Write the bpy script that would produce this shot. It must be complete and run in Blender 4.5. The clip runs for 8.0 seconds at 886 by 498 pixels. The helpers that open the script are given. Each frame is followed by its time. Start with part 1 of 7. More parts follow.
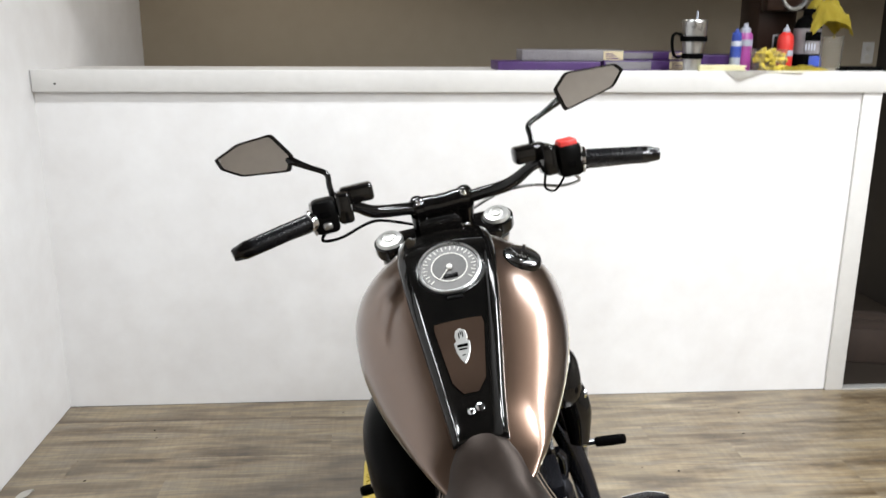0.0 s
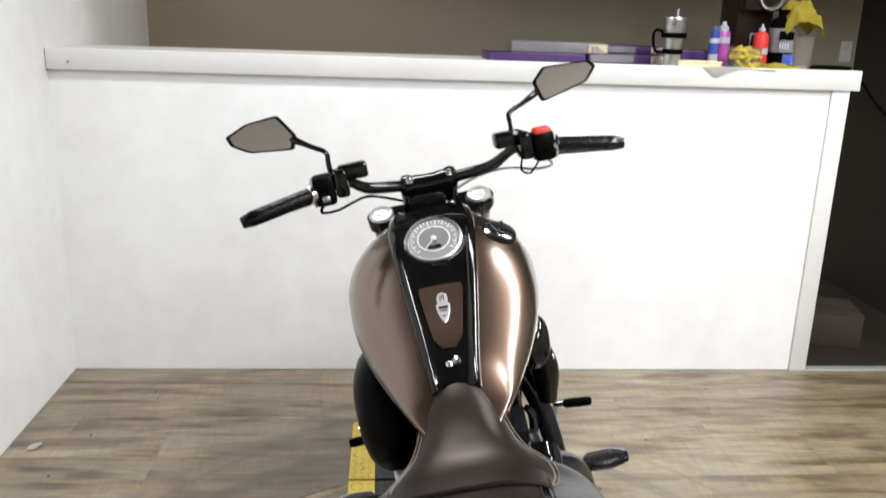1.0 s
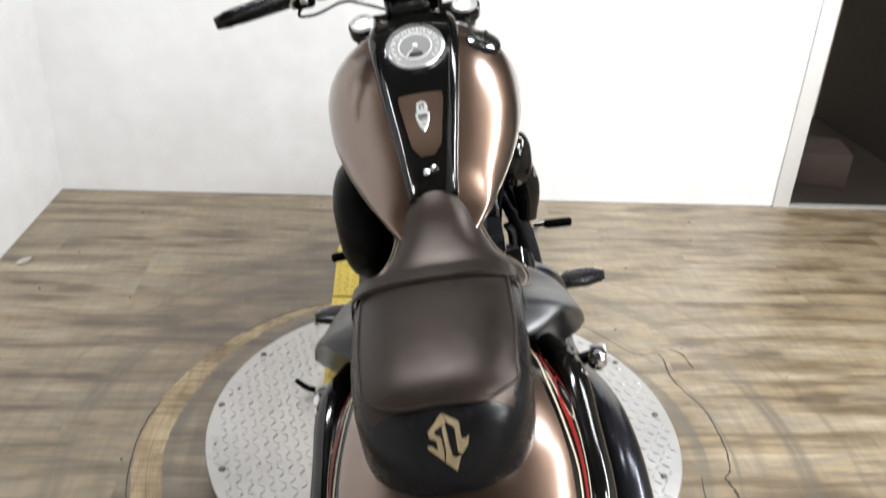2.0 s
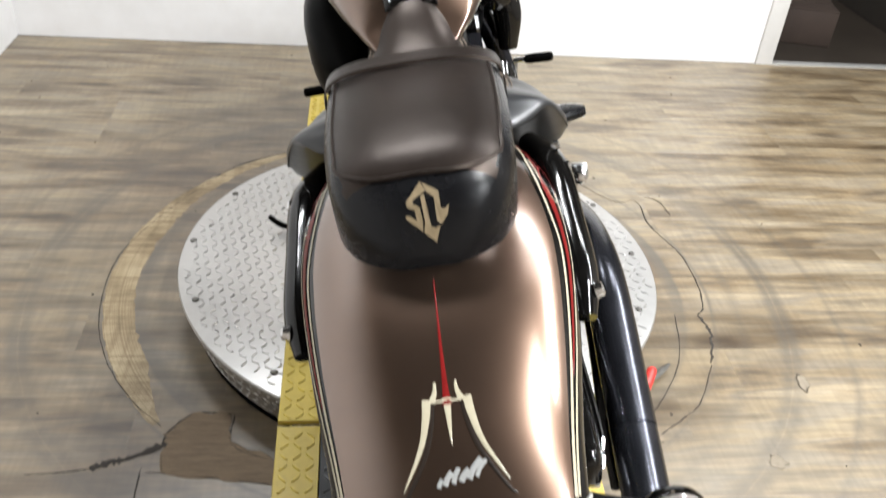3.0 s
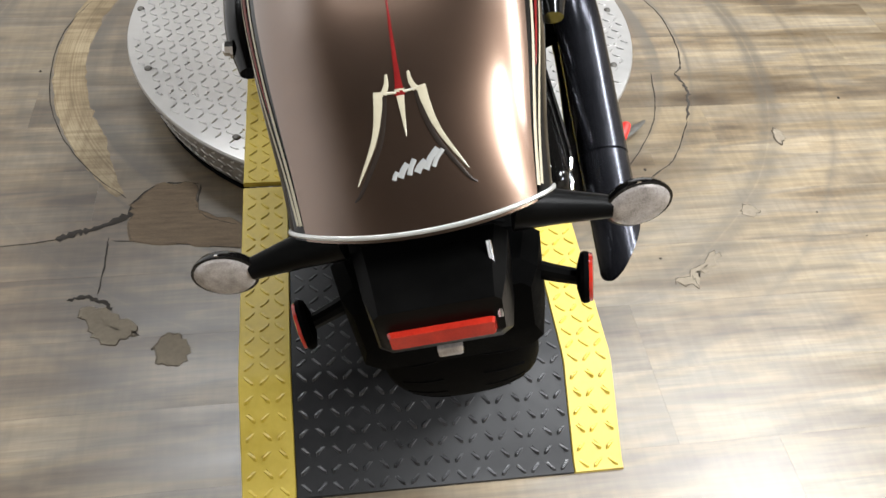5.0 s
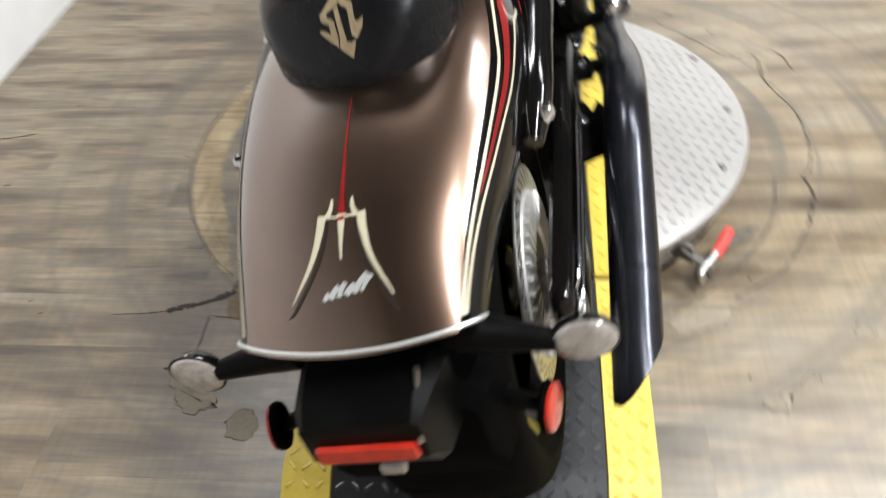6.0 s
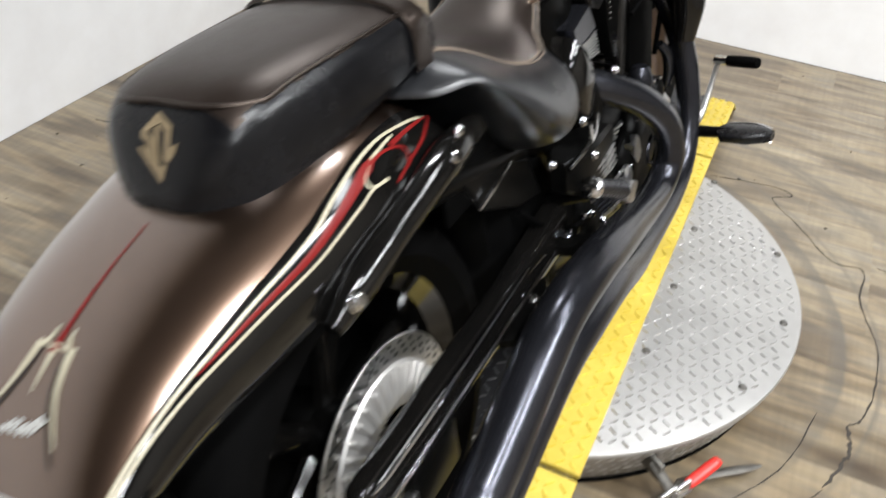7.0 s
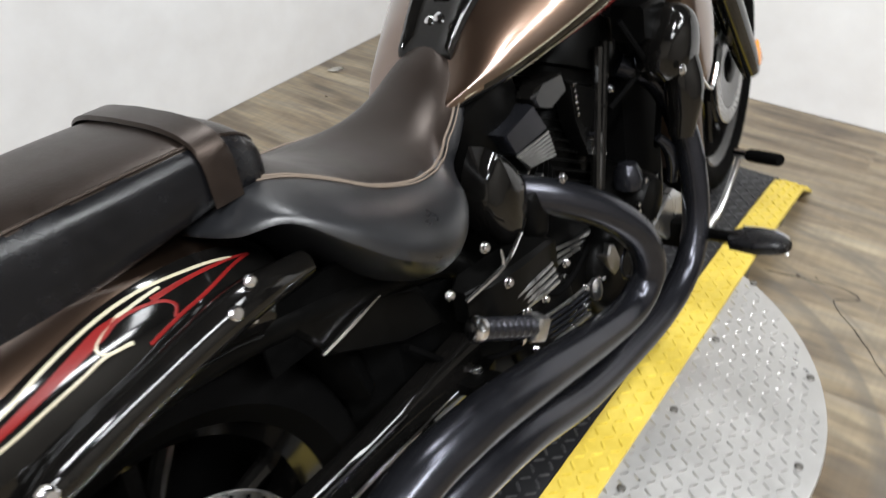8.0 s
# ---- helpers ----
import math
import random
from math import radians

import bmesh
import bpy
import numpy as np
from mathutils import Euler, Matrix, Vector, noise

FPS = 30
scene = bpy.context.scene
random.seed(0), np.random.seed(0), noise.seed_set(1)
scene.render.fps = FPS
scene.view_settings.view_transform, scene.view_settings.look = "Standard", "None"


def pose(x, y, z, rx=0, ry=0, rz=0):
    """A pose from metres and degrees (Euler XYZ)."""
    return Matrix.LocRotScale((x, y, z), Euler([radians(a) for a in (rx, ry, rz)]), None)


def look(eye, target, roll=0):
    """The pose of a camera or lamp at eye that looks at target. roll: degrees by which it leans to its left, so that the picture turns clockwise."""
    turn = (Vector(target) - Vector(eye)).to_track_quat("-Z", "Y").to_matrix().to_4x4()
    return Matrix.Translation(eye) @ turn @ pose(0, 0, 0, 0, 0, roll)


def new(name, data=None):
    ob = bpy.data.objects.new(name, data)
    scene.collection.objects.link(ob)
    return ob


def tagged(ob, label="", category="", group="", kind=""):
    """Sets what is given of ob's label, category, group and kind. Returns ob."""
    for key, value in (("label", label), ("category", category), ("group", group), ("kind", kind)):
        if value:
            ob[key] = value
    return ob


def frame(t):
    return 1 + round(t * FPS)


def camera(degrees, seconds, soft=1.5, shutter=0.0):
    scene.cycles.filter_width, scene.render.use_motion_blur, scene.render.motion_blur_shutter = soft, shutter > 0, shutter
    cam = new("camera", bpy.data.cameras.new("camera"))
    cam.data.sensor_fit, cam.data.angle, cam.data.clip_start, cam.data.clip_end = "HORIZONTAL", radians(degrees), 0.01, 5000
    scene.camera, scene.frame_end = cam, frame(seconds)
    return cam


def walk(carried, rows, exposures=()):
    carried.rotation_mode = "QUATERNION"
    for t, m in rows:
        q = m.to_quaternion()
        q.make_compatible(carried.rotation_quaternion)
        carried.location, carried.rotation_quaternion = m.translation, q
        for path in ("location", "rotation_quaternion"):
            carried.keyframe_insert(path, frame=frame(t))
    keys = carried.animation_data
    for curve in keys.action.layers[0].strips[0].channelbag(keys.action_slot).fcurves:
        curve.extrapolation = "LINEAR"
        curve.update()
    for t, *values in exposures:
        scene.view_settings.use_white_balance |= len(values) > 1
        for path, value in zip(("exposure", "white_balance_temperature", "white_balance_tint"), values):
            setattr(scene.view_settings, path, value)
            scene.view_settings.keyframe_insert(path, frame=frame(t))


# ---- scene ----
cam = camera(56.2, 8.0, 1.5, 0.5)
PATH = [
    (0, (0.336, 0.438, 1.519), (0.467, 2.368, 1.011), 0.3),
    (0.5, (0.312, 0.278, 1.555), (0.448, 2.217, 1.085), 2.8),
    (1, (0.339, 0.241, 1.546), (0.488, 2.16, 1.003), 1.9),
    (1.5, (0.347, 0.228, 1.507), (0.519, 2.101, 0.827), 2.7),
    (1.7, (0.37, 0.227, 1.499), (0.531, 2.065, 0.726), 3.2),
    (3, (0.373, 0.204, 1.344), (0.607, 1.841, 0.219), 5.2),
    (3.5, (0.385, 0.19, 1.287), (0.633, 1.719, 0.022), 6.3),
    (4, (0.393, 0.189, 1.236), (0.652, 1.573, -0.184), 7.1),
    (5.5, (0.417, 0.163, 1.227), (0.656, 1.499, -0.242), 2.6),
    (5.7, (0.472, 0.171, 1.236), (0.617, 1.54, -0.214), -1.8),
    (6, (0.639, 0.187, 1.271), (0.446, 1.659, -0.069), -4.4),
    (6.4, (0.837, 0.218, 1.317), (0.333, 1.672, 0.038), 0.8),
    (6.5, (0.862, 0.235, 1.314), (0.298, 1.661, 0.03), 0.3),
    (6.8, (0.922, 0.342, 1.295), (0.289, 1.741, 0.014), 1.3),
    (7, (0.952, 0.438, 1.305), (0.355, 1.894, 0.07), 4.8),
    (7.5, (1.033, 0.649, 1.313), (0.306, 2.045, 0.08), -1.0),
    (8, (1.159, 0.776, 1.333), (0.239, 2.107, 0.158), 0.3),
]
walk(cam, [(t, look(eye, target, roll)) for t, eye, target, roll in PATH], ((0.0, 0.2), (1.5, 0.28), (3.0, 0.62), (4.0, 0.46), (5.5, 0.44), (6.5, 0.48), (7.0, 0.3), (8.0, 0.18)))

from mathutils.bvhtree import BVHTree

# ---- light ----
world = bpy.data.worlds.new("room_ambience")
world.use_nodes = True
world.node_tree.nodes["Background"].inputs[0].default_value = (0.9, 0.95, 1.0, 1)
world.node_tree.nodes["Background"].inputs[1].default_value = 0.02
scene.world = world


def unseen_lamp(x, y, sx, sy, watts, colour=(1.0, 1.0, 1.0), z=2.93, beam=180.0):
    """An unseen fluorescent panel at ceiling height; beam limits its spread."""
    data = bpy.data.lights.new("unseen_lamp", "AREA")
    data.shape, data.size, data.size_y, data.energy, data.color = "RECTANGLE", sx, sy, watts, colour
    data.spread = radians(beam)
    lamp = new("unseen_lamp", data)
    lamp.location = (x, y, z)
    return lamp


COOL = (0.95, 0.975, 1.0)
unseen_lamp(1.55, 0.35, 0.18, 1.1, 75, COOL, 2.93, 178)
unseen_lamp(2.65, 1.6, 0.34, 1.7, 95, COOL, 2.93, 172)
unseen_lamp(2.45, -1.3, 0.34, 1.4, 80, COOL, 2.93, 172)
unseen_lamp(1.85, 2.5, 0.9, 0.4, 18, COOL, 2.93, 125)
# added lamp that brightens the counter wall and the left floor
unseen_lamp(-0.1, 2.7, 0.9, 0.24, 30, COOL, 2.93, 160)
# weak added lamp, lifts the left end of the beige wall
unseen_lamp(-0.1, 4.5, 0.9, 0.3, 7.5, (1.0, 0.94, 0.86), 2.6)

# ---- materials ----


def material(name, colour, rough=0.5, metal=0.0, coat=0.0, spec=0.5):
    m = bpy.data.materials.new(name)
    m.use_nodes = True
    b = m.node_tree.nodes["Principled BSDF"]
    b.inputs["Base Color"].default_value = (*colour, 1)
    b.inputs["Roughness"].default_value = rough
    b.inputs["Metallic"].default_value = metal
    b.inputs["Coat Weight"].default_value = coat
    b.inputs["Coat Roughness"].default_value = 0.06
    b.inputs["Specular IOR Level"].default_value = spec
    return m


def node(m, kind, **values):
    n = m.node_tree.nodes.new(kind)
    for key, value in values.items():
        n.inputs[key.replace("_", " ")].default_value = value
    return n


def link(m, a, b):
    m.node_tree.links.new(a, b)


def coords(m, scale=(1, 1, 1), turn=(0, 0, 0)):
    t = m.node_tree.nodes.new("ShaderNodeTexCoord")
    p = m.node_tree.nodes.new("ShaderNodeMapping")
    p.inputs["Scale"].default_value = scale
    p.inputs["Rotation"].default_value = turn
    link(m, t.outputs["Object"], p.inputs["Vector"])
    return p.outputs[0]


def ramp(m, source, stops):
    r = m.node_tree.nodes.new("ShaderNodeValToRGB")
    e = r.color_ramp.elements
    while len(e) < len(stops):
        e.new(0.5)
    for k, (p, c) in zip(e, stops):
        k.position, k.color = p, (*c, 1)
    link(m, source, r.inputs[0])
    return r.outputs[0]


def noise_of(m, vector, scale, detail=4.0, rough=0.55):
    n = node(m, "ShaderNodeTexNoise", Scale=scale, Detail=detail, Roughness=rough)
    link(m, vector, n.inputs["Vector"])
    return n.outputs["Fac"]


def mix(m, fac, a, b, kind="MIX"):
    n = m.node_tree.nodes.new("ShaderNodeMix")
    n.data_type, n.blend_type = "RGBA", kind
    for src, dst in ((fac, n.inputs[0]), (a, n.inputs[6]), (b, n.inputs[7])):
        if isinstance(src, (int, float)):
            dst.default_value = src
        elif isinstance(src, tuple):
            dst.default_value = (*src, 1)
        else:
            link(m, src, dst)
    return n.outputs[2]


def bsdf(m):
    return m.node_tree.nodes["Principled BSDF"]


def bump(m, height, strength, distance=0.001):
    b = node(m, "ShaderNodeBump", Strength=strength, Distance=distance)
    link(m, height, b.inputs["Height"])
    link(m, b.outputs[0], bsdf(m).inputs["Normal"])


def worn(m, dark, light, scale, rough=None, relief=0.0, relief_scale=60.0, stretch=(1, 1, 1)):
    """Colour that varies at two scales, with fine relief and uneven gloss."""
    v = coords(m, stretch)
    big = noise_of(m, v, scale, 5)
    small = noise_of(m, v, scale * 9, 6)
    both = mix(m, 0.4, big, small)
    link(m, ramp(m, both, [(0.3, dark), (0.7, light)]), bsdf(m).inputs["Base Color"])
    if rough:
        link(m, ramp(m, both, [(0.3, (rough[0],) * 3), (0.7, (rough[1],) * 3)]), bsdf(m).inputs["Roughness"])
    if relief:
        bump(m, noise_of(m, v, relief_scale, 6), relief)
    return m


M_WHITE = worn(material("white_wall_paint", (0.8, 0.8, 0.8), 0.55), (0.70, 0.685, 0.675), (0.82, 0.82, 0.82), 1.1, (0.45, 0.6), 0.12, 90)
M_TRIM = worn(material("white_trim_paint", (0.8, 0.8, 0.8), 0.4), (0.58, 0.57, 0.55), (0.65, 0.64, 0.62), 3.0, (0.35, 0.5), 0.05, 60)
M_BEIGE = worn(material("beige_wall_paint", (0.5, 0.42, 0.33), 0.6), (0.31, 0.26, 0.188), (0.355, 0.30, 0.222), 1.2, (0.5, 0.65), 0.1, 80)
# the passage's shade is put into this near-black grey
M_GREY = worn(material("grey_paint_in_shade", (0.3, 0.3, 0.3), 0.6), (0.024, 0.020, 0.017), (0.034, 0.029, 0.025), 1.5)
# unseen ceiling, darkened so that glossy paint reflects little from above
M_CEIL = worn(material("darkened_ceiling_paint", (0.6, 0.6, 0.6), 0.7), (0.022, 0.022, 0.021), (0.034, 0.034, 0.033), 2.0)
M_BRONZE = worn(material("satin_bronze_paint", (0.2, 0.12, 0.08), 0.30, 1.0, 1.0), (0.150, 0.092, 0.062), (0.172, 0.106, 0.072), 3.0)
bsdf(M_BRONZE).inputs["Coat Roughness"].default_value = 0.17
bsdf(M_BRONZE).inputs["Coat IOR"].default_value = 1.9
M_BLACK = worn(material("gloss_black_paint", (0.006, 0.006, 0.006), 0.08, 0, 0.0, 0.42), (0.002, 0.002, 0.002), (0.005, 0.0045, 0.004), 6.0, (0.06, 0.14))
M_SATIN = worn(material("satin_black_metal", (0.012, 0.012, 0.012), 0.35, 0, 0, 0.06), (0.001, 0.001, 0.001), (0.003, 0.0029, 0.0027), 14.0, (0.25, 0.42), 0.06, 200)
M_MATT = worn(material("matt_black_plastic", (0.012, 0.012, 0.012), 0.6, 0, 0, 0.01), (0.001, 0.001, 0.001), (0.003, 0.003, 0.003), 18.0, (0.5, 0.75), 0.15, 260)
M_RUBBER = worn(material("black_rubber", (0.015, 0.015, 0.015), 0.7, 0, 0, 0.02), (0.001, 0.001, 0.001), (0.0025, 0.0024, 0.0024), 12.0, (0.6, 0.8), 0.2, 150)
M_CHROME = worn(material("chrome", (0.75, 0.75, 0.76), 0.1, 1.0), (0.68, 0.68, 0.69), (0.78, 0.78, 0.79), 20.0, (0.06, 0.18))
M_STEEL = worn(material("brushed_steel", (0.5, 0.5, 0.5), 0.3, 1.0), (0.42, 0.42, 0.42), (0.58, 0.58, 0.57), 16.0, (0.22, 0.42), 0.05, 200, (1, 6, 1))
M_SOOT = material("exhaust_soot", (0.0008, 0.0008, 0.0008), 1.0, 0, 0, 0.0)
M_GOLD = worn(material("gold_thread", (0.3, 0.23, 0.13), 0.5), (0.15, 0.11, 0.06), (0.25, 0.19, 0.11), 60.0)
M_DIALPALE = worn(material("pale_dial_face", (0.4, 0.4, 0.38), 0.4), (0.10, 0.098, 0.094), (0.15, 0.147, 0.141), 20.0)
M_EXHAUST = worn(material("dark_ceramic_coat", (0.05, 0.05, 0.055), 0.25, 0.85), (0.030, 0.031, 0.037), (0.048, 0.049, 0.058), 9.0, (0.19, 0.28), 0.04, 240)
M_BROWN = worn(material("brown_leather", (0.02, 0.014, 0.011), 0.4, 0, 0, 0.32), (0.006, 0.0045, 0.0037), (0.014, 0.0102, 0.0085), 7.0, (0.27, 0.40), 0.3, 420)
bsdf(M_BROWN).inputs["Specular Tint"].default_value = (1.0, 0.80, 0.68, 1)
M_VINYL = worn(material("black_vinyl", (0.02, 0.02, 0.021), 0.30, 0, 0, 0.24), (0.0022, 0.0022, 0.0026), (0.007, 0.007, 0.008), 8.0, (0.20, 0.32), 0.25, 420)
# same vinyl as the pad, lighter and bluer to carry the saddle's sheen
M_SADDLE = worn(material("sheened_saddle_vinyl", (0.02, 0.02, 0.021), 0.45, 0, 0, 0.7), (0.0050, 0.0052, 0.0060), (0.0105, 0.0110, 0.0126), 9.0, (0.27, 0.38), 0.3, 380)
M_THREAD = material("brown_thread", (0.13, 0.10, 0.075), 0.7)
M_CREAM = worn(material("cream_pinstripe_paint", (0.55, 0.5, 0.36), 0.3), (0.32, 0.285, 0.20), (0.40, 0.36, 0.265), 30.0)
M_RED = worn(material("red_pinstripe_paint", (0.25, 0.01, 0.01), 0.3, 0, 0, 0.15), (0.11, 0.006, 0.006), (0.16, 0.009, 0.008), 30.0)
M_SHADE = worn(material("dark_brown_airbrush", (0.02, 0.014, 0.01), 0.3, 0.3), (0.018, 0.012, 0.009), (0.026, 0.018, 0.013), 30.0)
M_SILVERPAINT = material("silver_trim_paint", (0.55, 0.55, 0.53), 0.3, 0.6)
M_REDLENS = worn(material("red_lens", (0.3, 0.01, 0.008), 0.15, 0, 0.4), (0.26, 0.012, 0.007), (0.46, 0.025, 0.012), 60.0)
M_REDPLASTIC = worn(material("red_plastic", (0.6, 0.03, 0.02), 0.4), (0.5, 0.02, 0.015), (0.65, 0.04, 0.03), 12.0)
M_AMBER = material("amber_lens", (0.7, 0.25, 0.02), 0.2, 0, 0.5)
M_LENS = worn(material("smoked_clear_lens", (0.3, 0.27, 0.25), 0.15, 0.3, 0.5), (0.16, 0.14, 0.13), (0.5, 0.46, 0.43), 70.0)
M_MIRROR = material("mirror_glass", (0.85, 0.85, 0.86), 0.02, 1.0)
M_DIAL = worn(material("dial_face", (0.12, 0.115, 0.11), 0.4), (0.045, 0.043, 0.041), (0.075, 0.072, 0.068), 20.0)
M_DIALMARK = material("dial_marks", (0.55, 0.54, 0.5), 0.5)
M_YELLOW = worn(material("worn_yellow_paint", (0.6, 0.42, 0.02), 0.5), (0.44, 0.32, 0.035), (0.62, 0.475, 0.085), 7.0, (0.4, 0.6), 0.1, 120)
M_TREADBLACK = worn(material("worn_black_paint", (0.03, 0.03, 0.03), 0.5, 0, 0, 0.35), (0.005, 0.005, 0.0055), (0.015, 0.015, 0.0165), 7.0, (0.4, 0.6), 0.1, 120)
M_TREADWORN = worn(material("rubbed_black_paint", (0.05, 0.05, 0.05), 0.35, 0.3, 0, 0.5), (0.018, 0.018, 0.019), (0.10, 0.10, 0.105), 9.0, (0.25, 0.45), 0.1, 120)
M_YELLOWWORN = worn(material("rubbed_yellow_paint", (0.6, 0.42, 0.02), 0.4), (0.40, 0.28, 0.02), (0.72, 0.56, 0.09), 14.0, (0.3, 0.5), 0.1, 120)
M_BARS = worn(material("polished_tread_bars", (0.7, 0.7, 0.7), 0.25, 0.85), (0.48, 0.472, 0.46), (0.60, 0.59, 0.575), 6.0, (0.24, 0.36), 0.05, 150)
M_PLATE = worn(material("aluminium_tread_plate", (0.6, 0.59, 0.57), 0.38, 0.75), (0.44, 0.43, 0.415), (0.52, 0.508, 0.49), 5.0, (0.34, 0.46), 0.08, 150)
# dark tan tone stands for the reflected floor and the skirt's shade
M_RIM = worn(material("shaded_rim_plate", (0.4, 0.37, 0.32), 0.4, 0.5), (0.20, 0.175, 0.14), (0.36, 0.33, 0.28), 9.0, (0.28, 0.45), 0.1, 120)
M_OLDSTEEL = worn(material("grimy_steel", (0.15, 0.14, 0.12), 0.5, 0.8), (0.07, 0.065, 0.06), (0.2, 0.19, 0.17), 12.0, (0.4, 0.65), 0.2, 160)

# vinyl plank floor: long grain along x, pale tan to grey, with scuff rings round the turntable
TURN_X, TURN_Y = 0.5676, 1.943
RING_X, RING_Y = 0.5676, 2.023          # middle of the worn rings


def plank_material():
    m = material("vinyl_plank", (0.3, 0.25, 0.18), 0.42, 0, 0, 0.9)
    tree = m.node_tree
    geo = tree.nodes.new("ShaderNodeNewGeometry")
    info = tree.nodes.new("ShaderNodeObjectInfo")
    shift = tree.nodes.new("ShaderNodeVectorMath")
    shift.operation = "MULTIPLY_ADD"
    comb = tree.nodes.new("ShaderNodeCombineXYZ")
    for i in range(3):
        link(m, info.outputs["Random"], comb.inputs[i])
    link(m, comb.outputs[0], shift.inputs[0])
    shift.inputs[1].default_value = (0.9, 0.05, 0.3)
    link(m, geo.outputs["Position"], shift.inputs[2])
    st = tree.nodes.new("ShaderNodeMapping")
    st.inputs["Scale"].default_value = (1.2, 10.0, 1.0)
    link(m, shift.outputs[0], st.inputs["Vector"])
    broad = noise_of(m, st.outputs[0], 1.4, 3, 0.5)
    st2 = tree.nodes.new("ShaderNodeMapping")
    st2.inputs["Scale"].default_value = (4.0, 70.0, 1.0)
    link(m, shift.outputs[0], st2.inputs["Vector"])
    fine = noise_of(m, st2.outputs[0], 2.0, 6, 0.65)
    saw = tree.nodes.new("ShaderNodeMapping")
    saw.inputs["Scale"].default_value = (70.0, 5.0, 1.0)
    link(m, shift.outputs[0], saw.inputs["Vector"])
    cross = noise_of(m, saw.outputs[0], 1.0, 3, 0.5)
    blot = tree.nodes.new("ShaderNodeMapping")
    blot.inputs["Scale"].default_value = (1.5, 5.0, 1.0)
    link(m, shift.outputs[0], blot.inputs["Vector"])
    cloud = noise_of(m, blot.outputs[0], 2.2, 4, 0.5)
    base = ramp(m, broad, [(0.28, (0.070, 0.046, 0.020)), (0.37, (0.165, 0.120, 0.058)), (0.44, (0.190, 0.155, 0.100)), (0.51, (0.285, 0.222, 0.118)), (0.58, (0.215, 0.185, 0.136)), (0.66, (0.32, 0.258, 0.150)), (0.76, (0.35, 0.305, 0.215))])
    warm = ramp(m, cloud, [(0.33, (0.36, 0.28, 0.18)), (0.44, (0.80, 0.72, 0.58)), (0.54, (1.0, 0.97, 0.91)), (0.66, (1.0, 1.0, 1.0))])
    base = mix(m, 0.85, base, warm, "MULTIPLY")
    grain = ramp(m, fine, [(0.3, (0.66, 0.63, 0.58)), (0.62, (1.0, 1.0, 1.0))])
    base = mix(m, 0.85, base, grain, "MULTIPLY")
    base = mix(m, 0.28, base, ramp(m, cross, [(0.4, (0.6, 0.58, 0.55)), (0.6, (1, 1, 1))]), "MULTIPLY")
    tone = ramp(m, info.outputs["Random"], [(0.0, (0.80, 0.77, 0.72)), (0.5, (0.95, 0.94, 0.93)), (1.0, (1.0, 1.0, 1.0))])
    base = mix(m, 0.85, base, tone, "MULTIPLY")
    base = mix(m, 1.0, base, ramp(m, noise_of(m, geo.outputs["Position"], 0.9, 3, 0.5), [(0.38, (1.0, 0.945, 0.84)), (0.62, (1.06, 1.05, 1.03))]), "MULTIPLY")
    # worn rings
    centre = node(m, "ShaderNodeVectorMath")
    centre.operation = "SUBTRACT"
    link(m, geo.outputs["Position"], centre.inputs[0])
    centre.inputs[1].default_value = (RING_X, RING_Y, 0)
    length = tree.nodes.new("ShaderNodeVectorMath")
    length.operation = "LENGTH"
    link(m, centre.outputs[0], length.inputs[0])
    wob = noise_of(m, geo.outputs["Position"], 3.0, 3)
    rad = node(m, "ShaderNodeMath")
    rad.operation = "MULTIPLY_ADD"
    link(m, wob, rad.inputs[0])
    rad.inputs[1].default_value = 0.02
    link(m, length.outputs["Value"], rad.inputs[2])
    rings = ramp(m, rad.outputs[0], [(0.0, (0, 0, 0)), (0.62, (0.1, 0.1, 0.1)), (0.66, (0.3, 0.3, 0.3)), (0.695, (0.25, 0.25, 0.25)), (0.715, (0.75, 0.75, 0.75)), (0.735, (0.9, 0.9, 0.9)), (0.744, (0.10, 0.10, 0.10)),
                                     (0.805, (0.1, 0.1, 0.1)), (0.813, (0.85, 0.85, 0.85)), (0.822, (0.2, 0.2, 0.2)), (0.86, (0.05, 0.05, 0.05)), (0.885, (0.4, 0.4, 0.4)), (0.905, (0.05, 0.05, 0.05)), (0.965, (0.1, 0.1, 0.1)),
                                     (0.985, (0.70, 0.70, 0.70)), (0.9999, (0.6, 0.6, 0.6)), (1.0, (0, 0, 0))])
    # broader, fainter scuffs further out
    far = node(m, "ShaderNodeMath")
    far.operation = "SUBTRACT"
    link(m, rad.outputs[0], far.inputs[0])
    far.inputs[1].default_value = 0.9
    outer = ramp(m, far.outputs[0], [(0.0, (0, 0, 0)), (0.0999, (0, 0, 0)), (0.10, (0.6, 0.6, 0.6)), (0.115, (0.7, 0.7, 0.7)), (0.135, (0.1, 0.1, 0.1)), (0.235, (0, 0, 0)), (0.25, (0.5, 0.5, 0.5)), (0.27, (0, 0, 0)), (0.33, (0.3, 0.3, 0.3)), (0.36, (0, 0, 0))])
    rings = mix(m, 1.0, rings, outer, "ADD")
    patchy = ramp(m, noise_of(m, geo.outputs["Position"], 2.2, 4), [(0.36, (0.40, 0.40, 0.40)), (0.60, (0.9, 0.9, 0.9))])
    amount = mix(m, 1.0, rings, patchy, "MULTIPLY")
    base = mix(m, amount, base, (0.072, 0.060, 0.045))
    dirt = ramp(m, noise_of(m, geo.outputs["Position"], 1.1, 6, 0.6), [(0.35, (0.78, 0.76, 0.72)), (0.65, (1, 1, 1))])
    base = mix(m, 0.7, base, dirt, "MULTIPLY")
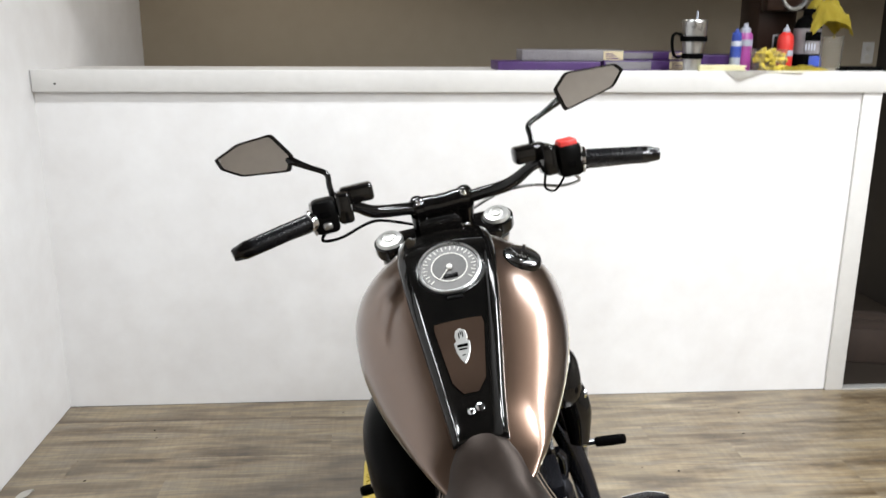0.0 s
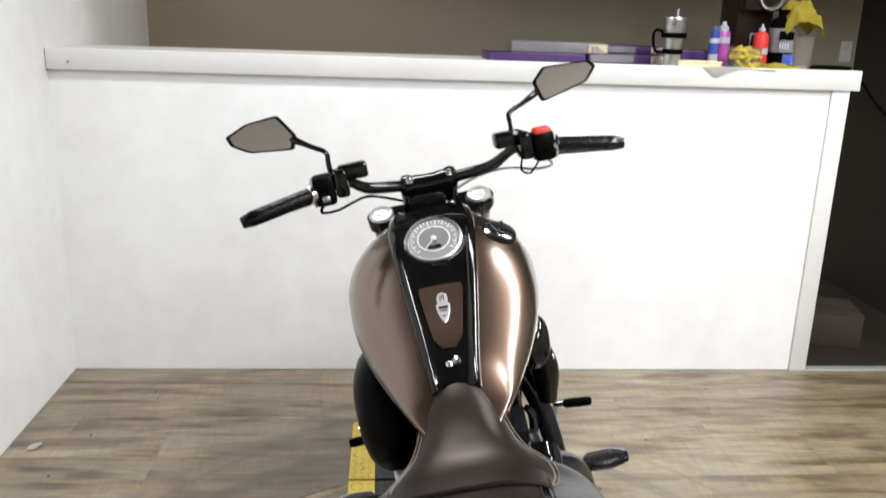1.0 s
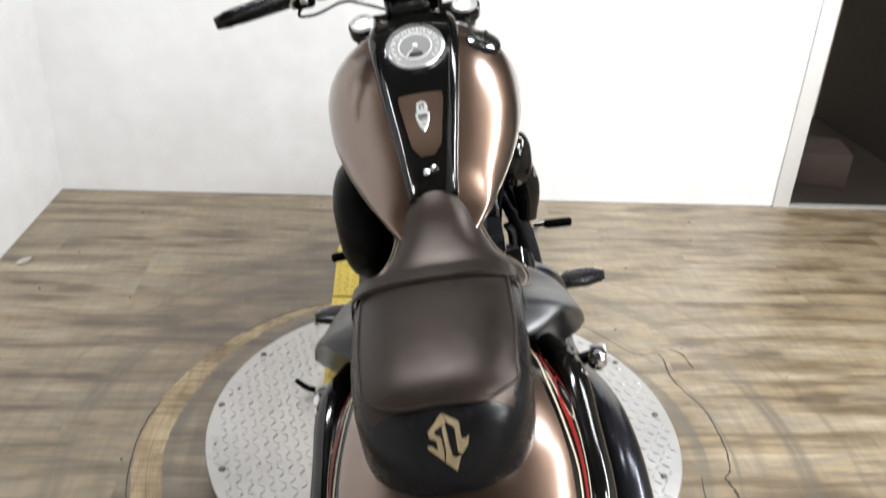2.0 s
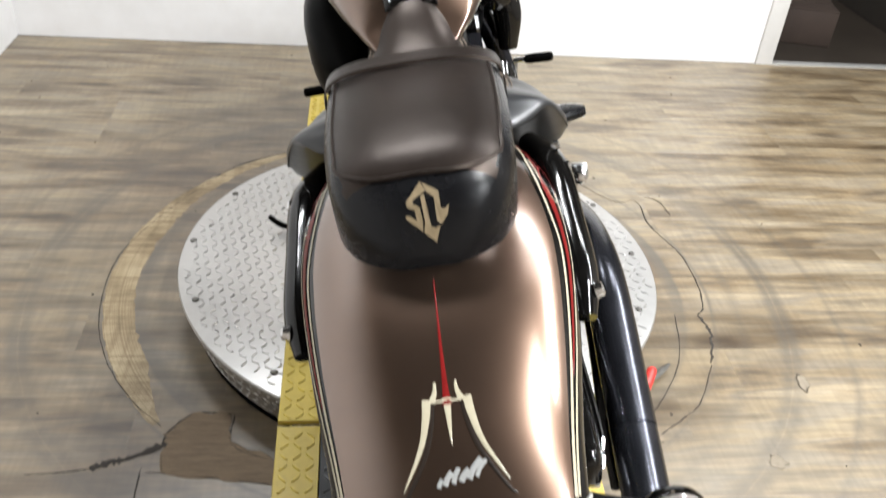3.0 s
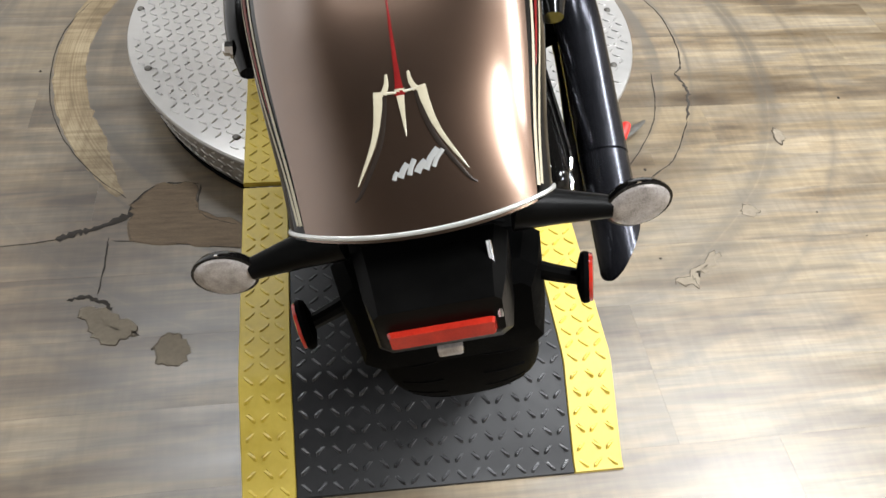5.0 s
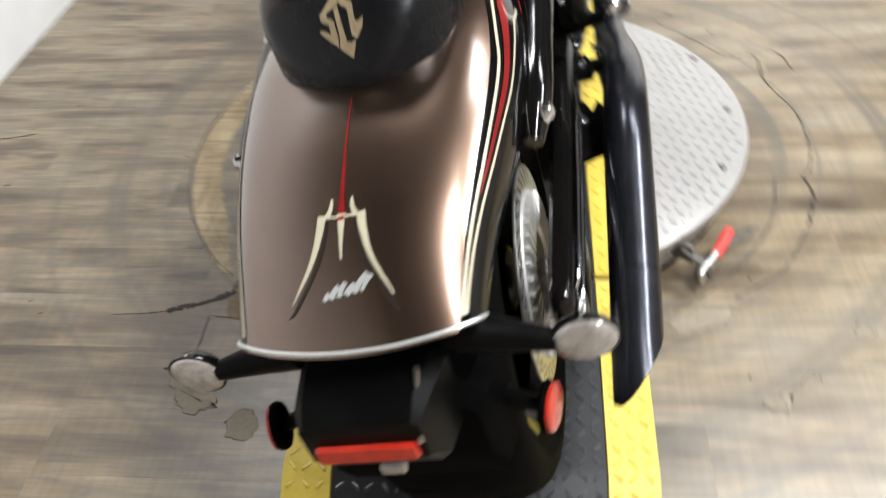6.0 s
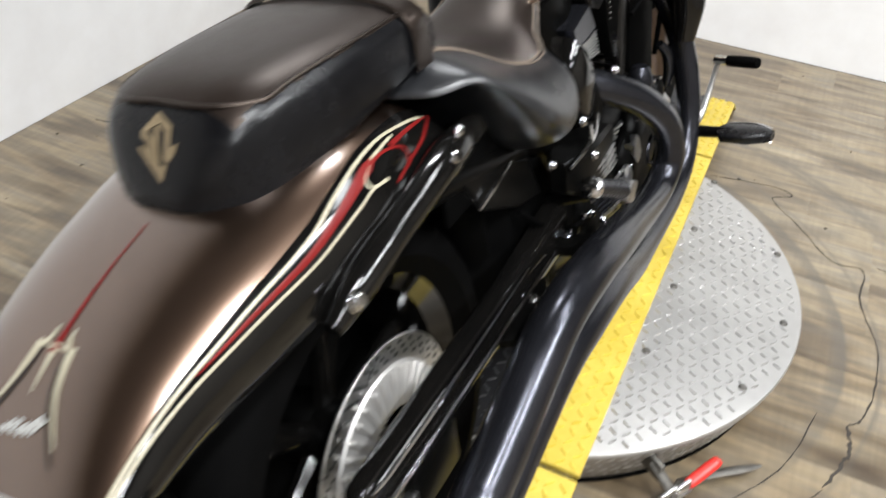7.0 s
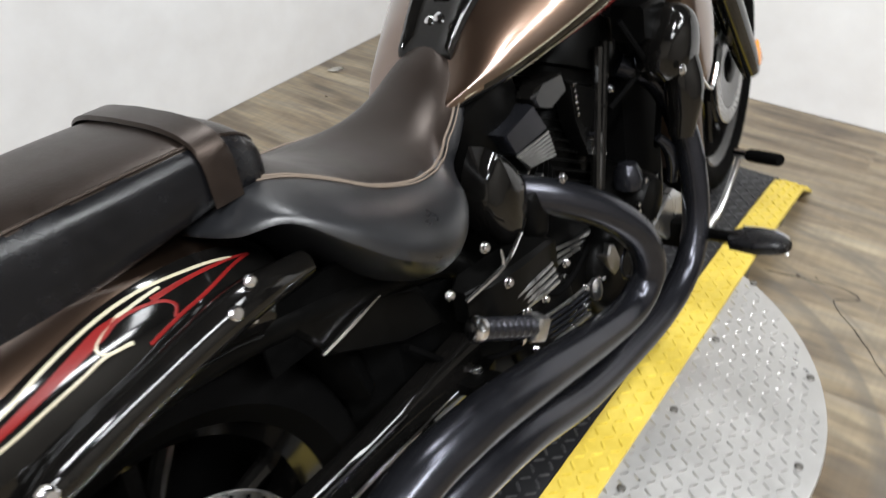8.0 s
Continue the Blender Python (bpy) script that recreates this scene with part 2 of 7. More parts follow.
    # brown stains left of the bike, with its shadow painted in
    for cx, cy, size in ((-0.05, 1.30, 0.60), (-0.10, 2.50, 0.62)):
        spot = node(m, "ShaderNodeVectorMath")
        spot.operation = "DISTANCE"
        link(m, geo.outputs["Position"], spot.inputs[0])
        spot.inputs[1].default_value = (cx, cy, 0)
        ragged = node(m, "ShaderNodeMath")
        ragged.operation = "MULTIPLY_ADD"
        link(m, noise_of(m, geo.outputs["Position"], 4.0, 5, 0.6), ragged.inputs[0])
        ragged.inputs[1].default_value = 0.55
        link(m, spot.outputs["Value"], ragged.inputs[2])
        base = mix(m, 0.9, base, ramp(m, ragged.outputs[0], [(size * 0.55, (0.60, 0.50, 0.36)), (size * 1.25, (1, 1, 1))]), "MULTIPLY")
    faded = node(m, "ShaderNodeHueSaturation", Saturation=0.79, Value=1.07)
    link(m, base, faded.inputs["Color"])
    link(m, faded.outputs[0], bsdf(m).inputs["Base Color"])
    link(m, ramp(m, broad, [(0.3, (0.33,) * 3), (0.7, (0.44,) * 3)]), bsdf(m).inputs["Roughness"])
    bump(m, fine, 0.18, 0.0008)
    return m


M_PLANK = plank_material()

# ---- building helpers ----


def part(name, bm, mat, parent=None, label="", smooth=35.0):
    """Links a bmesh as one mesh object, under a thing or a part."""
    me = bpy.data.meshes.new(name)
    bmesh.ops.recalc_face_normals(bm, faces=bm.faces[:])
    bm.to_mesh(me)
    bm.free()
    for one in mat if isinstance(mat, (list, tuple)) else [mat]:
        me.materials.append(one)
    if smooth:
        me.shade_smooth()
        me.set_sharp_from_angle(angle=radians(smooth))
    ob = new(name, me)
    if parent is not None:
        ob.parent = parent
    if label:
        tagged(ob, label)
    return ob


def empty(name, m=None):
    ob = new(name)
    ob.empty_display_size = 0.05
    if m is not None:
        ob.matrix_world = m
    return ob


def box(bm, lo, hi, bevel=0.0, m=None, segments=2):
    """A box between two corners, with rounded edges."""
    lo, hi = Vector(lo), Vector(hi)
    got = bmesh.ops.create_cube(bm, size=1.0)["verts"]
    for v in got:
        v.co = Vector([lo[i] + (v.co[i] + 0.5) * (hi[i] - lo[i]) for i in range(3)])
    if bevel:
        edges = list({e for v in got for e in v.link_edges})
        out = bmesh.ops.bevel(bm, geom=edges, offset=bevel, segments=segments, profile=0.5, affect="EDGES")
        got = list({v for f in out["faces"] for v in f.verts} | {v for v in got if v.is_valid})
    if m is not None:
        bmesh.ops.transform(bm, matrix=m, verts=[v for v in got if v.is_valid])
    return bm


def boxed(lo, hi, bevel=0.004, m=None):
    return box(bmesh.new(), lo, hi, bevel, m)


def loft(bm, rings, closed=True, caps=True):
    """Skins rings of points; closed: each ring is a loop."""
    rows = [[bm.verts.new(p) for p in ring] for ring in rings]
    n = len(rows[0])
    faces = []
    for a, b in zip(rows, rows[1:]):
        for i in range(n if closed else n - 1):
            j = (i + 1) % n
            faces.append(bm.faces.new((a[i], a[j], b[j], b[i])))
    if closed and caps:
        bm.faces.new(rows[0][::-1])
        bm.faces.new(rows[-1])
    return faces


def spline(points, steps=6):
    """Catmull-Rom through points (tuples of any length)."""
    p = [Vector(q) for q in points]
    p = [2 * p[0] - p[1]] + p + [2 * p[-1] - p[-2]]
    out = []
    for i in range(1, len(p) - 2):
        for k in range(steps):
            t = k / steps
            a, b, c, d = p[i - 1:i + 3]
            out.append(0.5 * (2 * b + (c - a) * t + (2 * a - 5 * b + 4 * c - d) * t * t + (3 * b - a - 3 * c + d) * t ** 3))
    out.append(p[-2])
    return out


def table(rows, steps=5):
    """Smooth rows of numbers (any length) by piecewise Catmull-Rom."""
    arr = [np.array(r, float) for r in rows]
    arr = [2 * arr[0] - arr[1]] + arr + [2 * arr[-1] - arr[-2]]
    out = []
    for i in range(1, len(arr) - 2):
        for k in range(steps):
            t = k / steps
            a, b, c, d = arr[i - 1:i + 3]
            out.append(0.5 * (2 * b + (c - a) * t + (2 * a - 5 * b + 4 * c - d) * t * t + (3 * b - a - 3 * c + d) * t ** 3))
    out.append(arr[-2])
    return out


def tube(bm, points, radius, seg=12, steps=6, flat=1.0):
    """A round bar along a smooth line; radius may be one number or one for each point."""
    radii = radius if isinstance(radius, (list, tuple)) else [radius] * len(points)
    rows = spline([(*p, r) if False else p for p in points], steps) if steps > 1 else [Vector(p) for p in points]
    rr = [float(v[0]) for v in table([(r,) for r in radii], steps)] if steps > 1 else list(radii)
    up = Vector((0.13, 0.27, 0.95)).normalized()
    rings = []
    for i, p in enumerate(rows):
        d = (rows[min(i + 1, len(rows) - 1)] - rows[max(i - 1, 0)]).normalized()
        side = d.cross(up)
        if side.length < 0.1:
            side = d.cross(Vector((1, 0, 0)))
        side.normalize()
        up = side.cross(d).normalized()
        rings.append([p + rr[i] * (math.cos(2 * math.pi * k / seg) * side + flat * math.sin(2 * math.pi * k / seg) * up) for k in range(seg)])
    loft(bm, rings)
    return bm


def tubed(points, radius, seg=12, steps=6, flat=1.0):
    return tube(bmesh.new(), points, radius, seg, steps, flat)


def lathe(bm, profile, m=None, seg=32, full=False):
    """Turns (radius, height) pairs about z; m places it."""
    m = m or Matrix()
    rings = [[m @ Vector((r * math.cos(2 * math.pi * k / seg), r * math.sin(2 * math.pi * k / seg), h)) for k in range(seg)] for r, h in profile]
    if full:
        rings.append(rings[0])
        rows = [[bm.verts.new(p) for p in ring] for ring in rings[:-1]]
        rows.append(rows[0])
        for a, b in zip(rows, rows[1:]):
            for i in range(seg):
                bm.faces.new((a[i], a[(i + 1) % seg], b[(i + 1) % seg], b[i]))
    else:
        loft(bm, rings)
    return bm


def lathed(profile, m=None, seg=32, full=False):
    return lathe(bmesh.new(), profile, m, seg, full)


def along(a, b):
    """A pose whose z runs from a to b."""
    a, b = Vector(a), Vector(b)
    return Matrix.Translation(a) @ (b - a).to_track_quat("Z", "Y").to_matrix().to_4x4()


def bolt(bm, at, way, r=0.006, h=0.006):
    """A domed hexagon bolt."""
    at, way = Vector(at), Vector(way).normalized()
    lathe(bm, [(r * 1.3, 0), (r * 1.3, h * 0.25), (r, h * 0.3), (r, h * 0.8), (r * 0.7, h)], along(at, at + way), 8)
    return bm


def prism(bm, outline, depth, m=None, inset=0.0):
    """A flat outline (x, y pairs) given a depth along z, optionally with a smaller far face."""
    m = m or Matrix()
    cx = sum(p[0] for p in outline) / len(outline)
    cy = sum(p[1] for p in outline) / len(outline)
    rings = [[m @ Vector((x, y, 0)) for x, y in outline]]
    rings.append([m @ Vector((x, y, depth * 0.8 if inset else depth)) for x, y in outline])
    if inset:
        k = 1 - inset
        rings.append([m @ Vector((cx + (x - cx) * k, cy + (y - cy) * k, depth)) for x, y in outline])
    loft(bm, rings)
    return bm

# ---- the room ----
WX, WY, CX1 = -0.99, 3.705, 2.318          # left wall, counter wall, counter's open end
BACK_Y, RIGHT_X, REAR_Y, CEIL = 5.2, 3.75, -3.2, 2.95


def slab(name, lo, hi, mat, label, bevel=0.0):
    return tagged(part(name, boxed(lo, hi, bevel), mat), label, name.split("_")[0], kind="structure")


# right wall stays out of view; kept dark to dim the bike's side reflections
M_DULL = worn(material("darkened_wall_paint", (0.6, 0.6, 0.6), 0.6), (0.22, 0.20, 0.175), (0.27, 0.245, 0.215), 1.5)
slab("wall_left", (WX - 0.12, REAR_Y, 0), (WX, BACK_Y + 0.12, CEIL), M_WHITE, "smooth white painted plaster wall with faint marks")
slab("wall_back", (WX, BACK_Y, 0), (RIGHT_X, BACK_Y + 0.12, CEIL), M_BEIGE, "beige painted wall behind the counter")
M_REAR = worn(material("beige_grey_wall_paint", (0.45, 0.4, 0.35), 0.6), (0.44, 0.395, 0.34), (0.52, 0.465, 0.40), 1.5)
slab("wall_right", (RIGHT_X, REAR_Y, 0), (RIGHT_X + 0.12, BACK_Y + 0.12, CEIL), M_DULL, "plain beige-grey wall added to close the unseen side of the room")
slab("wall_rear", (WX - 0.12, REAR_Y - 0.12, 0), (RIGHT_X + 0.12, REAR_Y, CEIL), M_REAR, "plain beige-grey wall added to close the unseen side of the room")
slab("wall_passage", (3.18, WY + 0.02, 0), (3.30, BACK_Y, CEIL), M_GREY, "grey wall beside the passage, its shade put into the paint")
# unseen wall, added to keep lamp light off the back wall and passage
slab("wall_header", (WX, WY + 0.002, 2.02), (RIGHT_X, WY + 0.118, CEIL), M_GREY, "unseen wall over the counter, added to block lamp light")
slab("ceiling", (WX - 0.12, REAR_Y - 0.12, CEIL), (RIGHT_X + 0.12, BACK_Y + 0.12, CEIL + 0.1), M_CEIL, "plain unseen ceiling, kept dark for reflections")
slab("wall_counter", (WX, WY, 0), (CX1, WY + 0.12, 1.35), M_WHITE, "white painted half-height wall under the counter")

# floor colour carries the dimness behind the counter
M_DARKFLOOR = worn(material("shaded_passage_floor", (0.06, 0.045, 0.035), 0.5), (0.015, 0.011, 0.008), (0.03, 0.023, 0.017), 3.0)
floor = slab("floor", (WX - 0.1, REAR_Y - 0.1, -0.12), (RIGHT_X, WY - 0.002, -0.006), material("floor_underlay", (0.30, 0.25, 0.18), 0.8), "worn vinyl plank floor with cracks and scuff rings")
slab("floor_passage", (WX - 0.1, WY + 0.002, -0.12), (RIGHT_X, BACK_Y + 0.1, -0.002), M_DARKFLOOR, "passage floor behind the counter, darkened for shade")
slab("threshold_strip", (CX1 + 0.005, WY - 0.012, -0.004), (3.17, WY + 0.03, 0.006), M_SILVERPAINT, "pale metal threshold strip", 0.003)


def counter():
    top = empty("counter_top", pose(0, 0, 0))
    tagged(top, "white painted counter shelf with a deep front edge", "counter")
    part("shelf", boxed((WX + 0.004, WY - 0.02, 1.345), (CX1 + 0.034, WY + 0.50, 1.366), 0.003), M_TRIM, top)
    part("front_edge", boxed((WX + 0.004, WY - 0.026, 1.290), (CX1 + 0.038, WY - 0.004, 1.374), 0.004), M_TRIM, top, "white front board of the counter")
    part("end_edge", boxed((CX1 + 0.014, WY - 0.002, 1.290), (CX1 + 0.038, WY + 0.50, 1.369), 0.004), M_TRIM, top)
    for x in (-0.90,):
        part("nail", lathed([(0.004, 0), (0.004, 0.0015), (0.002, 0.002)], along((x, WY - 0.026, 1.322), (x, WY - 0.1, 1.322)), 8), M_SATIN, top)
    return top


counter()
tagged(part("end_post", boxed((CX1 - 0.074, WY - 0.014, 0.0), (CX1 + 0.004, WY - 0.001, 1.29), 0.002), M_TRIM), "white vertical end board of the counter wall", "trim", kind="structure")

# ---- planks ----


def planks():
    wide, long_ = 0.152, 1.22
    rng = random.Random(4)
    meshes = {}

    def plank_mesh(w, l):
        key = (round(w, 3), round(l, 3))
        if key not in meshes:
            bm = boxed((0.00003, 0.00003, -0.008), (l - 0.00003, w - 0.00003, 0), 0.0)
            for v in bm.verts:
                if v.co.z > -0.001:
                    v.co.x += 0.00008 if v.co.x < l / 2 else -0.00008
                    v.co.y += 0.00008 if v.co.y < w / 2 else -0.00008
            me = bpy.data.meshes.new("plank")
            bmesh.ops.recalc_face_normals(bm, faces=bm.faces[:])
            bm.to_mesh(me)
            bm.free()
            me.materials.append(M_PLANK)
            meshes[key] = me
        return meshes[key]

    y, row = WY - 0.004, 0
    while y > REAR_Y + 0.05:
        w = min(wide, y - REAR_Y)
        start = -rng.choice((0.12, 0.30, 0.48, 0.68, 0.86, 1.04))
        x = WX + start
        while x < RIGHT_X:
            a, b = max(x, WX + 0.002), min(x + long_, RIGHT_X - 0.002)
            if b - a > 0.02:
                ob = new("plank", plank_mesh(w, b - a))
                ob.parent = floor
                ob.location = (a, y - w, 0)
            x += long_
        y -= w
        row += 1


# ---- turntable and ramp ----


def lozenges(bm, inside, x0, x1, y0, y1, pitch, long_, wide, high, base, turned=0.0):
    """Raised tread bars in alternating slants over an area; base(x, y) gives the height."""
    ca, sa = math.cos(turned), math.sin(turned)
    rows = int((y1 - y0) / pitch) + 1
    cols = int((x1 - x0) / pitch) + 1
    for i in range(rows):
        for j in range(cols):
            x = x0 + j * pitch
            y = y0 + i * pitch
            a = radians(45 if (i + j) % 2 else -45)
            px, py = ca * x - sa * y, sa * x + ca * y
            if not inside(px, py):
                continue
            a += turned
            dx, dy = math.cos(a), math.sin(a)
            bottom = [(long_ / 2, 0), (long_ * 0.34, wide / 2), (-long_ * 0.34, wide / 2), (-long_ / 2, 0), (-long_ * 0.34, -wide / 2), (long_ * 0.34, -wide / 2)]
            upper = [(u * 0.84, v * 0.55) for u, v in bottom]
            lo = [bm.verts.new((px + u * dx - v * dy, py + u * dy + v * dx, base(px + u * dx - v * dy, py + u * dy + v * dx))) for u, v in bottom]
            hi = [bm.verts.new((px + u * dx - v * dy, py + u * dy + v * dx, base(px, py) + high)) for u, v in upper]
            for k in range(6):
                bm.faces.new((lo[k], lo[(k + 1) % 6], hi[(k + 1) % 6], hi[k]))
            bm.faces.new(hi)


def turntable():
    root = empty("turntable", pose(TURN_X, TURN_Y, 0))
    tagged(root, "round aluminium tread-plate turntable under the motorcycle", "turntable")
    R, Z = 0.60, 0.128
    FOOT = 0.556
    part("deck", lathed([(R - 0.03, 0.08), (R - 0.012, 0.105), (R - 0.002, Z - 0.014), (R, Z - 0.006), (R - 0.002, Z - 0.001), (R - 0.006, Z), (0.02, Z)], None, 128), M_PLATE, root)
    part("skirt", lathed([(FOOT - 0.02, 0.0), (FOOT, 0.0), (FOOT + 0.004, 0.006), (R - 0.0035, Z - 0.0145), (R - 0.02, Z - 0.016)], None, 128), M_RIM, root, "scuffed sloping skirt, floor reflection and shade in its tan-grey")
    part("foot_strip", lathed([(FOOT, 0.0), (FOOT + 0.007, 0.0), (FOOT + 0.010, 0.006), (FOOT + 0.009, 0.013), (FOOT + 0.004, 0.016)], None, 96, True), M_RUBBER, root, "black strip at the foot")
    bm = bmesh.new()
    lozenges(bm, lambda x, y: math.hypot(x, y) < R - 0.02, -R, R, -R, R, 0.0240, 0.0205, 0.0056, 0.0022, lambda x, y: Z, radians(12))
    tagged(part("tread", bm, M_BARS, root, smooth=0), "raised tread bars of the plate", kind="stuff")
    bm = bmesh.new()
    n = 150
    for i in range(n):
        for k in range(4):
            t = 2 * math.pi * (i + 0.5 * (k % 2)) / n
            c = Vector((math.cos(t), math.sin(t), 0))
            s = Vector((-math.sin(t), math.cos(t), 0))
            z = 0.032 + 0.024 * k
            out = FOOT + 0.004 + (R - 0.0075 - FOOT) * (z - 0.006) / (Z - 0.0205)
            a = radians(45 if k % 2 else -45)
            d = math.cos(a) * s + math.sin(a) * Vector((0, 0, 1))
            e = -math.sin(a) * s + math.cos(a) * Vector((0, 0, 1))
            lo = [bm.verts.new(c * (out + 0.42 * p.z + 0.0004) + Vector((0, 0, z)) + p) for p in (d * 0.012, e * 0.004, -d * 0.012, -e * 0.004)]
            hi = [bm.verts.new(c * (out + 0.42 * p.z + 0.0022) + Vector((0, 0, z)) + p) for p in (d * 0.007, e * 0.002, -d * 0.007, -e * 0.002)]
            for q in range(4):
                bm.faces.new((lo[q], lo[(q + 1) % 4], hi[(q + 1) % 4], hi[q]))
            bm.faces.new(hi)
    tagged(part("rim_tread", bm, M_BARS, root, smooth=0), "raised tread bars round the rim", kind="stuff")
    for wx, wy in ((-0.5776, 0.056), (-0.5366, -0.187), (-0.34, -0.433), (0.321, 0.505), (0.318, 0.263), (0.322, 0.019), (0.318, -0.213),
                   (0.513, -0.219), (0.562, 0.017), (0.517, 0.262), (-0.50, 0.29), (-0.36, 0.46)):
        part("bolt", lathed([(0.0085, 0), (0.0085, 0.002), (0.006, 0.0045), (0.002, 0.005)], Matrix.Translation((wx, wy, Z)), 10), M_OLDSTEEL, root)
    return root


RX0, RX1 = 0.246, 0.860        # ramp's sides
PROFILE = [(0.778, 0.006), (0.795, 0.012), (0.93, 0.099), (0.95, 0.104), (1.352, 0.134), (1.36, 0.135)]


def ramp_height(y):
    pts = PROFILE + [(2.555, 0.136), (2.95, 0.108), (3.0, 0.10), (3.17, 0.010)]
    for (a, za), (b, zb) in zip(pts, pts[1:]):
        if a <= y <= b:
            return za + (zb - za) * (y - a) / (b - a)
    return pts[0][1] if y < pts[0][0] else pts[-1][1]


def ramp_section(name, y0, y1, label, group):
    root = empty(name, pose(0, 0, 0))
    tagged(root, label, "ramp", group)
    ys = sorted({y0, y1, *[p[0] for p in PROFILE if y0 < p[0] < y1], *[p for p in (2.95, 3.0) if y0 < p < y1]})
    yw = 0.083

    def strip(nm, xa, xb, mat, lift=0.0):
        bm = bmesh.new()
        rings = []
        for y in ys:
            z = ramp_height(y)
            b = 0.003
            rings.append([(xa, y, z - 0.011), (xa, y, z - b), (xa + 0.0015, y, z + lift), (xb - 0.0015, y, z + lift), (xb, y, z - b), (xb, y, z - 0.011)])
        loft(bm, rings)
        return part(nm, bm, mat, root, "", 25)

    strip("yellow_edge", RX0, RX0 + yw, M_YELLOW)
    strip("black_deck", RX0 + yw + 0.0004, RX1 - yw - 0.0004, M_TREADBLACK)
    strip("yellow_edge", RX1 - yw, RX1, M_YELLOW)
    for nm, xa, xb, mat in (("edge_tread", RX0, RX0 + yw, M_YELLOW), ("deck_tread", RX0 + yw, RX1 - yw, M_TREADBLACK), ("edge_tread", RX1 - yw, RX1, M_YELLOW)):
        bm = bmesh.new()
        lozenges(bm, lambda x, y: xa + 0.012 < x < xb - 0.012 and y0 + 0.01 < y < y1 - 0.01, xa + 0.0165, xb, y0 + 0.012, y1, 0.0245, 0.0225, 0.0056, 0.0026, lambda x, y: ramp_height(y))
        tagged(part(nm, bm, M_TREADWORN if mat is M_TREADBLACK else M_YELLOWWORN, root, smooth=0), "raised tread bars", kind="stuff")
    # legs that carry it
    for y in (y0 + 0.19, y1 - 0.06) if y0 < 1 else (y1 - 0.22, y0 + 0.06):
        if ramp_height(y) < 0.05 or 1.36 < y < 2.54:
            continue
        part("cross_bearer", boxed((RX0 + 0.02, y - 0.02, 0), (RX1 - 0.02, y + 0.02, ramp_height(y) - 0.012), 0.003), M_OLDSTEEL, root)
    return root


turntable()
ramp_section("entry_ramp", PROFILE[0][0], 1.352, "black tread-plate ramp with worn yellow edges", "turntable ramps")
ramp_section("bridge_plate", 1.366, 2.55, "black tread plate with yellow edges across the turntable", "turntable ramps")
ramp_section("exit_ramp", 2.564, 3.17, "black tread-plate ramp with worn yellow edges", "turntable ramps")

# ---- the motorcycle ----
# its own axes: x to its right, y ahead, z up from the ground under the rear axle; it leans left on its stand
bike = empty("motorcycle", Matrix.Translation((0.6196, 1.04, 0.125)) @ pose(0, 0, 0, 0, 0, -2.0) @ pose(0, 0, 0, 0, -12.0, 0))
tagged(bike, "bronze and black cruiser motorcycle leaning on its stand", "motorcycle")
AXLE = Vector((0, 0, 0.31))


def wheel(name, axle, r, width, rim_r, turn, spokes, label):
    """A wheel with tyre, rim, spokes and hub; turn places it in the bike's axes."""
    root = part(name, lathed([(0.03, -0.075), (0.045, -0.07), (0.05, -0.03), (0.04, 0), (0.05, 0.03), (0.045, 0.07), (0.03, 0.075)], turn, 24), M_SATIN, bike, label)
    w = width / 2
    prof = []
    for k in range(17):
        a = math.pi * (k / 16 - 0.5)
        prof.append((rim_r + (r - rim_r) * (0.25 + 0.75 * math.cos(a) ** 0.62) if abs(math.cos(a)) > 1e-6 else rim_r + 0.25 * (r - rim_r), w * math.sin(a)))
    prof = [(rim_r - 0.006, -w * 0.82)] + prof + [(rim_r - 0.006, w * 0.82)]
    part("tyre", lathed(prof, turn, 72, True), M_RUBBER, root, "black rubber tyre with shallow grooves")
    part("rim", lathed([(rim_r - 0.03, -w * 0.55), (rim_r + 0.002, -w * 0.86), (rim_r + 0.008, -w * 0.86), (rim_r + 0.004, -w * 0.7), (rim_r - 0.012, 0),
                        (rim_r + 0.004, w * 0.7), (rim_r + 0.008, w * 0.86), (rim_r + 0.002, w * 0.86), (rim_r - 0.03, w * 0.55), (rim_r - 0.034, 0)], turn, 64, True), M_BLACK, root, "gloss black wheel rim")
    for i in range(spokes):
        a = 2 * math.pi * i / spokes + 0.3
        for s in (-1, 1):
            b = a + s * 0.16
            p0 = Vector((0.04 * math.cos(a), 0.04 * math.sin(a), 0))
            p1 = Vector((0.5 * rim_r * math.cos(a + s * 0.10), 0.5 * rim_r * math.sin(a + s * 0.10), 0.0))
            p2 = Vector(((rim_r - 0.02) * math.cos(b), (rim_r - 0.02) * math.sin(b), 0))
            part("spoke", tubed([turn @ p0, turn @ p1, turn @ p2], [0.016, 0.012, 0.014], 8, 4), M_BLACK, root)
    grooves = bmesh.new()
    for i in range(40):
        a = 2 * math.pi * i / 40
        for s in (-1, 1):
            pts = []
            for f in (0.25, 0.5, 0.75):
                rr = rim_r + (r - rim_r) * (0.25 + 0.75 * math.cos(math.asin(f)) ** 0.62) - 0.0005
                t = a + 0.10 * f * 1.2
                pts.append(turn @ Vector((rr * math.cos(t), rr * math.sin(t), s * f * w)))
            tube(grooves, pts, 0.0022, 4, 2)
    tagged(part("tread_groove", grooves, M_MATT, root), kind="stuff")
    return root


